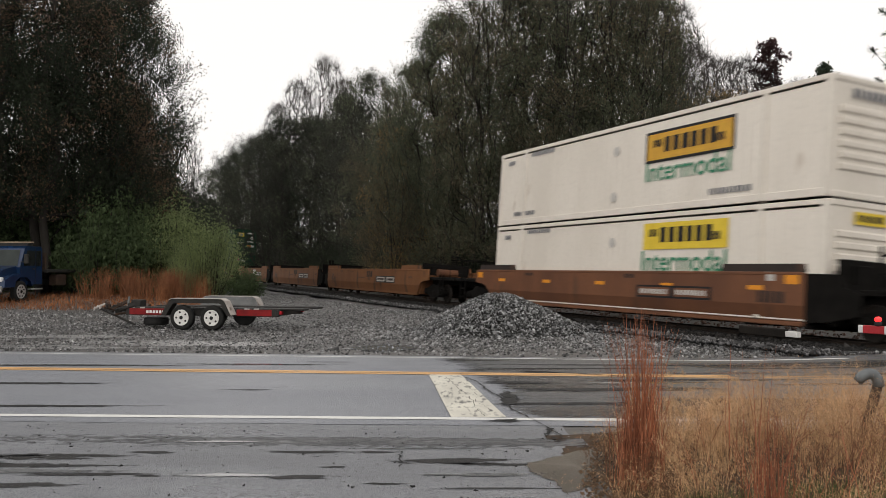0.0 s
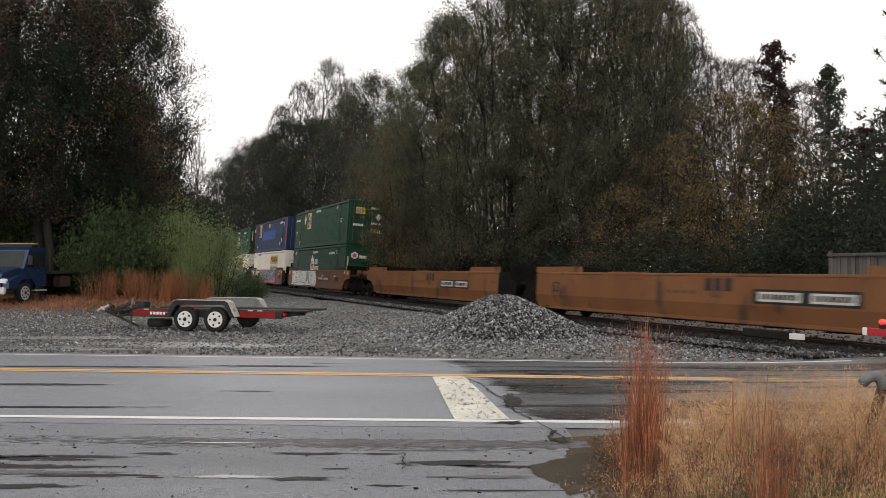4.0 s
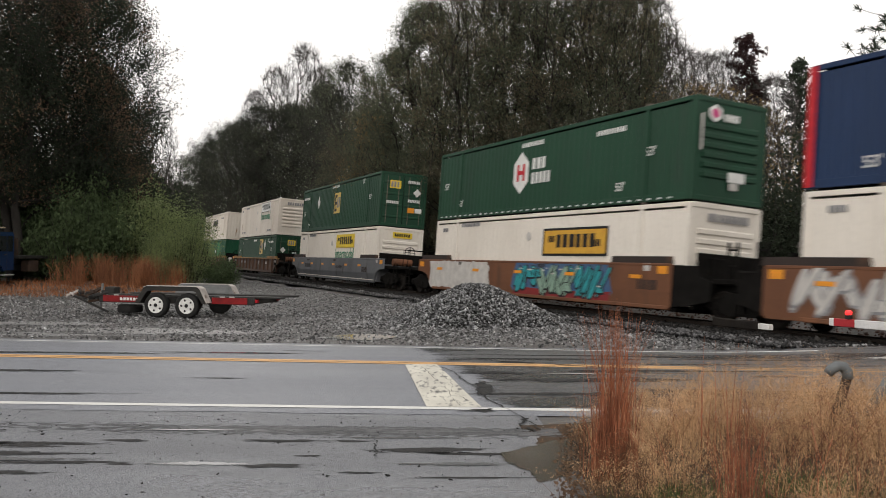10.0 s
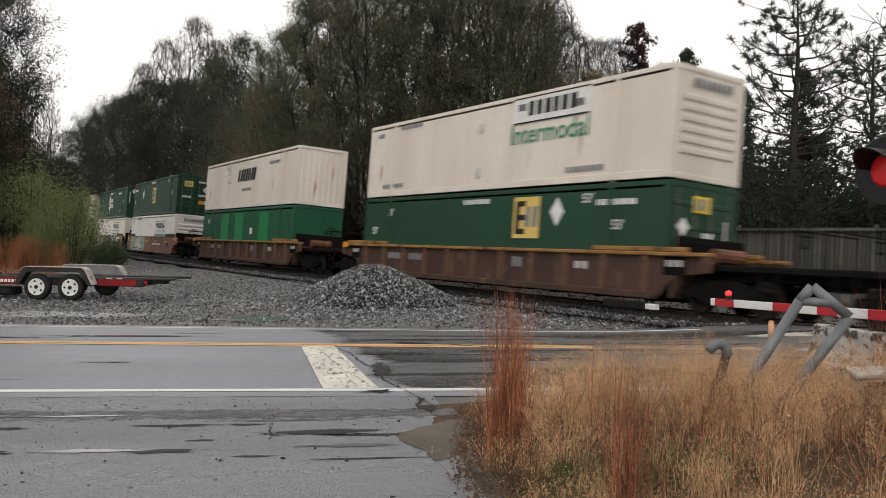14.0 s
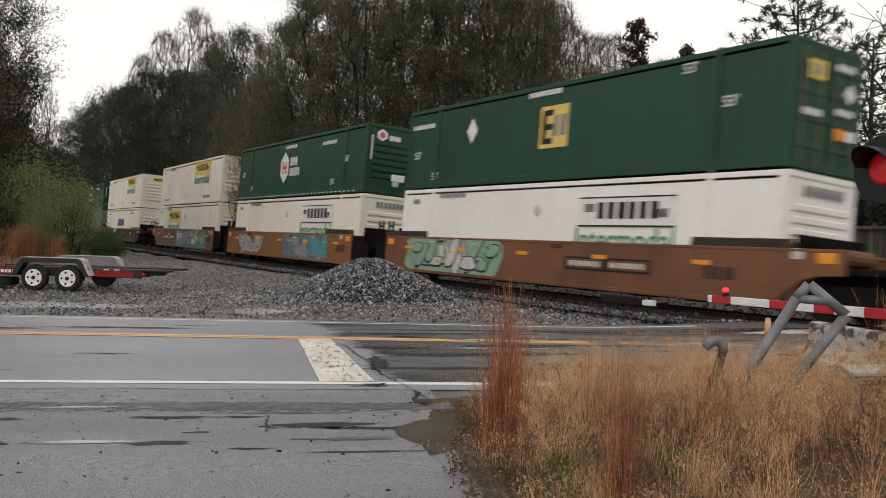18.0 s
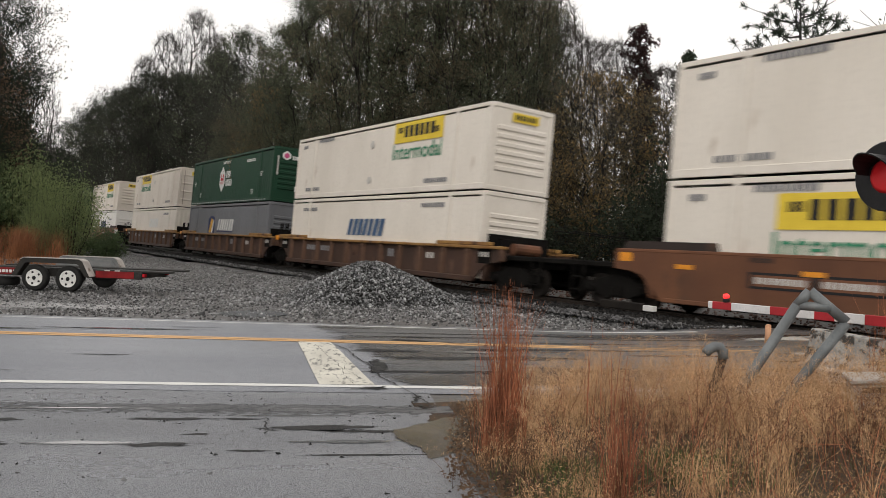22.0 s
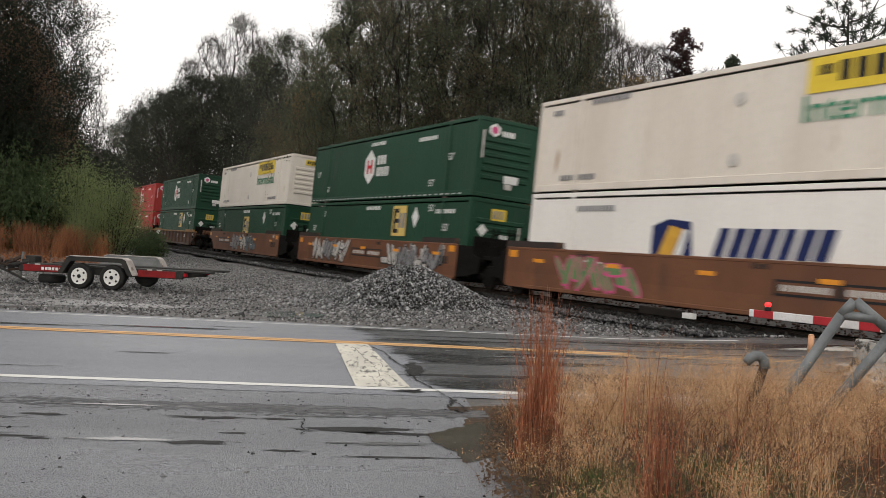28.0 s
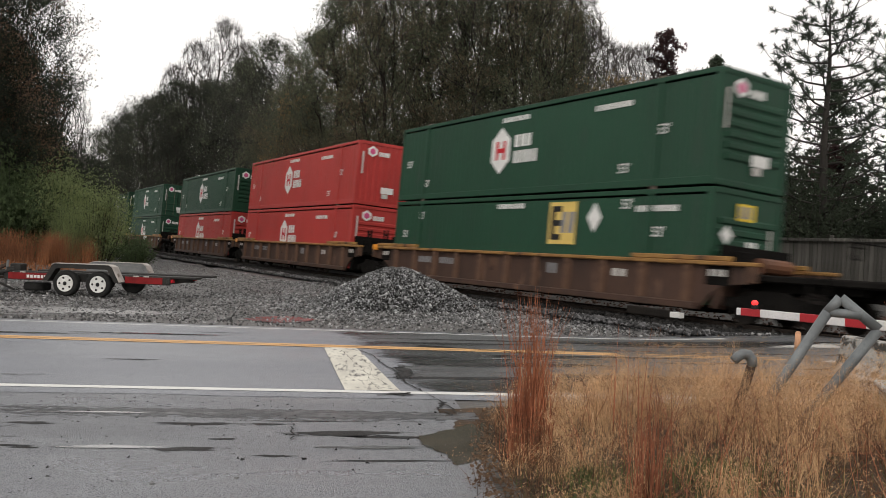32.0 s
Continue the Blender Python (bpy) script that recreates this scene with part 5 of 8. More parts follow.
load(-375.3, well_car("smooth", CAR_BROWN, BROWN + ", sprayed with pale graffiti", "joint", "joint_truck", [(12, -6.9, -2.5, 0.4, 1.45, ("pale", "grey", "pale"), "black", 5, "pale sprayed strokes"), (13, 1.5, 6.6, 0.4, 1.4, ("pale", "grey", "pale", "grey"), "black", 6, "dark-edged sprayed strokes")], -0.3), green(EMP_R, EMP_L), green(HUB, HUB_L, True))
load(-395.6, well_car("smooth", CAR_BROWN, BROWN + ", sprayed with grey graffiti", "coupler", "joint_truck", [(14, -2.98, 2.67, 0.4, 1.4, ("grey", "pale", "slate"), "black", 5, "pale sprayed strokes")], -5.0), green([(w, (x if w != "emp" else 8.04), (z if w != "emp" else 1.6), *f) for w, x, z, *f in EMP_R], EMP_L), w_box("jb_yellow", 11.35))
load(-419.8, well_car("ribbed", CAR_DARK, RIB, "joint", "coupler"), green(EMP_R, EMP_L), green(HUB, HUB_L))
load(-440.3, well_car("ribbed", CAR_DARK, RIB, "joint", "joint_truck"), green(HUB, "red long container with a white six-sided emblem", paint=RED_BOX), green(HUB, "red long container with a white six-sided emblem", paint=RED_BOX, end="corrugated"))
load(-460.4, well_car("ribbed", CAR_DARK, RIB, "coupler", "joint_truck"), green(HUB, "red long container with a white six-sided emblem", paint=RED_BOX), green(HUB, HUB_L))
load(-484.5, well_car("ribbed", CAR_DARK, RIB, "joint", "coupler"), green(HUB, HUB_L), green(HUB, HUB_L, end="doors"))
load(-504.3, well_car("ribbed", CAR_DARK, RIB, "coupler", "joint_truck"), green(EMP_R, EMP_L), green(HUB, HUB_L))


def run(t):
    """How far the train has come since the start."""
    k = t / 16
    return 191.891 * k + 10.354 * k ** 2 - 3.687 * k ** 3 + 1.212 * k ** 4


# ---- trees and undergrowth ----
def grow(seed, tall, spread, girth, limbs=26, base=0.18, steep=0.9, stems=1, twig=1.0):
    """Limbs of a tree as polylines with radii, and the ends on which leaves sit."""
    rng = np.random.default_rng(seed)
    bars, tips = [], []

    def bar(p, d, length, r0, r1, n, droop=0.0, wob=0.18):
        pts, p, d = [p], p.copy(), d / np.linalg.norm(d)
        for i in range(n):
            d = d + rng.normal(0, wob, 3) * 0.5 + np.array([0, 0, -droop])
            d = d / np.linalg.norm(d)
            p = p + d * length / n
            pts.append(p.copy())
        bars.append((np.array(pts), np.linspace(r0, r1, n + 1)))
        return np.array(pts), d

    for st in range(stems):
        a0 = rng.uniform(0, 6.28)
        lean = np.array([math.cos(a0), math.sin(a0), 0]) * (0.05 if stems == 1 else 0.22)
        h = tall * (1.0 if stems == 1 else rng.uniform(0.8, 1.0))
        trunk, _ = bar(np.array([lean[0] * 0.8, lean[1] * 0.8, -0.15]), lean + [0, 0, 1], h * 0.93, girth, girth * 0.12, 9, wob=0.08)
        for i in range(limbs // stems):
            k = base + (0.97 - base) * (i + rng.random()) / (limbs // stems)
            j = k * (len(trunk) - 1)
            p = trunk[int(j)] + (trunk[min(int(j) + 1, len(trunk) - 1)] - trunk[int(j)]) * (j - int(j))
            a = i * 2.4 + rng.uniform(-0.5, 0.5)
            reach = spread * (1.05 - 0.75 * max(0, (k - 0.45)) / 0.55) * rng.uniform(0.65, 1.1) * (0.75 + 0.25 * min(1, k / 0.4))
            up = steep * rng.uniform(0.6, 1.3) * (0.6 + k)
            r = girth * (1.05 - k) * 0.42 + 0.012
            pts, d = bar(p, np.array([math.cos(a), math.sin(a), up]), reach * math.hypot(1, up * 0.7), r, 0.012, 5, 0.01)
            tips.append(pts[-1])
            for m in range(7):
                q = pts[1 + m % 4] + (pts[2 + m % 4] - pts[1 + m % 4]) * rng.random()
                dd = d + rng.normal(0, 0.6, 3) + [0, 0, 0.25]
                ln = reach * rng.uniform(0.25, 0.5)
                sp, sd = bar(q, dd, ln, r * 0.4 + 0.006, 0.006, 3)
                tips += [sp[-1], sp[-2]]
                for _ in range(int(4 * twig)):
                    q2 = sp[1] + (sp[-1] - sp[1]) * rng.random()
                    tp, _ = bar(q2, sd + rng.normal(0, 0.7, 3), ln * rng.uniform(0.35, 0.7), 0.009, 0.004, 1)
                    tips += [tp[-1], (tp[0] + tp[1]) / 2]
    return bars, np.array(tips), rng


def bar_mesh(name, bars, material, thin=0.0):
    vs, ts, k = [], [], 0
    for pts, rs in bars:
        n = 7 if rs[0] > 0.12 else (5 if rs[0] > 0.04 else 3)
        rs = np.maximum(rs, thin)
        d = pts[-1] - pts[0]
        d = d / (np.linalg.norm(d) + 1e-9)
        a = np.cross(d, [0.31, 0.52, 0.79])
        a /= np.linalg.norm(a) + 1e-9
        b = np.cross(d, a)
        ang = np.arange(n) * 2 * math.pi / n
        ring = np.cos(ang)[:, None] * a + np.sin(ang)[:, None] * b
        v = pts[:, None, :] + ring[None] * rs[:, None, None]
        vs.append(v.reshape(-1, 3))
        for i in range(len(pts) - 1):
            for j in range(n):
                p, q = k + i * n + j, k + i * n + (j + 1) % n
                ts += [(p, q, q + n), (p, q + n, p + n)]
        k += len(pts) * n
    return tri_mesh(name, np.concatenate(vs), ts, material)


def leaf_quads(rng, centres, per, spread, size, flat=0.0, long=1.6, tri=False):
    """Small leaf faces scattered round points."""
    c = np.repeat(centres, per, 0) + np.clip(rng.normal(0, spread, (len(centres) * per, 3)), -1.7 * spread, 1.7 * spread)
    n = len(c)
    u = rng.normal(0, 1, (n, 3))
    u[:, 2] *= 1 - flat
    u /= np.linalg.norm(u, axis=1)[:, None]
    w = np.cross(u, rng.normal(0, 1, (n, 3)))
    w /= np.linalg.norm(w, axis=1)[:, None] + 1e-9
    s = size * rng.uniform(0.6, 1.3, (n, 1))
    u, w = u * s * long / 2, w * s / 2
    if tri:
        return np.stack([c - u * 0.9 - w, c - u * 0.9 + w, c + u * 1.1], 1)
    return np.stack([c - u, c + w * 0.9 - u * 0.1, c + u, c - w * 0.9 - u * 0.1], 1)


def place(ob, x, y, turn=0.0, k=1.0, kz=None):
    return Matrix.Translation((x, y, height(x, y) - 0.05)) @ Euler((0, 0, radians(turn))).to_matrix().to_4x4() @ Matrix.Diagonal((k, k, kz or k, 1))


def plant(proto, spots):
    """Stands a tree at its first place and copies it to the others."""
    first = True
    for x, y, turn, k, kz in spots:
        if first:
            proto.matrix_basis = place(proto, x, y, turn, k, kz)
            first = False
        else:
            copy_thing(proto, Matrix.Identity(4)).matrix_basis = place(proto, x, y, turn, k, kz)


def behind(s, off):
    q = on_track(s, off)
    return q.x, q.y


def crown_points(rng, n, tall, wide, low, lumps, fill=0.42):
    """Twig ends inside a lumpy dome, most of them near its skin."""
    k = low + (1 - low) * rng.random(n) ** 0.8
    a = rng.uniform(0, 2 * math.pi, n)
    up = np.clip((k - 0.42) / 0.58, 0, 1)
    skin = np.where(k < 0.42, 0.62 + 0.38 * np.clip((k - low) / (0.42 - low + 1e-6), 0, 1), np.sqrt(np.clip(1 - up ** 2.2, 0, 1)))
    skin = skin * (1 + lumps * np.sin(2 * a + 5 * k + rng.uniform(0, 6)) + lumps * np.sin(3 * a - 9 * k + rng.uniform(0, 6)) + 0.6 * lumps * np.sin(7 * a + 17 * k))
    r = wide * skin * rng.random(n) ** fill
    return np.stack([np.cos(a) * r, np.sin(a) * r, k * tall], 1)


def reach(rng, ends, tall, girth, stems, fork=0.16):
    """Limbs that grow from a few stems to every twig end, each from the best place lower down; thick where many run together."""
    pts, up = [], []

    def add(p, parent):
        pts.append(p)
        up.append(parent)
        return len(pts) - 1

    for q in range(stems):
        a = 2 * math.pi * (q + rng.random() * 0.6) / stems
        lean = (0.10 if stems > 1 else 0.02) * tall * rng.uniform(0.6, 1.3)
        last = add(np.array([math.cos(a), math.sin(a), 0]) * (0.25 if stems > 1 else 0.0) + [0, 0, -0.15], -1)
        for t in np.linspace(0.1, 0.72, 8):
            last = add(np.array([math.cos(a) * lean * t ** 0.8 / 0.72, math.sin(a) * lean * t ** 0.8 / 0.72, tall * t]) + rng.normal(0, 0.012 * tall, 3) * [1, 1, 0.3], last)
    buf = np.zeros((len(pts) + 3 * len(ends), 3))
    buf[:len(pts)] = pts
    path = np.zeros(len(buf))
    for k in range(len(pts)):
        path[k] = 0 if up[k] < 0 else path[up[k]] + np.linalg.norm(pts[k] - pts[up[k]])
    for e in ends[np.argsort(np.linalg.norm(ends * [1, 1, 0.6], axis=1))]:
        d = e - buf[:len(pts)]
        far = np.linalg.norm(d, axis=1)
        rise = d[:, 2] / (far + 1e-6)
        cost = far * (1 + 1.6 * np.clip(0.45 - rise, 0, 2) ** 2) + 0.55 * path[:len(pts)] + 50 * (buf[:len(pts), 2] < 0.1 * tall)
        k = int(np.argmin(cost))
        p, ln = buf[k].copy(), far[k]
        out = np.array([e[0] - p[0], e[1] - p[1], 0]) * fork
        last = k
        for t in (0.35, 0.7, 1.0):
            q = p + (e - p) * t + out * math.sin(math.pi * t) + rng.normal(0, 0.018 * ln, 3) * (t < 1)
            buf[len(pts)] = q
            path[len(pts)] = path[k] + ln * t
            last = add(q, last)
    n = len(pts)
    weight = np.ones(n)
    for q in range(n - 1, -1, -1):
        if up[q] >= 0:
            weight[up[q]] += weight[q]
    rad = 0.008 + (girth - 0.008) * (weight / weight.max()) ** 0.6
    return buf[:n], np.array(up), rad


def limb_mesh(name, pts, up, rad, material, twigs=None):
    """Each stretch of a limb as a tapered bar, the fine twigs as thin three-sided bars."""
    q = np.nonzero(up >= 0)[0]
    a, b, ra, rb = pts[up[q]], pts[q], np.minimum(rad[up[q]], rad[q] * 1.35), rad[q]
    if twigs is not None:
        a, b = np.concatenate([a, twigs[0]]), np.concatenate([b, twigs[1]])
        ra, rb = np.concatenate([ra, np.full(len(twigs[0]), twigs[2])]), np.concatenate([rb, np.full(len(twigs[0]), twigs[2] * 0.5)])
    d = b - a
    d /= np.linalg.norm(d, axis=1)[:, None] + 1e-9
    u = np.cross(d, np.array([0.31, 0.52, 0.79]))
    u /= np.linalg.norm(u, axis=1)[:, None] + 1e-9
    w = np.cross(d, u)
    vs, ts, k = [], [], 0
    for thick in (True, False):
        sel = (rb > 0.045) if thick else (rb <= 0.045)
        n, m = (6 if thick else 3), int(sel.sum())
        ang = np.arange(n) * 2 * math.pi / n
        ring = u[sel][:, None, :] * np.cos(ang)[None, :, None] + w[sel][:, None, :] * np.sin(ang)[None, :, None]
        v = np.concatenate([a[sel][:, None] + ring * ra[sel][:, None, None], b[sel][:, None] + ring * rb[sel][:, None, None]], 1)
        vs.append(v.reshape(-1, 3))
        base = k + np.arange(m)[:, None, None] * 2 * n
        tri = np.array([t for j in range(n) for t in ((j, (j + 1) % n, n + (j + 1) % n), (j, n + (j + 1) % n, n + j))])
        ts.append((base + tri[None]).reshape(-1, 3))
        k += m * 2 * n
    return tri_mesh(name, np.concatenate(vs), np.concatenate(ts), material)


def broadleaf(label, seed, tall, wide, girth, foliage, ends=900, per=40, size=0.08, blur=0.30, stems=3, low=0.10, lumps=0.10, bark=BARK, twig=0.011, thin_top=1.0, name="tree", fill=0.42, twigs=5, fork=0.16):
    """A broadleaf tree: stems and limbs that fan upwards, fine twigs, and a domed crown of small leaves. foliage: (leaf, share) pairs, of which the later lie further out and higher."""
    ob = thing(name, label, "tree", "trees beside the railway")
    rng = np.random.default_rng(seed)
    tips = crown_points(rng, ends, tall, wide, low, lumps, fill)
    pts, up, rad = reach(rng, tips, tall, girth, stems, fork)
    c = np.repeat(tips, twigs, 0)
    way = rng.normal(0, 0.75, c.shape) + [0, 0, 0.55] + c * [0.10, 0.10, 0]
    way /= np.linalg.norm(way, axis=1)[:, None]
    a = c - way * rng.uniform(0, 0.25, (len(c), 1))
    b = c + way * rng.uniform(0.35, 0.85, (len(c), 1))
    part("trunk", limb_mesh("trunk", pts, up, rad, bark, (a, b, twig)), None, ob)
    if foliage:
        pool = np.concatenate([b, (a + b) / 2])
        k = pool[:, 2] / tall
        pool = pool[rng.random(len(pool)) < 1 - (1 - thin_top) * np.clip((k - 0.4) / 0.45, 0, 1)]
        pick = rng.random(len(pool)) + 0.25 * np.sin(pool[:, 0] * 0.9 + pool[:, 2] * 0.7 + seed)
        edge = np.quantile(pick, np.cumsum([0.0] + [w for _, w in foliage]))
        for i, (lf, _) in enumerate(foliage):
            own = pool[(pick >= edge[i]) & (pick <= edge[i + 1])]
            part("crown", quads_mesh("crown", leaf_quads(rng, own, max(1, round(per * ends / len(pool))), blur, size, tri=True), lf, 3), None, ob)
    return ob


def stand(azimuth, far):
    """The place that lies so many degrees to the right of straight ahead over the road, that far off."""
    return far * math.sin(radians(azimuth)), far * math.cos(radians(azimuth))


# protos: 18 m tall and 4.5 m of reach
olive = broadleaf("tall broadleaf tree with thinning olive-brown autumn leaves", 1, 18, 4.5, 0.22, [(LEAF_OLIVE, 0.85), (LEAF_BROWN, 0.15)], 800, 128, 0.064, 0.24, stems=4, thin_top=0.5, lumps=0.13)
brown = broadleaf("tall broadleaf tree with sparse brown autumn leaves", 2, 18, 4.5, 0.21, [(LEAF_OLIVE, 0.55), (LEAF_BROWN, 0.45)], 800, 115, 0.064, 0.24, stems=5, thin_top=0.38, lumps=0.13)
rust = broadleaf("tall dense tree with dark green and rust-coloured leaves", 14, 18, 4.5, 0.24, [(LEAF_DARK, 0.8), (LEAF_RUST, 0.2)], 820, 135, 0.072, 0.28, stems=2, low=0.2, lumps=0.15, thin_top=0.55)
far_olive = broadleaf("distant tall tree with dull olive autumn leaves", 13, 18, 4.5, 0.22, [(LEAF_FAR, 0.7), (LEAF_OLIVE, 0.3)], 420, 80, 0.085, 0.30, stems=3, thin_top=0.8, twigs=3, twig=0.014)
dark = broadleaf("tall dark leafy tree at the wood's edge", 3, 18, 4.8, 0.25, [(LEAF_FAR, 0.6), (LEAF_DARK, 0.4)], 420, 92, 0.088, 0.34, stems=1, lumps=0.16, twigs=3, twig=0.014)
# the wood behind the track: azimuth, distance, turn, width and height
plant(olive, [(*stand(a, d), t, k / 4.5, h / 18) for a, d, t, k, h in ((0.5, 51, 15, 4.0, 16.8), (6.8, 48.0, 200, 4.4, 19.3), (12.2, 46, 75, 3.8, 18.3), (-1.6, 57, 140, 3.6, 15.2))])
plant(brown, [(*stand(a, d), t, k / 4.5, h / 18) for a, d, t, k, h in ((3.5, 47.5, 60, 4.2, 18.6), (9.7, 45.5, 130, 4.2, 19.0), (14.1, 44.5, 250, 2.5, 15.4), (-3.4, 63, 20, 3.8, 12.5))])
plant(rust, [(*stand(-21.2, 47.5), 40, 3.9 / 4.5, 17.4 / 18), (*stand(-25.0, 45.5), 100, 0.95, 1.06), (*stand(-29.5, 45), 200, 1.0, 1.1)])
plant(far_olive, [(*stand(a, d), t, k / 4.5, h / 18) for a, d, t, k, h in ((-4.8, 74, 220, 4.2, 18.2), (-6.6, 84, 130, 4.2, 18.0), (-9.0, 94, 40, 4.6, 17.6), (-11.6, 103, 310, 4.8, 17.6), (-13.5, 120, 10, 5.0, 17.4), (-15.4, 150, 60, 6.5, 13.5), (-14.0, 165, 160, 7.0, 15.0))])
plant(dark, [(*stand(a, d), t, k / 4.5, h / 18) for a, d, t, k, h in ((-7.6, 92, 0, 4.6, 17.2), (-10.4, 97, 70, 4.6, 18.2), (-12.6, 110, 150, 5.0, 18.2), (-14.5, 132, 260, 5.6, 17.0), (-16.6, 140, 200, 6.0, 13.0), (-18.8, 110, 30, 5.0, 14.0), (-5.5, 92, 330, 4.8, 18.5), (-20.8, 66, 20, 3.8, 14.5), (-19.8, 80, 110, 4.0, 13.5), (-33, 54, 10, 5.0, 19))])
bare = broadleaf("leafless pale tree with fine upright twigs", 4, 17, 3.4, 0.12, [], 520, 0, stems=4, low=0.3, bark=BARK_PALE, twig=0.009, name="bare_tree", fill=0.55, twigs=7, fork=0.3)
plant(bare, [(*stand(a, d), t, k / 3.4, h / 17) for a, d, t, k, h in ((-7.8, 97, 0, 3.6, 25.0), (-9.6, 99, 90, 3.6, 23.0), (-6.6, 96, 200, 3.2, 22.5), (-10.9, 102, 150, 3.2, 21.0), (-17.0, 70, 30, 2.0, 13.2), (-16.5, 76, 120, 1.5, 9.0), (16.6, 45, 50, 2.4, 12.6), (18.4, 46, 150, 2.6, 12.0), (19.8, 47, 70, 2.2, 12.2), (23.0, 47, 240, 2.4, 10.8), (15.5, 47, 300, 2.4, 15.5))])
gold = broadleaf("small tree with golden-brown autumn leaves", 6, 10.5, 3.6, 0.12, [(LEAF_BROWN, 0.62), (LEAF_YELLOW, 0.38)], 420, 50, 0.075, 0.20, stems=3, low=0.06, thin_top=0.35, lumps=0.16)
plant(gold, [(*stand(18.6, 40.0), 0, 0.85, 0.85), (*stand(21.5, 41.5), 80, 0.75, 0.78), (*stand(15.8, 42), 150, 0.75, 0.72), (*stand(-3.0, 53.0), 220, 0.66, 1.0), (*stand(12.0, 41.5), 250, 0.7, 0.5)])


def conifer(label, seed, tall, spread, leaf, taper=0.62):
    """A cedar: whorls of branches, longest low down, with sprays of needles."""
    ob = thing("conifer", label, "tree", "trees beside the railway")
    rng = np.random.default_rng(seed)
    bars = [(np.array([[0, 0, -0.1], [0.05, 0, tall * 0.5], [0, 0.05, tall]]), np.array([0.16, 0.1, 0.015]))]
    tips = []
    for i in range(80):
        k = 0.06 + 0.94 * (i / 80) ** 0.9
        a, r = i * 2.4 + rng.uniform(-0.5, 0.5), spread * (1 - k) ** taper * rng.uniform(0.35, 1.3) + 0.05
        p = np.array([0, 0, k * tall])
        q = p + np.array([math.cos(a) * r, math.sin(a) * r, r * rng.uniform(0.05, 0.4)])
        bars.append((np.array([p, (p + q) / 2 + [0, 0, -0.05 * r], q]), np.array([0.03, 0.02, 0.008])))
        for t in np.linspace(0.3, 1, 5):
            tips.append(p + (q - p) * t)
    part("trunk", bar_mesh("trunk", bars, BARK), None, ob)
    part("crown", quads_mesh("crown", leaf_quads(rng, np.array(tips), 22, 0.13, 0.085, 0.0, 2.4, True), leaf, 3), None, ob)
    return ob


plant(conifer("narrow tree with dark maroon leaves and a pointed top", 7, 13, 2.0, LEAF_MAROON, 0.42), [(17.0, 43.6, 0, 1.0, 1.0), (19.4, 39.0, 90, 1.3, 0.6), (23.0, 37.5, 90, 1.5, 0.5)])
cedar = conifer("dark green cedar with an open pointed top", 8, 12, 2.5, NEEDLE)
plant(cedar, [(20.2, 44.5, 0, 1.0, 1.0), (22.5, 42.5, 60, 0.95, 0.8), (24.5, 40.0, 100, 1.1, 0.85), (18.6, 46.5, 150, 0.8, 0.95), (28.5, 38.0, 190, 1.1, 0.9), (*behind(-108, 12), 10, 2.0, 1.7), (*behind(-118, 13), 70, 2.2, 1.7), (31, 33, 40, 1.2, 0.9)])


def pine_tree():
    """A young pine: a straight trunk, open upturned limbs and tufts of long needles at their ends."""
    ob = thing("pine_tree", "open-crowned pine with tufts of long needles behind the fence", "tree", "trees beside the railway")
    rng = np.random.default_rng(9)
    tall = 11.4
    bars = [(np.array([[0, 0, -0.1], [0.05, 0.02, 3], [-0.05, 0, 6], [0.06, 0, 9], [0, 0, tall]]), np.array([0.19, 0.16, 0.12, 0.07, 0.02]))]
    tips = []
    for i in range(46):
        k = 0.24 + 0.74 * i / 46
        a, r = i * 2.4 + rng.uniform(-0.4, 0.4), (3.6 * (1 - k) ** 0.62 + 0.3) * rng.uniform(0.75, 1.15)
        p = np.array([0, 0, k * tall])
        d = np.array([math.cos(a), math.sin(a), 0.15])
        pts = [p, p + d * r * 0.4, p + d * r * 0.75 + [0, 0, r * 0.10], p + d * r + [0, 0, r * 0.28]]
        bars.append((np.array(pts), np.array([0.05, 0.038, 0.025, 0.012])))
        for t in range(7):
            j = rng.integers(1, 3)
            q = pts[j] + (pts[j + 1] - pts[j]) * rng.random()
            e = q + rng.normal(0, 0.32, 3) + d * 0.25 + [0, 0, 0.3]
            bars.append((np.array([q, (q + e) / 2 + [0, 0, -0.03], e]), np.array([0.014, 0.011, 0.008])))
            tips.append((e, e - q))
        tips.append((pts[-1], pts[-1] - pts[-2]))
    part("trunk", bar_mesh("trunk", bars, BARK), None, ob)
    quads = []
    for c, ax in tips:
        ax = ax / (np.linalg.norm(ax) + 1e-9)
        for _ in range(34):
            d = ax * rng.uniform(0.2, 1.0) + rng.normal(0, 0.55, 3)
            d /= np.linalg.norm(d)
            o = c - ax * rng.uniform(0, 0.22)
            w = np.cross(d, rng.normal(0, 1, 3))
            w = w / np.linalg.norm(w) * 0.014
            e = o + d * rng.uniform(0.14, 0.24)
            quads.append((o - w, o + w, e + w * 0.5, e - w * 0.5))
    part("crown", quads_mesh("crown", np.array(quads), NEEDLE), None, ob)
    return ob


plant(pine_tree(), [(17.0, 28.3, 0, 1.0, 0.89), (24.6, 26.5, 120, 1.0, 1.0), (22.3, 31.5, 210, 0.95, 0.85)])

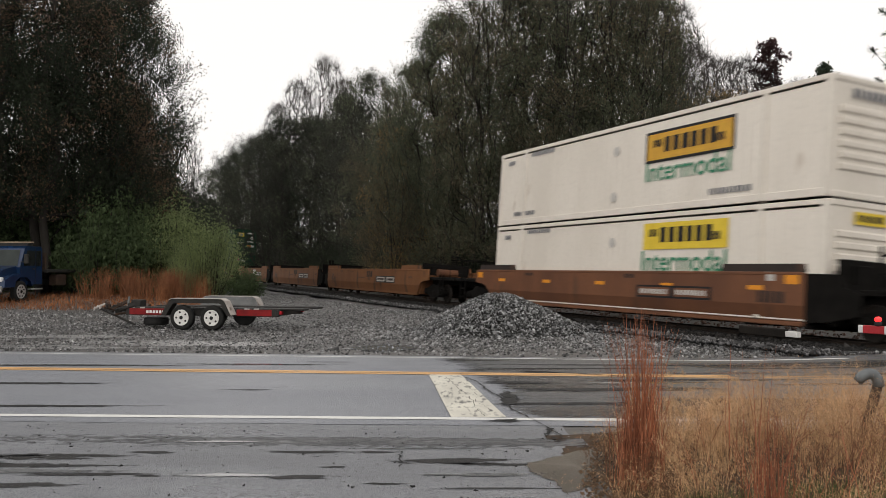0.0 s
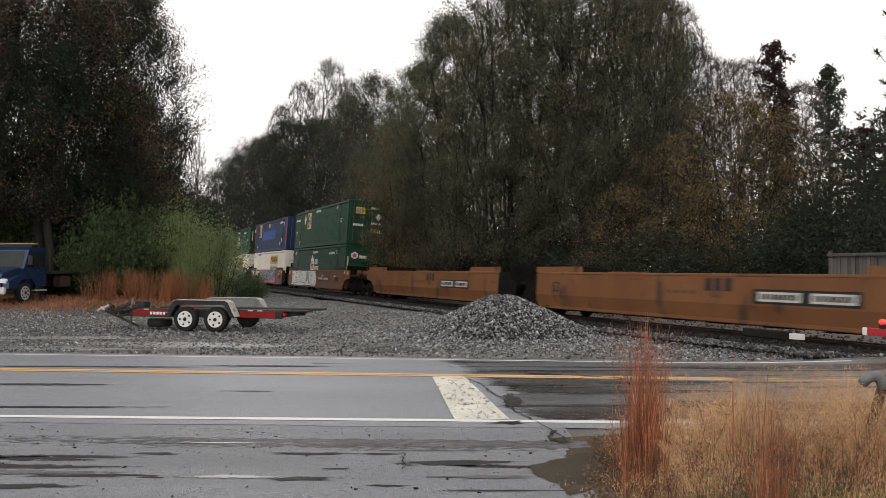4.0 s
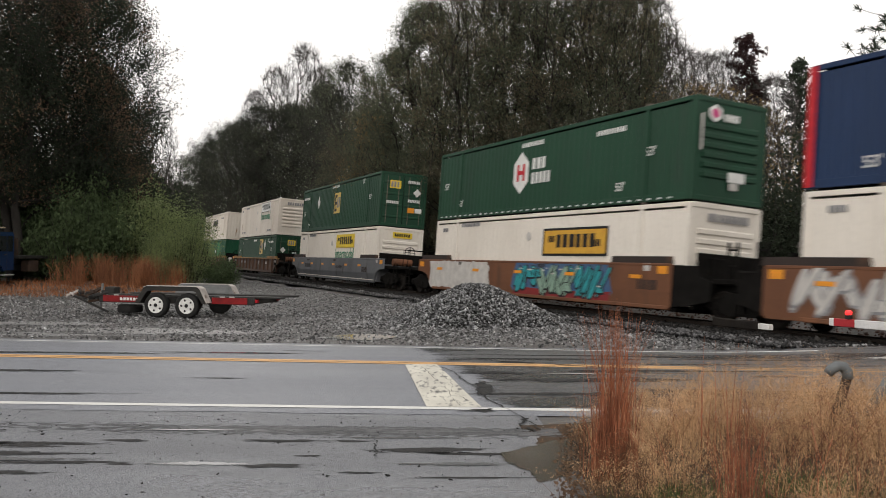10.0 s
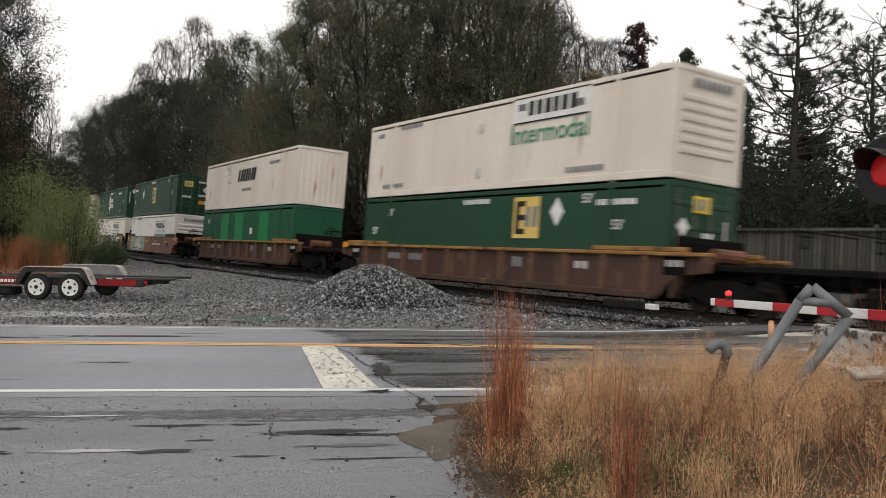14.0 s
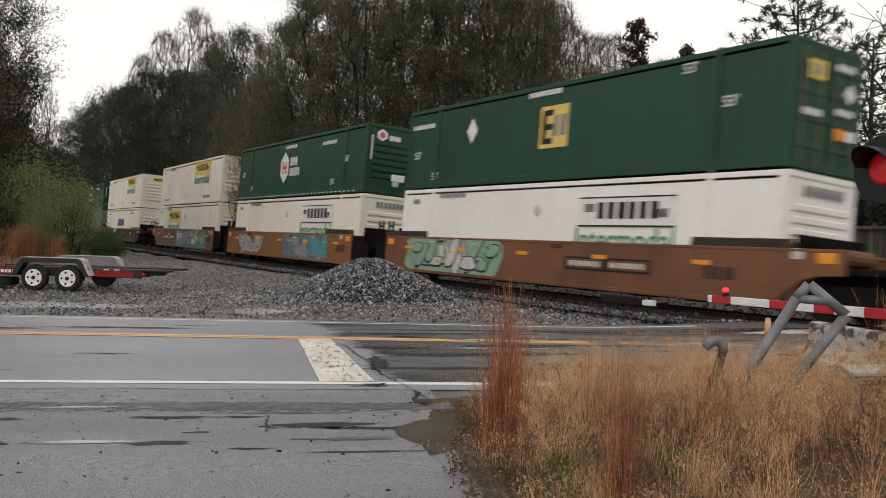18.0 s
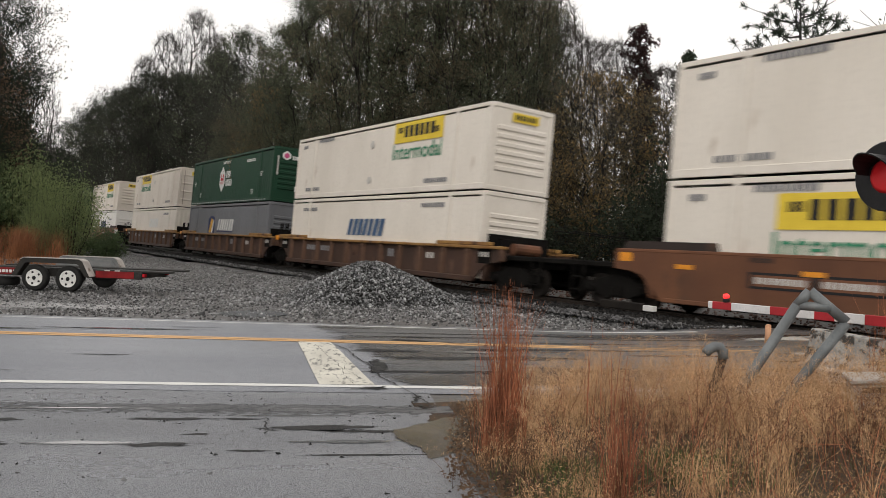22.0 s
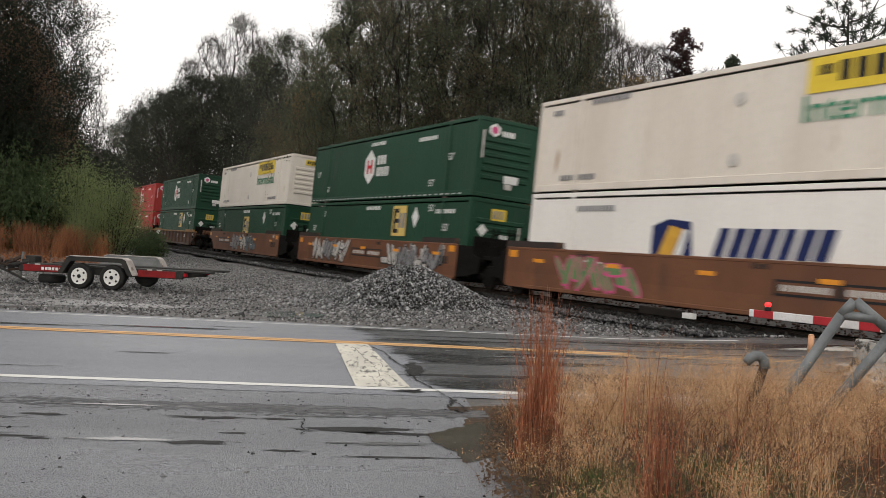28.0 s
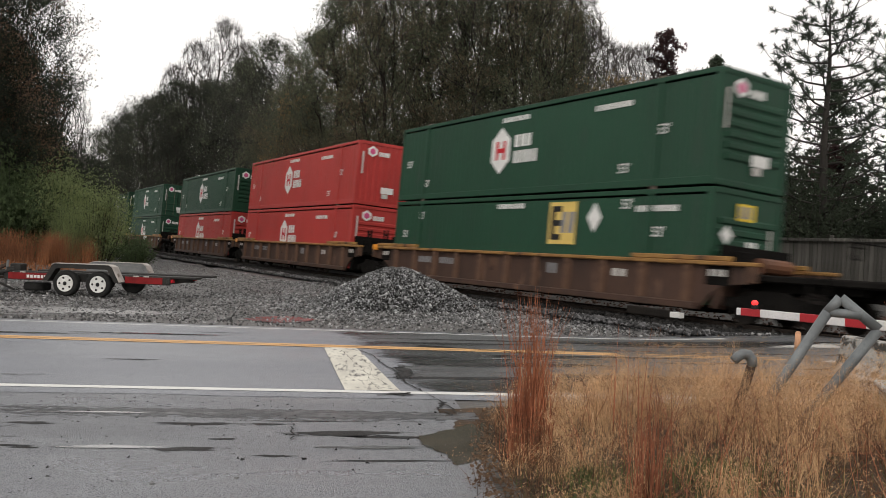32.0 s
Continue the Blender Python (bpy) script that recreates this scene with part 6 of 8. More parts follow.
# overhanging twigs of a tree beyond the edge of the view
limb = thing("tree_limb", "bare twigs of an overhanging tree limb", "tree", "trees beside the railway")
bars, tips, lr = grow(12, 9, 3.5, 0.16, 24, 0.3, 0.9, 1, 1.2)
part("trunk", bar_mesh("trunk", bars, BARK, 0.006), None, limb)
part("crown", quads_mesh("crown", leaf_quads(lr, tips[::5], 2, 0.15, 0.07), LEAF_OLIVE), None, limb)
limb.matrix_basis = Matrix.Translation((15.4, 17.5, 0))


def shrub(name, label, seed, tall, spread, leaf, per, size, stems=7, category="shrub", second=None, blur=0.22):
    ob = thing(name, label, category, "undergrowth beside the railway")
    rng = np.random.default_rng(seed)
    bars, tips = [], []
    for i in range(stems * 6):
        a, r = rng.uniform(0, 6.28), spread * math.sqrt(rng.random())
        h = tall * (1 - 0.45 * (r / spread) ** 2) * rng.uniform(0.7, 1.05)
        p = np.array([math.cos(a) * r * 0.45, math.sin(a) * r * 0.45, 0])
        q = np.array([math.cos(a) * r, math.sin(a) * r, h])
        m = (p + q) / 2 + rng.normal(0, 0.12, 3)
        bars.append((np.array([p, m, q]), np.array([0.03, 0.02, 0.006])))
        for t in np.linspace(0.12, 1, 12):
            tips.append((p + (m - p) * 2 * t if t < 0.5 else m + (q - m) * (2 * t - 1)) + rng.normal(0, 0.16 * spread / 2, 3))
    tips = np.array(tips)
    tips[:, 2] = np.abs(tips[:, 2])
    part("stem", bar_mesh("stem", bars, BARK), None, ob)
    part("foliage", quads_mesh("foliage", leaf_quads(rng, tips, per, blur, size, tri=True), leaf, 3), None, ob)
    return ob


under = shrub("shrub", "dark leafy undergrowth at the edge of the wood", 21, 4.2, 2.4, LEAF_DARK, 15, 0.095, 8, blur=0.36)
spots, r2 = [], random.Random(8)
for i in range(26):
    x, y = behind(6 - i * 5.2, 7.6 + r2.uniform(-0.6, 1.6))
    if i < 2:
        x, y = behind(6 - i * 5.2, 10.5)
    spots.append((x, y, r2.uniform(0, 360), r2.uniform(0.95, 1.25), r2.uniform(0.75, 1.2)))
    if i % 2 == 0:
        x, y = behind(2 - i * 5.2, 14 + r2.uniform(-1, 2))
        spots.append((x, y, r2.uniform(0, 360), 1.35, r2.uniform(1.2, 1.6)))
for x, y, k, kz in ((-30, 42, 1.3, 1.3), (-26.5, 45.5, 1.3, 1.6), (-23, 46.8, 1.3, 1.7), (-19.5, 48.2, 1.3, 1.7), (-16.0, 49.0, 1.2, 1.6), (-14.2, 46, 1.2, 1.1), (-28, 47, 1.5, 2.2), (-22, 47.5, 1.5, 2.2), (-17.5, 48, 1.3, 1.9), (-17.5, 56, 1.3, 1.6), (-20, 64, 1.3, 1.5), (-24, 60, 1.4, 2.4), (-30, 57, 1.5, 2.6),
                    (20.5, 33.5, 1.2, 1.0), (24, 33, 1.3, 1.1), (27.5, 30, 1.3, 1.2), (25.5, 36.5, 1.5, 1.5), (16.4, 35.6, 1.1, 0.9), (19.5, 37.5, 1.3, 1.2)):
    spots.append((x, y, r2.uniform(0, 360), k, kz))
plant(under, spots)
leafy = shrub("shrub", "green shrub in front of dark trees", 22, 3.0, 1.7, LEAF_GREEN, 18, 0.085, 7, blur=0.24)
plant(leafy, [(-19.8, 46.0, 0, 1.2, 1.3), (-17.2, 45.8, 70, 1.1, 1.1), (-22.8, 44.5, 140, 1.2, 1.35), (-15.0, 43.4, 200, 1.0, 1.1), (-25.5, 42.5, 250, 1.2, 1.2), (-20.9, 43.2, 30, 1.15, 1.5), (-18.3, 43.4, 160, 1.1, 1.35), (-23.8, 41.8, 210, 1.2, 1.3), (-16.4, 47.0, 100, 1.1, 1.4), (*stand(-22.2, 44.0), 15, 1.0, 1.5), (*stand(-20.5, 44.4), 95, 1.0, 1.6), (*stand(-19.2, 45.4), 185, 0.95, 1.3), (-9.9, 43.0, 300, 0.6, 0.55), (23.5, 29.6, 20, 0.9, 0.7)])
feather = shrub("bush", "tall feathery light green bush beside the lot", 23, 4.6, 2.0, LEAF_LIGHT, 34, 0.06, 9, "bush", blur=0.26)
plant(feather, [(-13.9, 43.6, 0, 1.0, 1.12), (-11.9, 43.2, 120, 0.85, 0.95), (-15.6, 44.6, 220, 0.8, 1.0), (-12.6, 41.6, 20, 0.45, 0.62)])


# ---- grass ----
def blades(seed, spots, tall, jitter, wide, lean, n_seg=3, fluff=0, clumps=False):
    """Grass stems as thin bent strips from points on the ground; fluff adds seed specks near the tips."""
    rng = np.random.default_rng(seed)
    spots = np.asarray(spots)
    n = len(spots)
    h = tall * rng.uniform(1 - jitter, 1 + jitter, n)
    if clumps:
        h *= [(0.45 + 0.75 * (noise.noise(Vector((x * 1.6, y * 1.6, 5))) * 0.5 + 0.5) + 0.22 * smooth_step(y, 6, 8)) * (0.62 + 0.5 * smooth_step(x, 1.6, 3.6)) for x, y, _ in spots]
    a = rng.uniform(0, 2 * math.pi, n)
    ln = lean * np.abs(rng.normal(0, 1, n))
    d = np.stack([np.cos(a) * ln, np.sin(a) * ln, np.ones(n)], 1)
    b = rng.uniform(0, 2 * math.pi, n)
    w = np.stack([np.cos(b), np.sin(b), np.zeros(n)], 1) * wide / 2
    quads, prev = [], spots.copy()
    pw = w
    for k in range(1, n_seg + 1):
        t = k / n_seg
        bend = d * [1, 1, 0] * (t ** 1.8)[..., None] if isinstance(t, np.ndarray) else d * [1, 1, 0] * t ** 1.8
        cur = spots + (bend + np.array([0, 0, 1]) * (t - 0.25 * (np.clip(ln, 0, 1.2) * t * t)[:, None])) * h[:, None]
        nw = w * (1 - 0.8 * t)
        quads.append(np.stack([prev - pw, prev + pw, cur + nw, cur - nw], 1))
        prev, pw = cur, nw
    out = np.concatenate(quads)
    if fluff:
        c = prev - (prev - spots) * rng.uniform(0, 0.4, (n, 1))
        f3 = leaf_quads(rng, c, fluff, 0.04, 0.0034, 0, 5.5, True)
        out = np.concatenate([out, np.concatenate([f3, f3[:, 2:3]], 1)])
    return out


def scatter(seed, n, inside, x0, x1, y0, y1):
    rng = np.random.default_rng(seed)
    out = []
    while len(out) < n:
        x, y = rng.uniform(x0, x1), rng.uniform(y0, y1)
        if rng.random() < inside(x, y):
            out.append((x, y, height(x, y)))
    return np.array(out)


def grass(name, label, mesh):
    return tagged(new(name, mesh), label, "grass", "", "stuff")


def verge(x, y):
    """How thick the dry grass stands on the verge."""
    edge = 1.15 + 0.22 * max(0, y - 6.0) + 0.15 * math.sin(y * 3.1) + 0.12 * math.sin(y * 7.3)
    far = 8.75 - 0.03 * x + 0.12 * math.sin(x * 4)
    if x < edge or y > far:
        return 0.0
    clump = noise.noise(Vector((x * 1.6, y * 1.6, 5))) * 0.5 + 0.5
    return min(1, (x - edge) / 0.5 + 0.25) * min(1, (far - y) / 0.5 + 0.3) * (0.10 + 1.6 * clump ** 3) * (0.28 + 0.72 * smooth_step(y, 5.4, 6.9))


GOLD_SPOTS = np.repeat(scatter(31, 760, verge, 0.8, 8.5, 2.6, 9.2), 27, 0)
GOLD_SPOTS[:, :2] += np.random.default_rng(30).normal(0, 0.045, (len(GOLD_SPOTS), 2))
grass("dry_grass", "golden dry grass with fine seed heads on the verge", quads_mesh("dry_grass", blades(32, GOLD_SPOTS, 0.46, 0.5, 0.0030, 0.85, 3, 10, True), GRASS_GOLD))
grass("dry_grass", "bent brown dry grass at the foot of the verge", quads_mesh("dry_grass", blades(33, scatter(34, 10000, lambda x, y: 0.6 if verge(x, y) > 0.02 else 0, 0.8, 8.5, 2.6, 9.0), 0.22, 0.6, 0.006, 1.3, 3), GRASS_BROWN))
grass("green_grass", "patch of short green grass among dry stems", quads_mesh("green_grass", blades(35, scatter(36, 700, lambda x, y: math.exp(-((x - 1.75) ** 2 / 0.08 + (y - 5.2) ** 2 / 0.2)) + 0.7 * math.exp(-((x - 2.6) ** 2 / 0.12 + (y - 5.5) ** 2 / 0.12)), 1.2, 5, 3.5, 7), 0.17, 0.4, 0.006, 0.6, 3), GRASS_GREEN))

grass("moss_mounds", "low green moss and short grass at the foot of the verge", quads_mesh("moss_mounds", blades(37, scatter(39, 4200, lambda x, y: 0.04 + math.exp(-((x - 1.78) ** 2 / 0.05 + (y - 5.84) ** 2 / 0.03)) + math.exp(-((x - 2.68) ** 2 / 0.06 + (y - 5.85) ** 2 / 0.03)) + 0.6 * math.exp(-((x - 2.5) ** 2 / 0.2 + (y - 5.3) ** 2 / 0.05)), 1.2, 6.5, 2.6, 6.0), 0.085, 0.5, 0.005, 0.9, 2), GRASS_GREEN))


def brambles():
    rng = np.random.default_rng(38)
    bars = []
    for _ in range(150):
        x, y = rng.uniform(1.6, 5.6), rng.uniform(3.6, 6.6)
        p = np.array([x, y, height(x, y)])
        a, h = rng.uniform(0, 6.28), rng.uniform(0.25, 0.6)
        d = np.array([math.cos(a), math.sin(a), 0]) * rng.uniform(0.1, 0.5)
        pts = [p, p + d * 0.3 + [0, 0, h * 0.6], p + d * 0.8 + [0, 0, h], p + d * 1.4 + [0, 0, h * 0.9]]
        bars.append((np.array(pts), np.array([0.0022, 0.002, 0.0018, 0.0012])))
    return bars


grass("bramble_stems", "thin reddish bramble stems among the dry grass", bar_mesh("bramble_stems", brambles(), GRASS_RED))


def weeds(seed, spots, tall, mat_stem, mat_seed, label, reach_out=0.35, specks=9, branches=9, thick=0.0016):
    """Dry weeds: a thin stem each, arching side twigs along its upper half, and small seed heads on them."""
    rng = np.random.default_rng(seed)
    bars, heads = [], []
    for x, y, z in spots:
        h = tall * rng.uniform(0.6, 1.15)
        a = rng.uniform(0, 6.28)
        lean = np.array([math.cos(a), math.sin(a), 0]) * h * rng.uniform(0.02, 0.28)
        p = np.array([x, y, z])
        q = [p, p + lean * 0.3 + [0, 0, h * 0.5], p + lean + [0, 0, h]]
        bars.append((np.array(q), np.array([thick * 1.4, thick, thick * 0.5])))
        for _ in range(branches):
            t = rng.uniform(0.35, 1.0)
            o = q[0] + (q[1] - q[0]) * t * 2 if t < 0.5 else q[1] + (q[2] - q[1]) * (t - 0.5) * 2
            b = rng.uniform(0, 6.28)
            ln = h * reach_out * rng.uniform(0.4, 1.0) * (1.15 - 0.6 * t)
            d = np.array([math.cos(b) * 0.7, math.sin(b) * 0.7, rng.uniform(0.5, 1.2)])
            e = o + d * ln + [0, 0, -0.12 * ln]
            bars.append((np.array([o, (o + e) / 2 + [0, 0, 0.08 * ln], e]), np.array([thick * 0.7, thick * 0.55, thick * 0.35])))
            heads += [o + (e - o) * u for u in rng.uniform(0.45, 1.05, 3)]
    grass("dry_weeds", label, bar_mesh("dry_weeds", bars, mat_stem))
    if specks:
        grass("seed_heads", "pale fluffy seed heads on dry weeds", quads_mesh("seed_heads", leaf_quads(rng, np.array(heads), specks, 0.018, 0.0046, 0.0, 2.4, True), mat_seed, 3))


def open_verge(x, y):
    return verge(x, y) if not (x < 2.6 and y < 6.0) else 0.35 * verge(x, y)


weeds(91, scatter(92, 300, open_verge, 1.0, 7.5, 4.6, 8.8), 0.60, GRASS_GOLD, GRASS_STRAW, "tan dry weeds with fine arching twigs")
weeds(93, scatter(94, 240, lambda x, y: 0.5 * open_verge(x, y) + 0.5 * math.exp(-((x - 3.6) ** 2 / 0.8 + (y - 6.0) ** 2 / 0.5)) * (verge(x, y) > 0), 1.2, 7.5, 4.2, 8.6), 0.50, GRASS_RUSSET, GRASS_RUSSET, "russet dead weed stems among dry grass", 0.45, 3, 8)
weeds(95, scatter(96, 46, lambda x, y: math.exp(-((x - 1.42) ** 2 / 0.04 + (y - 5.9) ** 2 / 0.5)) + math.exp(-((x - 4.7) ** 2 / 0.15 + (y - 6.3) ** 2 / 0.2)), 1.0, 5.6, 4.6, 7.2), 0.42, GRASS_BROWN, GRASS_BROWN, "dark brown curled dead weeds", 0.4, 6, 9)


def tuft(label, seed, x, y, tall, n, spread, mat):
    rng = np.random.default_rng(seed)
    p = np.array([(x + rng.normal(0, spread), y + rng.normal(0, spread), height(x, y)) for _ in range(n)])
    ob = tagged(new("grass_tuft", quads_mesh("grass_tuft", blades(seed, p, tall, 0.28, 0.0085, 0.16, 5, 3), mat)), label, "grass", "tall grass tufts", "stuff")
    return ob


tuft("tall red-brown bluestem tuft at the edge of the asphalt", 41, 1.52, 6.45, 1.08, 190, 0.075, GRASS_RED)
tuft("tall red-brown bluestem tuft at the edge of the asphalt", 47, 1.50, 6.45, 0.55, 150, 0.10, GRASS_RED)
tuft("red-brown bluestem tuft among golden grass", 42, 1.88, 4.85, 0.70, 80, 0.07, GRASS_RED)
tuft("red-brown bluestem tuft among golden grass", 43, 6.0, 7.9, 1.2, 60, 0.12, GRASS_RED)
tuft("red-brown bluestem stems among golden grass", 44, 2.35, 6.6, 0.80, 16, 0.16, GRASS_RED)
tuft("red-brown bluestem tuft among golden grass", 45, 4.6, 5.6, 0.55, 30, 0.2, GRASS_RED)


def sedge(x, y):
    u = (x + 13.5) / 2.9
    return max(0.0, 1 - u * u) * (1 if 37.5 < y < 41.3 else 0) * max(0.0, noise.noise(Vector((x * 1.5, y * 0.9, 2))) + 0.12) ** 1.5 * 3


grass("broomsedge", "orange broomsedge grass in front of green bushes", quads_mesh("broomsedge", blades(51, scatter(52, 4200, sedge, -18.5, -10.5, 37.5, 41.3), 0.95, 0.6, 0.015, 0.38, 3, 2), GRASS_ORANGE))
grass("broomsedge", "low tawny grass beside the lot", quads_mesh("broomsedge", blades(53, scatter(54, 8000, lambda x, y: 1.0 if -26 < x < -9 and y > 32.0 + 0.14 * (x + 20) + 0.5 * math.sin(x) else 0, -26, -9, 32, 40), 0.16, 0.5, 0.03, 0.8, 2), GRASS_ORANGE))

# fallen leaves along the verge's edge
lr2 = np.random.default_rng(61)
lp = np.array([(1.15 + 0.2 * max(0, y - 6) + abs(e) * 0.3 - 0.12, y, 0) for y, e in zip(lr2.uniform(4.3, 8.2, 1100), lr2.normal(0, 1, 1100))])
lp[:, 2] = [height(x, y) + 0.035 for x, y, _ in lp]
tagged(new("fallen_leaves", quads_mesh("fallen_leaves", leaf_quads(lr2, lp, 2, 0.05, 0.028, 0.6, 1.5), LEAF_RUST)), "fallen brown leaves along the edge of the asphalt", "leaves", "", "stuff")


# ---- stones ----
def stones(seed, pts, size):
    """Angular stones: eight-sided pieces, each its own island."""
    rng = np.random.default_rng(seed)
    pts = np.asarray(pts)
    n = len(pts)
    base = np.array([(1, 0, 0), (-1, 0, 0), (0, 1, 0), (0, -1, 0), (0, 0, 1), (0, 0, -1)], float)
    s = size * rng.lognormal(0, 0.35, (n, 1, 1)) * rng.uniform(0.6, 1.2, (n, 1, 3))
    v = base[None] * s + rng.normal(0, 0.22, (n, 6, 3)) * s
    q = rng.normal(0, 1, (n, 4))
    q /= np.linalg.norm(q, axis=1)[:, None]
    w, x, y, z = q.T
    rot = np.stack([1 - 2 * (y * y + z * z), 2 * (x * y - z * w), 2 * (x * z + y * w), 2 * (x * y + z * w), 1 - 2 * (x * x + z * z), 2 * (y * z - x * w), 2 * (x * z - y * w), 2 * (y * z + x * w), 1 - 2 * (x * x + y * y)], 1).reshape(n, 3, 3)
    v = np.einsum("nij,nkj->nki", rot, v) + pts[:, None, :]
    tri = np.array([(0, 2, 4), (2, 1, 4), (1, 3, 4), (3, 0, 4), (2, 0, 5), (1, 2, 5), (3, 1, 5), (0, 3, 5)])
    t = tri[None] + (np.arange(n) * 6)[:, None, None]
    return v.reshape(-1, 3), t.reshape(-1, 3)


def pile_z(x, y):
    u, v = (x - 1.5) / (2.35 if x > 1.5 else 2.15), (y - 22.3) / 1.9
    r = math.sqrt(u * u + v * v) * (1 + 0.06 * math.sin(4 * math.atan2(v, u)))
    return 1.0 * max(0.0, 1 - max(0.0, r - 0.12) ** 1.12 / 0.9) if r < 1.05 else 0.0


pile = thing("gravel_pile", "heap of grey crushed stone dumped on the lot", "gravel pile")
v, f, n = [], [], 40
for j in range(n + 1):
    for i in range(n + 1):
        x, y = 1.5 - 2.6 + 5.2 * i / n, 22.3 - 2.2 + 4.4 * j / n
        v.append((x, y, pile_z(x, y) - 0.03))
f = [(j * (n + 1) + i, j * (n + 1) + i + 1, (j + 1) * (n + 1) + i + 1, (j + 1) * (n + 1) + i) for j in range(n) for i in range(n)]
# black core paints in the shade between the stones
part("core", Shape().add(v, f), BED_SHADE, pile, smooth=True)
rp = np.random.default_rng(71)
pp = []
while len(pp) < 19000:
    x, y = rp.uniform(-1.4, 4.3), rp.uniform(19.9, 24.2)
    z = pile_z(x, y)
    if z > 0 or rp.random() < 0.12:
        pp.append((x, y, max(z, height(x, y)) + rp.uniform(-0.01, 0.025)))
tagged(part("loose_stone", tri_mesh("loose_stone", *stones(72, pp, 0.023), STONE), None, pile), "loose crushed stones", kind="stuff")


def lot(x, y):
    g, s, lat = track_gap(x, y)
    if lat > -1.2 or y < edge_far(x) + 0.5:
        return 0.0
    near = 0.35 + 0.65 * smooth_step(3.4 + lat + 3.0, 0, 4) if lat > -7 else 0.42
    return near * (0.35 + 0.65 * (noise.noise(Vector((x * 0.35, y * 0.35, 3))) * 0.5 + 0.5) ** 2 * 2) * (1 if y < 26 else 0.55)


lp = scatter(73, 42000, lot, -17, 9, 15.8, 34)
lp[:, 2] += 0.006
tagged(new("lot_gravel", tri_mesh("lot_gravel", *stones(74, lp, 0.024), LOT_STONE)), "loose grey gravel scattered over the lot", "gravel", "", "stuff")
rb = np.random.default_rng(75)
bp = []
for _ in range(26000):
    s = 14 - 90 * rb.random() ** 1.7
    a = rb.uniform(-3.4, 0.45)
    q = on_track(s, a, -0.145 if a > -1.5 else -0.16 - 0.02 * (-1.5 - a))
    bp.append((q.x, q.y, q.z + rb.uniform(0, 0.03)))
# stones near the rails get the colour with the train's shade painted in
near_rails = [p for p in bp if track_gap(p[0], p[1])[0] < 3.3]
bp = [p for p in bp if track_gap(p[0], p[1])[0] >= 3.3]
tagged(new("track_ballast", tri_mesh("track_ballast", *stones(79, near_rails, 0.034), BALLAST_GRIME_SHADE)), "ballast stones close to the rails, blackened by grime and painted shade", "ballast", "", "stuff")
tagged(new("track_ballast", tri_mesh("track_ballast", *stones(76, bp, 0.034), BALLAST)), "dark grey ballast stones along the track", "ballast", "", "stuff")
fp = []
for _ in range(9000):
    q = on_track(14 - 60 * rb.random() ** 1.4, rb.uniform(2.4, 7.5), -0.13)
    fp.append((q.x, q.y, max(q.z, height(q.x, q.y)) + rb.uniform(0, 0.03)))
tagged(new("track_ballast", tri_mesh("track_ballast", *stones(83, fp, 0.045), BALLAST_RUST)), "rust-stained ballast stones on the far side of the rails", "ballast", "", "stuff")
sp = []
while len(sp) < 15000:
    q = on_track(10 - 75 * rb.random() ** 1.4, -3.7 - 4.6 * rb.random() ** 1.3, 0)
    if pile_z(q.x, q.y) == 0 and q.y > edge_far(q.x) + 0.6:
        sp.append((q.x, q.y, height(q.x, q.y) + 0.008))
tagged(new("spilled_ballast", tri_mesh("spilled_ballast", *stones(80, sp, 0.021), LOT_STONE)), "grey stones spilled between the track and the lot", "ballast", "", "stuff")
ap = scatter(77, 1500, lambda x, y: 1.0 if y < edge_near(x) - 0.5 and x < 1.3 else 0, -8, 1.4, 4.5, 9.2)
tagged(new("loose_gravel", tri_mesh("loose_gravel", *stones(78, ap, 0.011), LOT_STONE)), "few loose pebbles on the wet asphalt", "gravel", "", "stuff")

ap = scatter(81, 3600, lambda x, y: (1.0 if y < edge_near(x) - 0.4 and x < 1.3 else 0) * (0.2 + 0.8 * smooth_step(y, 6.5, 9.2)), -8, 1.4, 4.5, 9.2)
# dark crumbs, which borrow the black stone colour from beside the rails
tagged(new("loose_gravel", tri_mesh("loose_gravel", *stones(82, ap, 0.010), BALLAST_GRIME_SHADE)), "dark crumbs of asphalt strewn over the apron", "gravel", "", "stuff")


# ---- puddles and damp patches ----
def faded(ob, values):
    at = ob.data.attributes.new("fade", "FLOAT", "POINT")
    at.data.foreach_set("value", values)
    return ob


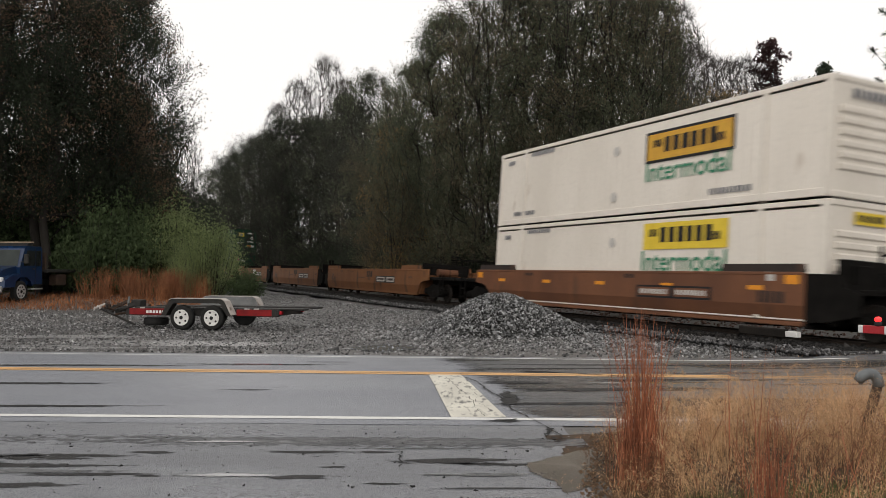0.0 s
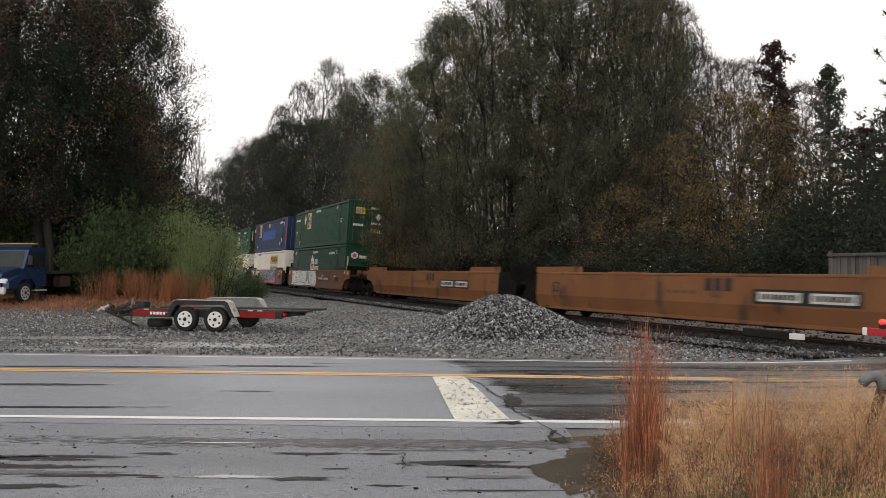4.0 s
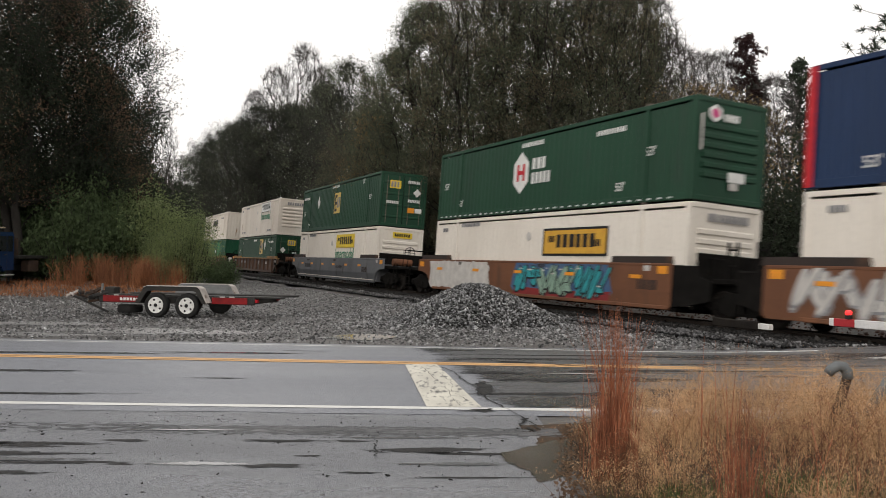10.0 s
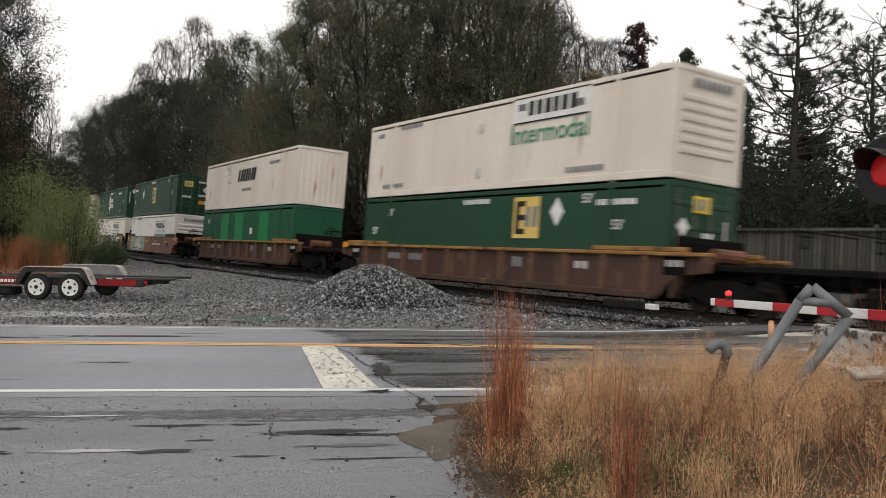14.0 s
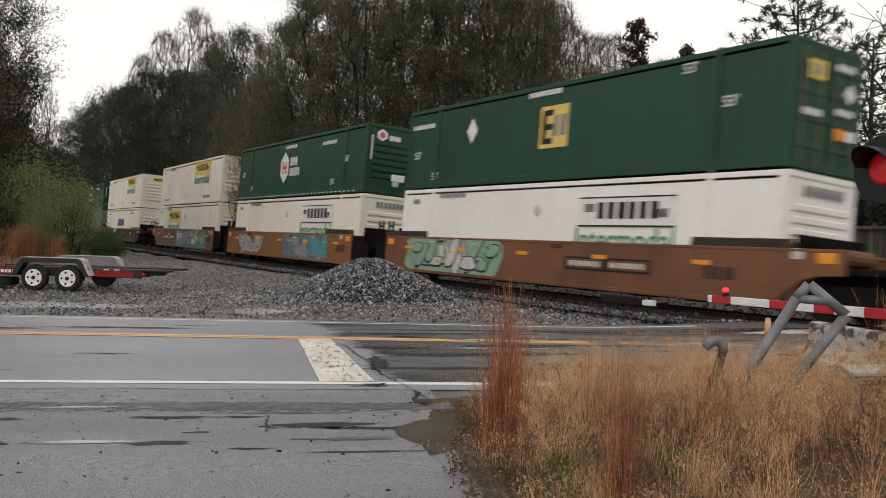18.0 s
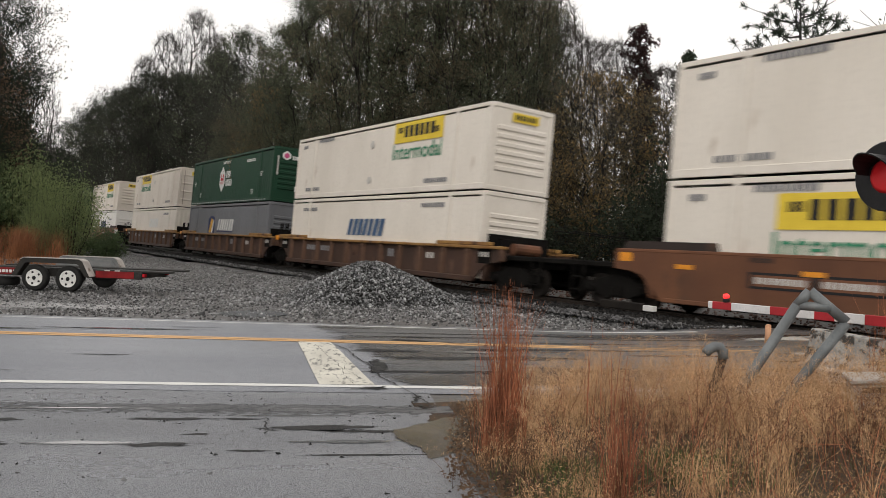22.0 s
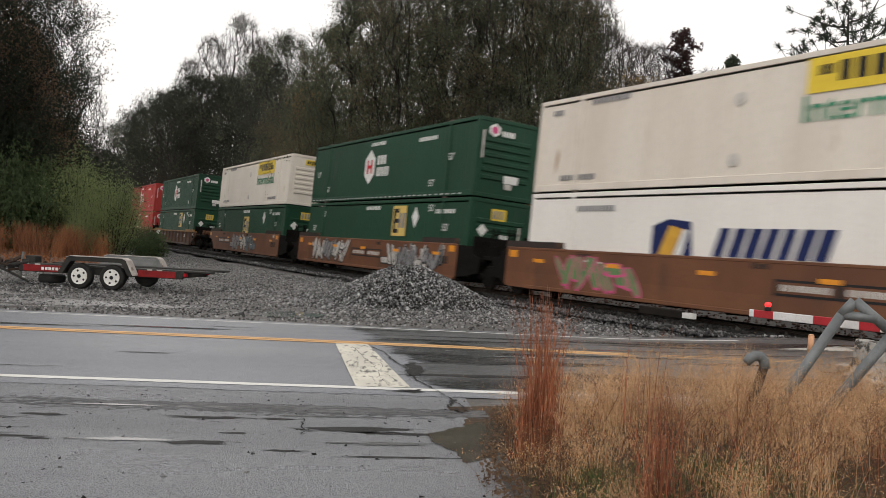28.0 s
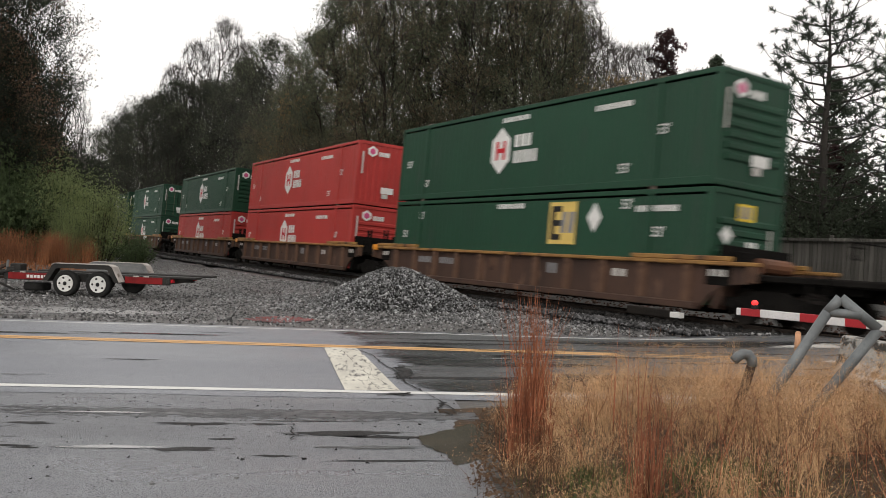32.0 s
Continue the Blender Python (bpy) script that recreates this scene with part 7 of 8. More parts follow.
def blob(name, label, x, y, rx, ry, material, seed, lift=0.014, category="puddle", turn=0.0):
    """A flat patch on the ground with an uneven rim that thins out."""
    rng = random.Random(seed)
    ph = [rng.uniform(0, 6.28) for _ in range(5)]
    v, fade = [(x, y, height(x, y) + lift)], [1.0]
    n = 48
    for ring, fd in ((0.45, 1.0), (0.8, 0.72), (1.25, 0.0)):
        for k in range(n):
            t = 2 * math.pi * k / n
            r = ring * (1 + 0.16 * math.sin(2 * t + ph[0]) + 0.13 * math.sin(3 * t + ph[1]) + 0.10 * math.sin(5 * t + ph[2]) + 0.06 * math.sin(9 * t + ph[3]))
            ux, uy = rx * r * math.cos(t), ry * r * math.sin(t)
            px, py = x + ux * math.cos(turn) - uy * math.sin(turn), y + ux * math.sin(turn) + uy * math.cos(turn)
            v.append((px, py, height(px, py) + lift))
            fade.append(fd)
    f = [(0, 1 + k, 1 + (k + 1) % n) for k in range(n)]
    for q in range(2):
        f += [(1 + q * n + k, 1 + (q + 1) * n + k, 1 + (q + 1) * n + (k + 1) % n, 1 + q * n + (k + 1) % n) for k in range(n)]
    return faded(solid(name, Shape().add(v, f), material, label, category, "structure"), fade)


def pool(label, rim, material, lift):
    """A shallow pool with a clear, slightly wavy rim round a few corners."""
    n, ring = len(rim), []
    for k in range(n):
        p0, p1, p2, p3 = (Vector(rim[(k + q) % n]) for q in (-1, 0, 1, 2))
        for t in (0, 0.25, 0.5, 0.75):
            q = 0.5 * (2 * p1 + (p2 - p0) * t + (2 * p0 - 5 * p1 + 4 * p2 - p3) * t * t + (3 * p1 - p0 - 3 * p2 + p3) * t ** 3)
            ring.append(q + Vector((noise.noise((q.x * 6, q.y * 6, 1)), noise.noise((q.x * 6, q.y * 6, 8)))) * 0.05)
    c = sum(ring, Vector((0, 0))) / len(ring)
    v, fade = [(c.x, c.y, height(c.x, c.y) + lift)], [2.0]
    for k, fd in ((0.9, 2.0), (1.0, 1.0), (1.1, 0.0)):
        for q in ring:
            p = c + (q - c) * k
            v.append((p.x, p.y, height(p.x, p.y) + lift))
            fade.append(fd)
    m = len(ring)
    f = [(0, 1 + k, 1 + (k + 1) % m) for k in range(m)]
    for q in range(2):
        f += [(1 + q * m + k, 1 + (q + 1) * m + k, 1 + (q + 1) * m + (k + 1) % m, 1 + q * m + (k + 1) % m) for k in range(m)]
    return faded(solid("puddle", Shape().add(v, f), material, label, "puddle", "structure"), fade)


pool("muddy brown puddle beside the verge", [(0.74, 7.24), (1.10, 7.66), (1.55, 7.9), (1.65, 7.6), (1.30, 6.84), (0.98, 6.42), (0.90, 6.74)], PUDDLE_MUD, 0.014)
pool("shallow rain puddle on the gravel lot", [(-1.85, 17.75), (-1.22, 18.5), (-0.5, 18.1), (-0.75, 17.35), (-1.3, 17.15)], FILM, 0.02)
for i, (x, y, rx, ry) in enumerate(((-1.75, 6.92, 0.36, 0.06), (-3.4, 7.05, 0.7, 0.06), (-2.2, 8.25, 0.5, 0.03), (-0.2, 7.95, 0.5, 0.03), (0.35, 6.95, 0.4, 0.05), (-5.2, 7.9, 1.0, 0.06), (-3.0, 14.2, 1.5, 0.08), (-6.0, 13.9, 2.0, 0.10), (4.2, 13.0, 0.9, 0.10), (2.6, 11.9, 0.7, 0.06), (5.4, 11.8, 0.8, 0.10))):
    blob("puddle", "thin film of rain water on the asphalt", x, y, rx, ry, FILM, 100 + i, 0.0145 if y < 9.2 else 0.022)
for i, (x, y, rx, ry) in enumerate(((-1.18, 7.80, 0.45, 0.045), (-0.60, 7.80, 0.22, 0.04), (-2.62, 7.78, 0.22, 0.05), (0.10, 7.45, 0.52, 0.10), (0.45, 7.33, 0.3, 0.06), (-1.13, 6.87, 0.32, 0.06), (-0.90, 7.22, 0.10, 0.03), (-0.44, 6.66, 0.17, 0.03), (-2.36, 6.90, 0.10, 0.03), (0.45, 6.53, 0.42, 0.03), (-3.9, 7.6, 1.2, 0.10), (-4.9, 7.55, 1.3, 0.16), (-3.7, 7.25, 0.8, 0.08), (-2.9, 6.95, 0.5, 0.05), (-3.4, 6.6, 0.5, 0.09), (-5.4, 7.0, 0.9, 0.10),
                                        (-2.6, 11.38, 0.34, 0.025), (-1.95, 14.78, 0.5, 0.03), (-5.0, 10.25, 1.6, 0.05), (-6.2, 11.9, 1.6, 0.07), (0.86, 10.75, 0.10, 0.55), (1.1, 11.97, 0.5, 0.10), (2.4, 11.4, 1.3, 0.14), (1.5, 13.1, 0.3, 0.14), (3.6, 12.2, 1.4, 0.10), (2.2, 13.7, 1.3, 0.10), (3.2, 14.4, 2.0, 0.14), (5.6, 13.9, 1.3, 0.12), (0.72, 9.35, 0.16, 0.08), (1.6, 10.4, 0.8, 0.10), (3.4, 10.7, 1.0, 0.08))):
    blob("damp_patch", "dark damp patch on the asphalt", x, y, rx, ry, DAMP, 140 + i, 0.0115 if y < 9.2 else 0.0195, "damp patch")
# a coarse dark seam between the road's shoulder and the apron
v, fade = [], []
for i in range(121):
    x = -10.5 + 11.9 * i / 120
    for k, fd in ((0.0, 0.0), (0.2, 0.75), (0.55, 0.8), (1.0, 0.0)):
        y = edge_near(x) - 0.98 - 0.62 * k + 0.07 * noise.noise((x * 0.8, k * 2, 4))
        v.append((x, y, height(x, y) + 0.0105))
        fade.append(fd * (0.55 + 0.45 * smooth_step(x, -4, -1)))
f = [(4 * i + k, 4 * i + 4 + k, 4 * i + 5 + k, 4 * i + 1 + k) for i in range(120) for k in range(3)]
faded(solid("asphalt_seam", Shape().add(v, f), ROUGH_SEAM, "coarse dark seam along the edge of the old apron", "road", "structure", smooth=True), fade)
# pale sand, and towards the left the sheen of wet puddles painted pale
for i, (x, y, rx, ry) in enumerate(((-5.6, 18.8, 2.6, 0.75), (-9.5, 20.5, 2.2, 0.6), (-8.6, 17.9, 2.6, 0.45), (-12.5, 19.6, 2.4, 0.6), (-1.15, 17.9, 0.85, 0.42), (-11.5, 17.8, 2.5, 0.4))):
    blob("pale_patch", "pale patch of wet sand and painted puddle sheen on the lot", x, y, rx, ry, PALE_SAND_SHEEN, 120 + i, 0.014, "sand patch")
# darker, wetter surfacing from the stop bar to the rails, with a ragged near end
v, f, rr = [], [], random.Random(9)
ys = [9.42 + i * 0.16 for i in range(44)]
for j, y in enumerate(ys):
    x0 = 0.92 - 0.155 * (y - 9.5) + rr.uniform(-0.07, 0.07) + 0.12 * math.sin(y * 2.3)
    for i in range(41):
        x = x0 + (16.5 - x0) * (i / 40) ** 1.15
        yy = y - 0.05 * max(0, x) * (j / 43)
        v.append((x, yy, height(x, yy) + 0.0155))
f = [(j * 41 + i, j * 41 + i + 1, (j + 1) * 41 + i + 1, (j + 1) * 41 + i) for j in range(43) for i in range(40)]
faded(solid("crossing_surface", Shape().add(v, f), ASPHALT_CROSS, "dark wet asphalt of the level crossing approach", "road", "structure", smooth=True), [min(1.0, 0.1 + i * 0.45) * min(1.0, 0.2 + j * 0.4) * (1.0 if j < 38 else (43 - j) / 5) for j in range(44) for i in range(41)])


def crack(pts, wide, seed):
    """A jagged crack, a thin dark strip along points."""
    rng = random.Random(seed)
    v = []
    for (x0, y0), (x1, y1) in zip(pts, pts[1:]):
        for k in range(8):
            t = k / 8
            x, y = x0 + (x1 - x0) * t + rng.uniform(-1, 1) * 0.02, y0 + (y1 - y0) * t + rng.uniform(-1, 1) * 0.02
            n = Vector((y1 - y0, x0 - x1)).normalized() * wide * rng.uniform(0.2, 1.0)
            v += [(x - n.x, y - n.y, height(x, y) + 0.0245), (x + n.x, y + n.y, height(x, y) + 0.0245)]
    f = [(2 * i, 2 * i + 1, 2 * i + 3, 2 * i + 2) for i in range(len(v) // 2 - 1)]
    solid("asphalt_crack", Shape().add(v, f), CRACK, "jagged dark crack in the asphalt", "crack", "structure")


crack([(0.38, 12.4), (0.55, 11.9), (0.62, 11.3), (0.78, 10.8), (0.82, 10.1), (0.98, 9.6), (1.14, 8.96), (1.22, 8.3)], 0.016, 1)
crack([(0.50, 9.62), (0.42, 10.2), (0.36, 10.9), (0.22, 11.6), (0.06, 12.6)], 0.0045, 11)
crack([(0.62, 9.9), (0.45, 10.5), (0.46, 11.2), (0.30, 12.0)], 0.004, 12)
crack([(0.16, 10.4), (0.30, 10.55), (0.50, 10.5)], 0.005, 13)
crack([(-0.37, 7.85), (-0.36, 7.5), (-0.33, 7.13)], 0.009, 15)
crack([(0.45, 9.3), (0.60, 9.32), (0.90, 9.45)], 0.02, 2)
crack([(1.15, 8.9), (1.05, 8.5), (1.2, 8.2)], 0.03, 5)
crack([(1.3, 13.2), (2.0, 12.9), (2.6, 12.6), (3.4, 12.4)], 0.025, 6)
CONCRETE_WORN = surf("worn_pale_concrete", (0.52, 0.51, 0.49), (0.36, 0.35, 0.33), 0.4, scale=1.5, fine=20, bump=0.3, c3=(0.07, 0.065, 0.06), spots=0.52, spot_scale=2.2, feather=True)
CONCRETE = surf("pale_wet_concrete", (0.50, 0.49, 0.47), (0.34, 0.33, 0.31), 0.4, scale=1.5, fine=20, bump=0.3, c3=(0.07, 0.065, 0.06), spots=0.52, spot_scale=2.2)
STEEL_GREY = surf("grey_painted_pipe", (0.19, 0.205, 0.21), (0.13, 0.14, 0.145), 0.5, 0.2, scale=4, fine=40, c3=(0.16, 0.12, 0.09), spots=0.66, spot_scale=5)
RUST_PIPE = surf("rusty_dark_pipe", (0.075, 0.048, 0.034), (0.045, 0.032, 0.026), 0.8, 0.2, scale=6, fine=40, bump=0.4)
crossing = thing("level_crossing", "stained pale concrete panels of the level crossing", "level crossing", kind="structure")
for i in range(5):
    s0 = 15.2 + 1.9 * i
    q = [on_track(s0 + a, b, -0.012) for a, b in ((0.05, -0.9), (1.85, -0.9), (1.85, 0.42), (0.05, 0.42))]
    sh = Shape().add([p + Vector((0, 0, -0.14)) for p in q] + q, [(0, 1, 2, 3)[::-1], (4, 5, 6, 7), (0, 1, 5, 4), (1, 2, 6, 5), (2, 3, 7, 6), (3, 0, 4, 7)])
    part("crossing_panel", sh, CONCRETE, crossing)
    q = [on_track(s0 + a, b, -0.012) for a, b in ((0.05, 0.68), (1.85, 0.68), (1.85, 1.92), (0.05, 1.92))]
    sh = Shape().add([p + Vector((0, 0, -0.14)) for p in q] + q, [(0, 1, 2, 3)[::-1], (4, 5, 6, 7), (0, 1, 5, 4), (1, 2, 6, 5), (2, 3, 7, 6), (3, 0, 4, 7)])
    part("crossing_panel", sh, CONCRETE, crossing)
for i, (x, y, rx, ry) in enumerate(((8.6, 14.0, 0.9, 0.35), (9.4, 12.7, 1.0, 0.30), (8.0, 12.0, 0.8, 0.22))):
    blob("pale_patch", "pale worn concrete patch at the crossing", x, y, rx, ry, CONCRETE_WORN, 180 + i, 0.024, "worn patch")

# a worn concrete barrier beside the crossing, with a broken slab before it
CONCRETE_STAINED = surf("stained_flaking_concrete", (0.40, 0.39, 0.365), (0.24, 0.23, 0.215), 0.55, scale=2.5, fine=20, bump=0.5, c3=(0.06, 0.055, 0.05), spots=0.49, soft=0.06, spot_scale=3.4, stretch=(1, 1.4, 2.0))
barrier = thing("concrete_barrier", "low worn concrete barrier with flaking white paint", "barrier")
part("barrier_body", Shape().prism([(-0.30, 0), (0.30, 0), (0.29, 0.08), (0.13, 0.30), (0.09, 0.60), (0.06, 0.62), (-0.06, 0.62), (-0.09, 0.60), (-0.13, 0.30), (-0.29, 0.08)], -2.4, 0.0, "y"), CONCRETE_STAINED, barrier)
for y in (-0.7, -1.5):
    part("drain_notch", Shape().box((-0.30, y, 0.05), (0.06, 0.35, 0.09), 0.01), CRACK, barrier)
barrier.matrix_basis = pose(7.3, 11.4, height(7.3, 11.3) - 0.10, 0, 0, 3)
slab_piece = thing("concrete_slab", "broken slab of pale concrete lying in the grass", "slab")
part("slab_body", Shape().prism([(-0.5, -0.3), (0.1, -0.42), (0.55, -0.2), (0.45, 0.25), (-0.1, 0.35), (-0.45, 0.2)], 0.0, 0.14, "z"), CONCRETE_STAINED, slab_piece)
slab_piece.matrix_basis = pose(6.35, 9.75, height(6.35, 9.75), 4, -5, 30)

# ties under the rails where the track can be seen
tie = Shape().box((0, 0, 0), (0.22, 2.6, 0.16), 0.015).mesh("tie", TIE_WOOD)
bed_thing = thing("railway_ties", "dark creosoted wooden ties under the rails", "railway ties", kind="structure")
for i in range(170):
    s = 14.6 - i * 0.53
    ob = part("tie", tie, None, bed_thing)
    ob.matrix_basis = track_pose(s) @ Matrix.Translation((0, 0, -0.215))
low = thing("rail_marker", "dark low beam with a white end plate beside the rail", "track marker")
part("beam", Shape().box((0, 0, 0), (1.5, 0.12, 0.20), 0.02), TIE_WOOD, low)
part("white_plate", Shape().box((0.93, 0, 0.0), (0.34, 0.14, 0.13), 0.01), INK_WHITE, low, "white end plate")
low.matrix_basis = Matrix.Translation((7.55, 19.9, 0.22)) @ Euler((0, 0, radians(-68))).to_matrix().to_4x4()

# ---- crossing gate and signal ----
GATE_WHITE = surf("reflective_white_gate_paint", (0.70, 0.70, 0.70), (0.6, 0.6, 0.6), 0.35, scale=4, bump=0)
GATE_RED = surf("reflective_red_gate_paint", (0.42, 0.03, 0.04), (0.34, 0.03, 0.035), 0.35, scale=4, bump=0)
SIGNAL_BLACK = surf("black_signal_paint", (0.014, 0.014, 0.015), (0.02, 0.02, 0.021), 0.45, scale=5)
RED_LAMP = glow("lit_red_lamp", (1.0, 0.025, 0.025), 1.8)
FLASH_LAMP = glow("dim_red_flasher", (0.6, 0.015, 0.02), 0.1)
RED_LENS = surf("red_signal_lens", (0.45, 0.02, 0.03), (0.3, 0.015, 0.02), 0.15, scale=6, bump=0)
tip, along = Vector((4.86, 9.87, 1.0)), Vector((0.33, -0.944, 0.012))
arm = thing("crossing_gate", "lowered red and white striped crossing gate arm with a lit lamp", "crossing gate")
arm.matrix_basis = Matrix.Translation(tip) @ along.to_track_quat("X", "Z").to_matrix().to_4x4()
x = 0.0
for i, w in enumerate((0.07, 0.30, 0.575, 0.28, 0.31, 0.25, 0.35, 0.26, 0.38, 0.30, 0.40, 0.32, 0.42, 0.45)):
    part("stripe", Shape().box((x + w / 2, 0, 0), (w, 0.03, 0.088 + 0.0025 * i), 0.006), GATE_RED if i % 2 else GATE_WHITE, arm)
    x += w
part("lamp_housing", Shape().box((0.28, 0, 0.07), (0.07, 0.06, 0.05), 0.01), SIGNAL_BLACK, arm)
part("lamp", Shape().lathe([(0.012, -0.034), (0.028, -0.027), (0.032, 0.0), (0.028, 0.027), (0.012, 0.034)], 12, "y", (0.28, 0, 0.12)), RED_LAMP, arm, "lit red lamp", True)
part("support_arm", Shape().box((4.75, 0.0, 0.0), (0.7, 0.08, 0.18), 0.02), STEEL_GREY, arm)
part("counterweight", Shape().box((5.6, 0.0, -0.05), (0.5, 0.22, 0.3), 0.03), STEEL_GREY, arm)

mast = thing("crossing_signal", "crossing signal mast with hooded red flashers and a white crossbuck", "crossing signal")
mast.matrix_basis = Matrix.Translation((5.15, 5.85, 0.0)) @ Euler((0, 0, radians(-71))).to_matrix().to_4x4()
part("base", Shape().box((0, 0, 0.35), (0.35, 0.35, 0.7), 0.03), STEEL_GREY, mast)
part("mechanism", Shape().box((0, 0.25, 1.0), (0.5, 0.45, 0.75), 0.04), STEEL_GREY, mast)
part("pole", Shape().tube([(0, 0, 0.2), (0, 0, 4.2)], 0.06, 14), STEEL_GREY, mast, smooth=True)
part("cross_arm", Shape().tube([(-0.78, 0, 2.36), (0.78, 0, 2.36)], 0.03, 10), SIGNAL_BLACK, mast, smooth=True)
for sg in (-1, 1):
    fl = part("flasher", Shape().lathe([(0.29, -0.012), (0.30, 0.0), (0.29, 0.012)], 28, "y"), SIGNAL_BLACK, mast, "black round flasher background")
    fl.location = (sg * 0.78, -0.12, 2.36)
    part("lamp_body", Shape().lathe([(0.16, 0.0), (0.15, 0.12), (0.07, 0.16)], 18, "y"), SIGNAL_BLACK, fl)
    part("lens", Shape().lathe([(0.02, -0.045), (0.11, -0.035), (0.15, -0.01)], 20, "y"), FLASH_LAMP if sg < 0 else RED_LENS, fl, "red lens", True)
    hood = Shape()
    n = 12
    v = []
    for k in range(n + 1):
        a = math.pi * (0.02 + 0.96 * k / n)
        for r in (0.165, 0.175):
            v += [(r * math.cos(a), 0.0, r * math.sin(a)), (r * math.cos(a), -0.14 - 0.20 * math.sin(a), r * math.sin(a))]
    fs = []
    for k in range(n):
        b = 4 * k
        fs += [(b, b + 4, b + 5, b + 1), (b + 2, b + 3, b + 7, b + 6), (b + 1, b + 5, b + 7, b + 3)]
    part("hood", hood.add(v, fs), SIGNAL_BLACK, fl, "black sun hood")
for sg in (-1, 1):
    bl = part("crossbuck_blade", Shape().box((0, 0, 0), (1.22, 0.02, 0.23), 0.004), GATE_WHITE, mast)
    bl.matrix_basis = pose(0, -0.09 - 0.012 * sg, 3.55, 0, 45 * sg, 0)
    part("lettering", shared("crossbuck_bars", lambda: letters(51, 0.95, 0.12, 8), INK_BLACK), None, bl).location = (0, -0.013, 0)

# ---- bent guard pipes on the verge ----
guard = thing("pipe_guard", "leaning bent guard frame of grey painted steel pipe", "guard rail")


def mid(a, b, k):
    return a + (b - a) * k


a0, a1 = Vector((3.80, 7.44, 0.05)), Vector((4.44, 7.25, 1.20))
ap, c1, c0 = Vector((4.53, 7.20, 1.335)), Vector((4.79, 7.02, 1.07)), Vector((4.16, 7.36, 0.0))
part("leg", Shape().tube([a0, a1], 0.047, 14), STEEL_GREY, guard, smooth=True)
part("leg", Shape().tube([c0, c1], 0.047, 14), STEEL_GREY, guard, smooth=True)
part("top_pipe", Shape().tube([a1, ap], 0.047, 14), STEEL_GREY, guard, smooth=True)
part("top_pipe", Shape().tube([ap, c1], 0.047, 14), STEEL_GREY, guard, smooth=True)
part("brace", Shape().tube([a1, mid(ap, c1, 0.55) + Vector((0, -0.02, 0.0))], 0.042, 14), STEEL_GREY, guard, smooth=True)
hook = thing("bent_pipe_post", "rusty post with a bent-over grey pipe cap in the grass", "post")
hb, ht = Vector((3.46, 7.14, 0.05)), Vector((3.63, 7.05, 0.75))
part("post", Shape().tube([hb, mid(hb, ht, 0.5) + Vector((0.01, 0, 0)), ht], [0.042, 0.042, 0.04], 12), RUST_PIPE, hook, smooth=True)
part("cap", Shape().tube([ht + Vector((0.0, 0, -0.03)), ht + Vector((-0.005, 0, 0.03)), ht + Vector((-0.04, 0, 0.072)), ht + Vector((-0.09, 0, 0.078)), ht + Vector((-0.14, 0, 0.05)), ht + Vector((-0.17, 0, 0.015))], [0.044, 0.046, 0.046, 0.046, 0.044, 0.04], 12), STEEL_GREY, hook, "grey bent pipe cap", True)
box = thing("equipment_box", "pale weathered equipment box with a dark slotted lid", "equipment box")
part("body", Shape().box((0, 0, 0.24), (0.55, 0.45, 0.48), 0.04), CONCRETE, box)
part("lid", Shape().box((0, 0, 0.50), (0.60, 0.50, 0.05), 0.015), CONCRETE, box)
part("slot", Shape().box((0, -0.235, 0.42), (0.40, 0.02, 0.05)), SIGNAL_BLACK, box)
box.matrix_basis = pose(5.45, 7.35, 0.02, 0, -6, -25)
ORANGE_POST = surf("faded_orange_plastic", (0.62, 0.34, 0.20), (0.5, 0.28, 0.17), 0.6, scale=5)
stub = thing("marker_stub", "short faded orange marker stub on the road edge", "marker")
part("body", Shape().tube([(0, 0, 0), (0, 0, 0.30)], [0.055, 0.05], 12), ORANGE_POST, stub, smooth=True)
part("cap", Shape().tube([(0, 0, 0.30), (0, 0, 0.325)], [0.053, 0.03], 12), ORANGE_POST, stub, smooth=True)
stub.matrix_basis = pose(7.75, 13.5, height(7.75, 13.5) + 0.01)

# ---- board fence behind the track ----
FENCE_WOOD = surf("weathered_fence_board", (0.125, 0.12, 0.11), (0.08, 0.076, 0.068), 0.85, scale=3, fine=30, bump=0.4, vary=0.3, stretch=(4, 4, 0.4))
fence = thing("fence", "weathered grey board fence with a top rail behind the track", "fence")
board = Shape().box((0, 0, 0.95), (0.135, 0.02, 1.85), 0.004).mesh("board", FENCE_WOOD)
fr = random.Random(4)
for i in range(200):
    s = 4.4 + i * 0.145
    q = on_track(s, 8.2)
    ob = part("board", board, None, fence)
    ob.matrix_basis = Matrix.Translation((q.x, q.y, 0.36 + fr.uniform(-0.02, 0.02))) @ Euler((0, fr.uniform(-0.01, 0.01), TRACK_HEAD)).to_matrix().to_4x4()
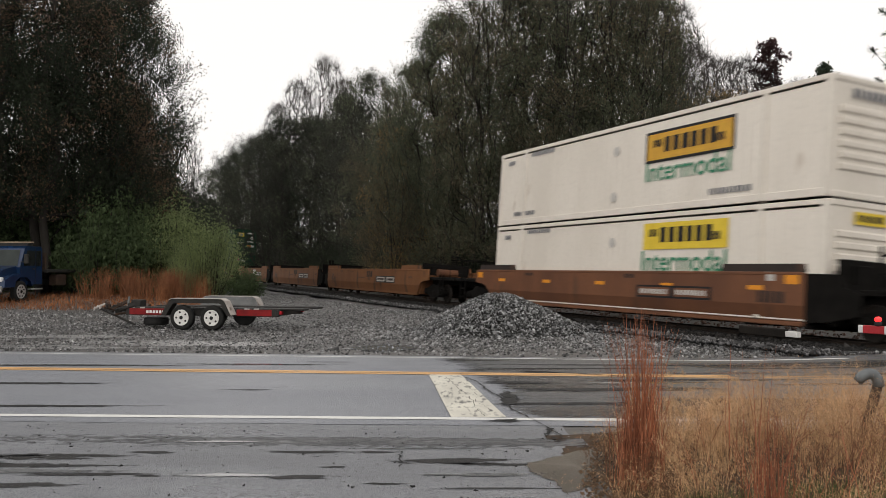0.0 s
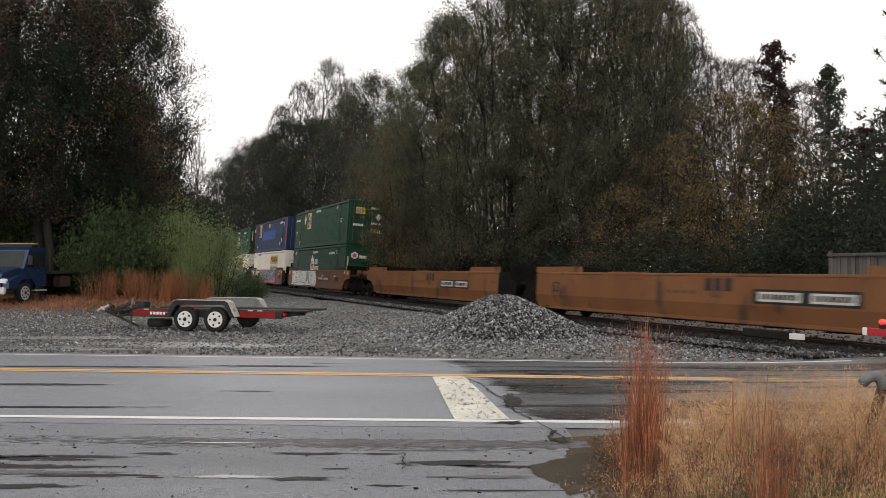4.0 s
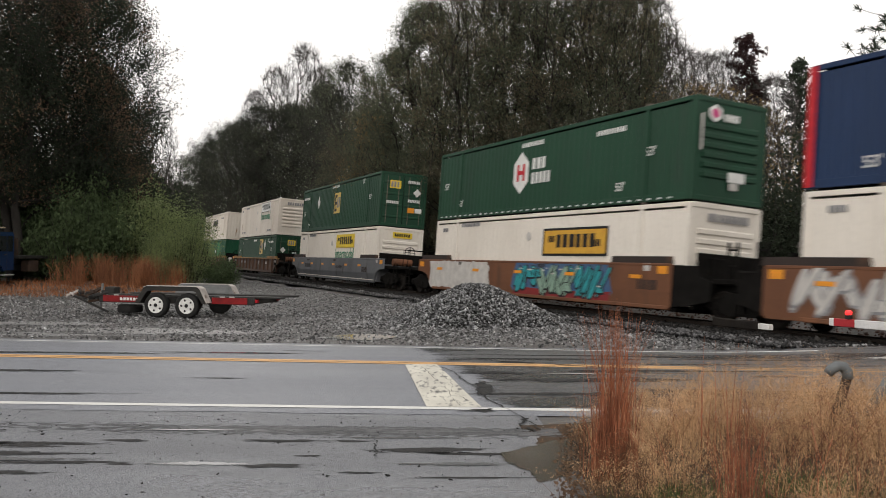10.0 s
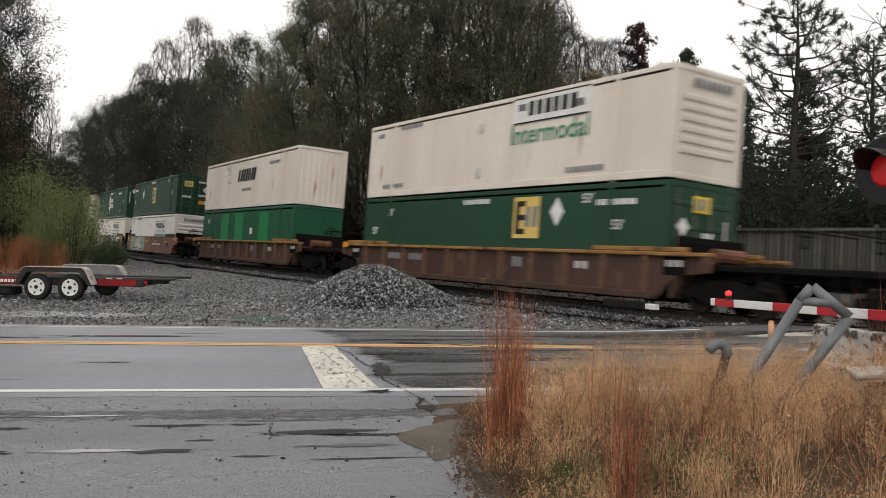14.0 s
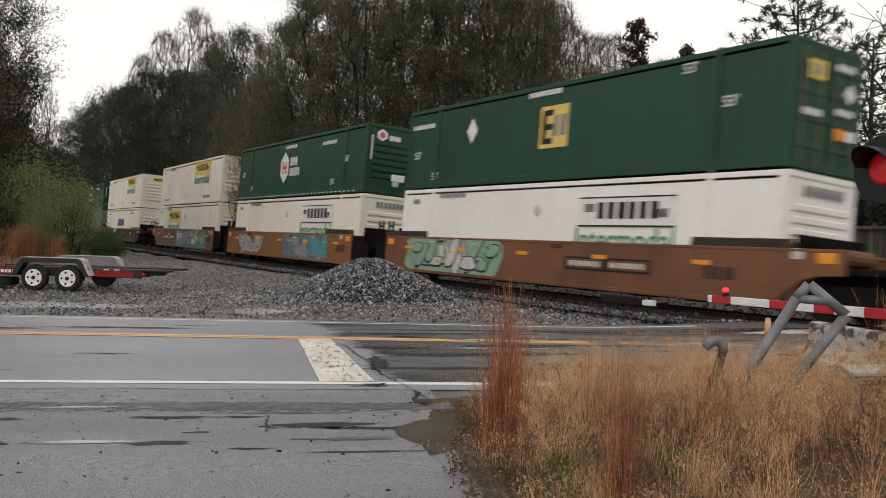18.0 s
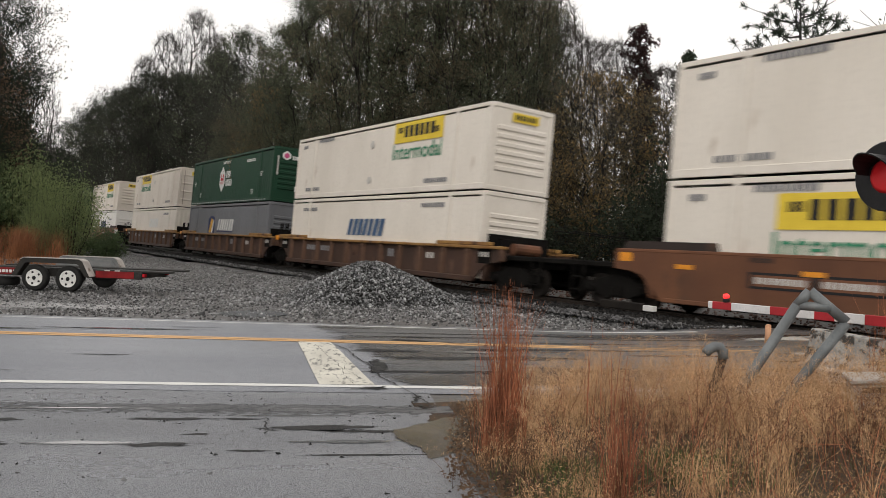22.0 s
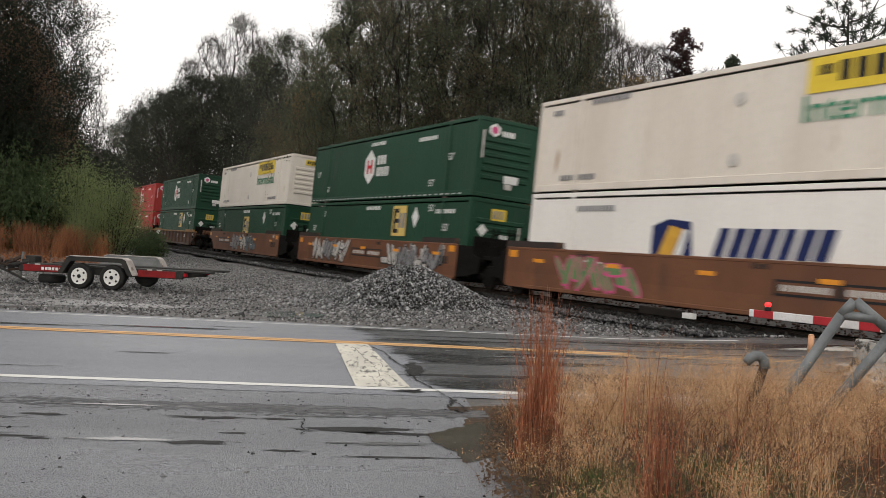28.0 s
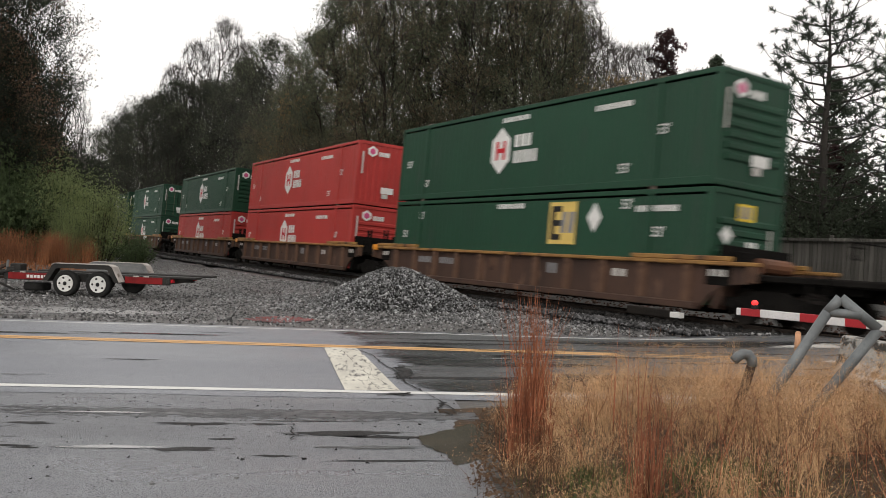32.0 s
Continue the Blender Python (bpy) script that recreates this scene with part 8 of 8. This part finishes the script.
for i in range(13):
    s = 4.3 + i * 2.42
    q = on_track(s, 8.25)
    ob = part("post", shared("fence_post", lambda: Shape().box((0, 0, 1.0), (0.10, 0.10, 2.05), 0.01), FENCE_WOOD), None, fence)
    ob.matrix_basis = Matrix.Translation((q.x, q.y, 0.36)) @ Euler((0, 0, TRACK_HEAD)).to_matrix().to_4x4()
    if i < 12:
        q = on_track(s + 1.21, 8.12)
        ob = part("rail", shared("fence_rail", lambda: Shape().box((0, 0, 0), (2.42, 0.05, 0.10), 0.008), FENCE_WOOD), None, fence)
        ob.matrix_basis = Matrix.Translation((q.x, q.y, 2.24)) @ Euler((0, 0, TRACK_HEAD)).to_matrix().to_4x4()

# ---- car trailer on the lot ----
TYRE = surf("tyre_rubber", (0.016, 0.016, 0.016), (0.024, 0.024, 0.023), 0.8, scale=8, fine=40, bump=0.3)
RIM_WHITE = surf("white_wheel_paint", (0.72, 0.72, 0.70), (0.60, 0.60, 0.58), 0.4, scale=6, fine=30, c3=(0.4, 0.38, 0.35), spots=0.68, spot_scale=8)
FRAME_BLACK = surf("worn_black_frame_paint", (0.022, 0.022, 0.022), (0.035, 0.033, 0.030), 0.55, scale=5, fine=30)
TRAILER_RED = surf("red_trailer_stripe", (0.24, 0.016, 0.018), (0.14, 0.012, 0.013), 0.45, scale=5)
FENDER_TOP = surf("worn_fender_edge", (0.46, 0.43, 0.40), (0.33, 0.30, 0.28), 0.5, scale=5, fine=30, c3=(0.15, 0.12, 0.10), spots=0.62, spot_scale=6)
FENDER_GREY = surf("grey_fender_paint", (0.20, 0.205, 0.205), (0.15, 0.155, 0.155), 0.5, scale=5)
trailer = thing("car_trailer", "low tandem-axle car trailer with white wheels and red side stripes", "trailer")
trailer.matrix_basis = Matrix.Translation((-6.52, 22.82, 0.005)) @ Euler((0, 0, radians(-12))).to_matrix().to_4x4()


def road_wheel(parent, x, y, r, w, rim, out=-1, holes=5, label="white steel rim"):
    """A tyre with its rim, facing out along y."""
    t = part("tyre", shared(("tyre", r, w), lambda: Shape().lathe([(r * 0.60, -w * 0.36), (r * 0.86, -w * 0.5), (r * 0.97, -w * 0.40), (r, -w * 0.15), (r, w * 0.15), (r * 0.97, w * 0.40), (r * 0.86, w * 0.5), (r * 0.60, w * 0.36)], 32), TYRE, True), None, parent)
    t.matrix_basis = Matrix.Translation((x, y, r)) @ Euler((0, 0, 0 if out < 0 else math.pi)).to_matrix().to_4x4()
    rm = part("rim", shared(("rim", r, w, rim.name), lambda: Shape().lathe([(r * 0.64, -w * 0.30), (r * 0.64, -w * 0.46), (r * 0.59, -w * 0.47), (r * 0.53, -w * 0.40), (r * 0.36, -w * 0.385), (r * 0.20, -w * 0.46), (r * 0.15, -w * 0.46)], 28), rim, True), None, t, label)
    for k in range(holes):
        a = 2 * math.pi * (k + 0.5) / holes
        part("rim_hole", shared(("rim_hole", r, w), lambda: Shape().lathe([(r * 0.085, 0.004), (r * 0.085, -0.004)], 10), SIGNAL_BLACK), None, t).location = (r * 0.44 * math.cos(a), -w * 0.40 - 0.004, r * 0.44 * math.sin(a))
    part("hub_cap", shared(("hub_cap", r, w), lambda: Shape().lathe([(r * 0.16, 0), (r * 0.15, -w * 0.30), (r * 0.09, -w * 0.38)], 12), SIGNAL_BLACK, True), None, t).location = (0, -w * 0.2, 0)
    return t


for x in (-0.44, 0.44):
    road_wheel(trailer, x, 0.0, 0.335, 0.21, RIM_WHITE)
    road_wheel(trailer, x, 1.95, 0.335, 0.21, RIM_WHITE, 1)
fen = [(-1.02, 0.40), (-0.78, 0.80), (-0.70, 0.84), (0.74, 0.84), (0.82, 0.80), (1.04, 0.40), (0.90, 0.40), (0.72, 0.70), (0.66, 0.725), (-0.62, 0.725), (-0.68, 0.70), (-0.88, 0.40)]
for y in (0.0, 1.95):
    part("fender", Shape().prism(fen, y - 0.13, y + 0.13), FRAME_BLACK if y < 1 else FENDER_GREY, trailer)
    part("fender_edge", Shape().prism([(-0.80, 0.815), (-0.70, 0.855), (0.74, 0.855), (0.86, 0.80), (1.05, 0.42), (1.02, 0.41), (0.83, 0.785), (0.735, 0.842), (-0.70, 0.842), (-0.79, 0.803)], y - 0.145, y + 0.145), FENDER_TOP, trailer, "worn pale fender edge")
part("fender_back", Shape().prism([(-0.95, 0.36), (-0.72, 0.78), (0.72, 0.78), (0.97, 0.36)], 1.77, 1.80), FENDER_GREY, trailer)
for y in (0.18, 1.77):
    part("frame_rail", Shape().box((0.0, y, 0.47), (4.5, 0.07, 0.20), 0.015), FRAME_BLACK, trailer)
    for x0, x1 in ((-2.12, -1.02), (1.05, 2.05)):
        part("red_stripe", Shape().box(((x0 + x1) / 2, y - 0.038, 0.475), (x1 - x0, 0.012, 0.17)), TRAILER_RED, trailer, "red painted side stripe")
part("lettering", shared("trailer_bars", lambda: letters(61, 0.58, 0.075, 6), INK_WHITE), None, trailer, "white lettering").location = (-1.32, 0.132, 0.47)
for x in (-1.72, 1.35, 1.62):
    part("reflector", Shape().box((x, 0.13, 0.575), (0.14, 0.012, 0.03)), INK_PALE, trailer)
for y in (0.42, 1.52):
    part("deck_track", Shape().box((0.35, y, 0.57), (4.7, 0.46, 0.045), 0.01), FRAME_BLACK, trailer)
    part("ramp", Shape().box((2.55, y, 0.565), (0.75, 0.44, 0.05), 0.01), FRAME_BLACK, trailer)
for x in (-1.95, -1.1, 0.0, 1.1, 2.1):
    part("cross_member", Shape().box((x, 0.97, 0.43), (0.10, 1.6, 0.10), 0.01), FRAME_BLACK, trailer)
part("rear_bar", Shape().box((2.22, 0.97, 0.47), (0.09, 1.75, 0.14), 0.01), FRAME_BLACK, trailer)
for y in (0.20, 1.72):
    part("tail_lamp", Shape().box((2.30, y, 0.48), (0.06, 0.16, 0.09), 0.01), RED_LENS, trailer, "red tail lamp")
for y in (0.25, 1.7):
    part("tongue_beam", Shape().tube([(-1.9, y, 0.47), (-2.95, 0.97 + (y - 0.97) * 0.1, 0.47)], 0.05, 6), FRAME_BLACK, trailer)
part("coupler", Shape().box((-3.05, 0.97, 0.50), (0.32, 0.14, 0.13), 0.03), FRAME_BLACK, trailer)
part("jack", Shape().tube([(-2.62, 0.80, 0.10), (-2.55, 0.80, 0.85)], 0.035, 10).tube([(-2.62, 0.80, 0.05), (-2.62, 0.80, 0.10)], 0.09, 10), FENDER_GREY, trailer)
part("fallen_ramp", Shape().box((0, 0, 0), (1.15, 0.10, 0.05), 0.01), FRAME_BLACK, trailer).matrix_basis = pose(-2.55, 0.2, 0.33, 0, 24, 8)
part("winch_box", Shape().box((-2.22, 0.75, 0.66), (0.30, 0.3, 0.22), 0.02), FRAME_BLACK, trailer)
for k, (jx, jy, jz, ja) in enumerate(((-2.75, 0.25, 0.52, 30), (-3.0, 0.5, 0.46, -20), (-2.45, 0.3, 0.40, 60), (-2.2, 0.15, 0.58, 10))):
    part("ratchet_bar", Shape().box((0, 0, 0), (0.42, 0.06, 0.06), 0.01), (RUST_PIPE, FRAME_BLACK)[k % 2], trailer).matrix_basis = pose(jx, jy, jz, 0, 15 - 10 * k, ja)
part("tie_down", Shape().tube([(-2.9, 0.6, 0.52), (-2.6, 0.5, 0.60), (-2.3, 0.5, 0.53)], 0.03, 6), RUST_PIPE, trailer)
tr_rng = random.Random(62)
for k in range(16):
    bx, by, bz = tr_rng.uniform(-3.15, -2.1), tr_rng.uniform(0.1, 1.3), tr_rng.uniform(0.42, 0.66)
    part("loose_scrap", Shape().box((0, 0, 0), (tr_rng.uniform(0.08, 0.35), 0.05, tr_rng.uniform(0.03, 0.12)), 0.01), (FRAME_BLACK, RUST_PIPE, FRAME_BLACK, FENDER_TOP)[k % 4], trailer).matrix_basis = pose(bx, by, bz, tr_rng.uniform(-20, 20), tr_rng.uniform(-35, 35), tr_rng.uniform(-60, 60))
sp = part("spare_tyre", SHARED[("tyre", 0.335, 0.21)], None, trailer)
sp.matrix_basis = pose(-1.55, 0.55, 0.19, 90, 0, 0)

# ---- flatbed truck ----
TRUCK_BLUE = surf("dark_blue_truck_paint", (0.008, 0.026, 0.075), (0.007, 0.021, 0.06), 0.22, spec=0.5, scale=2, fine=30, bump=0.02)
GLASS_DARK = surf("dark_cab_glass", (0.012, 0.014, 0.015), (0.02, 0.022, 0.024), 0.1, spec=0.25, scale=2, bump=0)
WINDSHIELD = surf("grey_windshield_glass", (0.030, 0.038, 0.036), (0.022, 0.028, 0.027), 0.2, spec=0.2, scale=2, bump=0)
CHROME = surf("chrome", (0.62, 0.62, 0.62), (0.52, 0.52, 0.52), 0.3, 0.5, spec=0.5, scale=5, bump=0)
LAMP_CLEAR = surf("clear_headlamp", (0.70, 0.70, 0.70), (0.6, 0.6, 0.6), 0.12, spec=0.5, scale=8, bump=0)
LIGHT_BAR = surf("pale_amber_plastic", (0.34, 0.27, 0.19), (0.26, 0.2, 0.14), 0.3, scale=5)
truck = thing("flatbed_truck", "dark blue flatbed truck parked beside the trees", "truck")
truck.matrix_basis = Matrix.Translation((-18.97, 35.7, height(-18.5, 36))) @ Euler((0, 0, radians(-98))).to_matrix().to_4x4()
# x ahead along the truck; the side that shows is +y
cabp = [(-0.55, 0.75), (-0.50, 1.50), (-0.82, 2.30), (-0.95, 2.40), (-1.95, 2.40), (-2.05, 2.30), (-2.05, 0.75)]
part("cab", Shape().prism(cabp, -1.05, 1.05), TRUCK_BLUE, truck)
part("hood", Shape().prism([(0.72, 0.70), (0.75, 1.10), (0.62, 1.28), (0.1, 1.44), (-0.50, 1.54), (-0.55, 0.9), (0.15, 0.9)], -0.86, 0.86), TRUCK_BLUE, truck)
for sg in (-1, 1):
    part("fender", Shape().prism([(-1.22, 0.72), (-1.10, 1.02), (-0.8, 1.20), (-0.3, 1.24), (0.3, 1.12), (0.70, 0.95), (0.72, 0.66), (0.04, 0.66), (-0.04, 0.92), (-0.30, 1.06), (-0.78, 1.06), (-1.02, 0.90), (-1.12, 0.70)], sg * 1.06 - 0.14, sg * 1.06 + 0.14), TRUCK_BLUE, truck)
    part("headlamp", Shape().box((0.68, sg * 0.90, 0.98), (0.14, 0.40, 0.20), 0.04), LAMP_CLEAR, truck, "clear headlamp")
    road_wheel(truck, -0.54, sg * 0.98, 0.46, 0.26, CHROME, sg, 8, "chrome wheel")
    part("mirror", Shape().box((-0.55, sg * 1.30, 1.85), (0.08, 0.20, 0.40), 0.02).box((-0.55, sg * 1.15, 1.72), (0.04, 0.3, 0.03)), FRAME_BLACK, truck)
    part("side_window", Shape().prism([(-0.74, 1.56), (-0.98, 2.22), (-1.52, 2.22), (-1.52, 1.56)], sg * 1.056 - 0.006, sg * 1.056 + 0.006), GLASS_DARK, truck)
    part("rear_window", Shape().prism([(-1.60, 1.56), (-1.60, 2.22), (-1.95, 2.22), (-1.95, 1.56)], sg * 1.056 - 0.006, sg * 1.056 + 0.006), GLASS_DARK, truck)
    part("door_seam", Shape().prism([(-1.555, 0.80), (-1.555, 2.32), (-1.57, 2.32), (-1.57, 0.80)], sg * 1.054 - 0.004, sg * 1.054 + 0.004), SIGNAL_BLACK, truck)
    part("door_handle", Shape().box((-1.42, sg * 1.07, 1.42), (0.16, 0.03, 0.05), 0.01), FRAME_BLACK, truck)
    part("step", Shape().box((-1.6, sg * 1.0, 0.55), (0.85, 0.25, 0.06), 0.01), CHROME, truck)
part("windshield", Shape().add([(-0.508, -0.92, 1.56), (-0.508, 0.92, 1.56), (-0.780, 0.86, 2.24), (-0.780, -0.86, 2.24)], [(0, 1, 2, 3)]), WINDSHIELD, truck)
part("grille", Shape().box((0.74, 0, 0.98), (0.05, 1.15, 0.42), 0.02), FRAME_BLACK, truck)
part("bumper", Shape().box((0.82, 0, 0.58), (0.18, 2.25, 0.30), 0.06), CHROME, truck, "chrome bumper")
part("light_bar", Shape().box((-1.45, 0, 2.58), (0.22, 1.95, 0.06), 0.02), LIGHT_BAR, truck, "amber roof light bar")
part("light_bar_mount", Shape().box((-1.45, 0, 2.47), (0.35, 1.75, 0.13), 0.02), FRAME_BLACK, truck)
part("bed", Shape().box((-5.05, 0, 1.32), (5.7, 2.45, 0.14), 0.02), FRAME_BLACK, truck)
part("headboard", Shape().box((-2.26, 0, 1.75), (0.08, 2.2, 0.8), 0.02), RUST_PIPE, truck)
part("chassis", Shape().box((-3.8, 0, 0.85), (7.4, 0.85, 0.3), 0.03), FRAME_BLACK, truck)
part("toolbox", Shape().box((-3.35, 0.98, 0.92), (0.75, 0.4, 0.5), 0.03), RUST_PIPE, truck, "dull brown side toolbox")
part("fuel_tank", Shape().tube([(-2.7, -0.95, 0.7), (-1.9, -0.95, 0.7)], 0.28, 14), CHROME, truck)
for sg in (-1, 1):
    road_wheel(truck, -5.2, sg * 0.95, 0.46, 0.42, CHROME, sg, 8, "chrome wheel")
part("mud_flap", Shape().box((-5.9, 0.95, 0.55), (0.02, 0.45, 0.6)), SIGNAL_BLACK, truck)
part("flap_plate", Shape().box((-5.88, 0.95, 0.55), (0.02, 0.2, 0.28)), INK_WHITE, truck, "white plate on the flap")
sign = thing("line_post", "thin dark line-side post with a white top", "post")
part("post", Shape().box((0, 0, 0.75), (0.10, 0.10, 1.5), 0.01), FRAME_BLACK, sign)
part("plate", Shape().box((0, -0.06, 1.35), (0.22, 0.02, 0.32)), INK_WHITE, sign, "white plate")
sign.matrix_basis = pose(-14.4, 65.6, 0.0)


def motions():
    """The train rolls along the track; every car and every box on it goes with it."""
    times = [0, 2, 4, 6, 8, 10, 12, 14, 16, 18, 20, 22, 24, 26, 28, 30, 32]
    for ob, s, z in TRAIN:
        walk(ob, [(t, track_pose(s + run(t)) @ Matrix.Translation((0, 0, z))) for t in times])


motions()
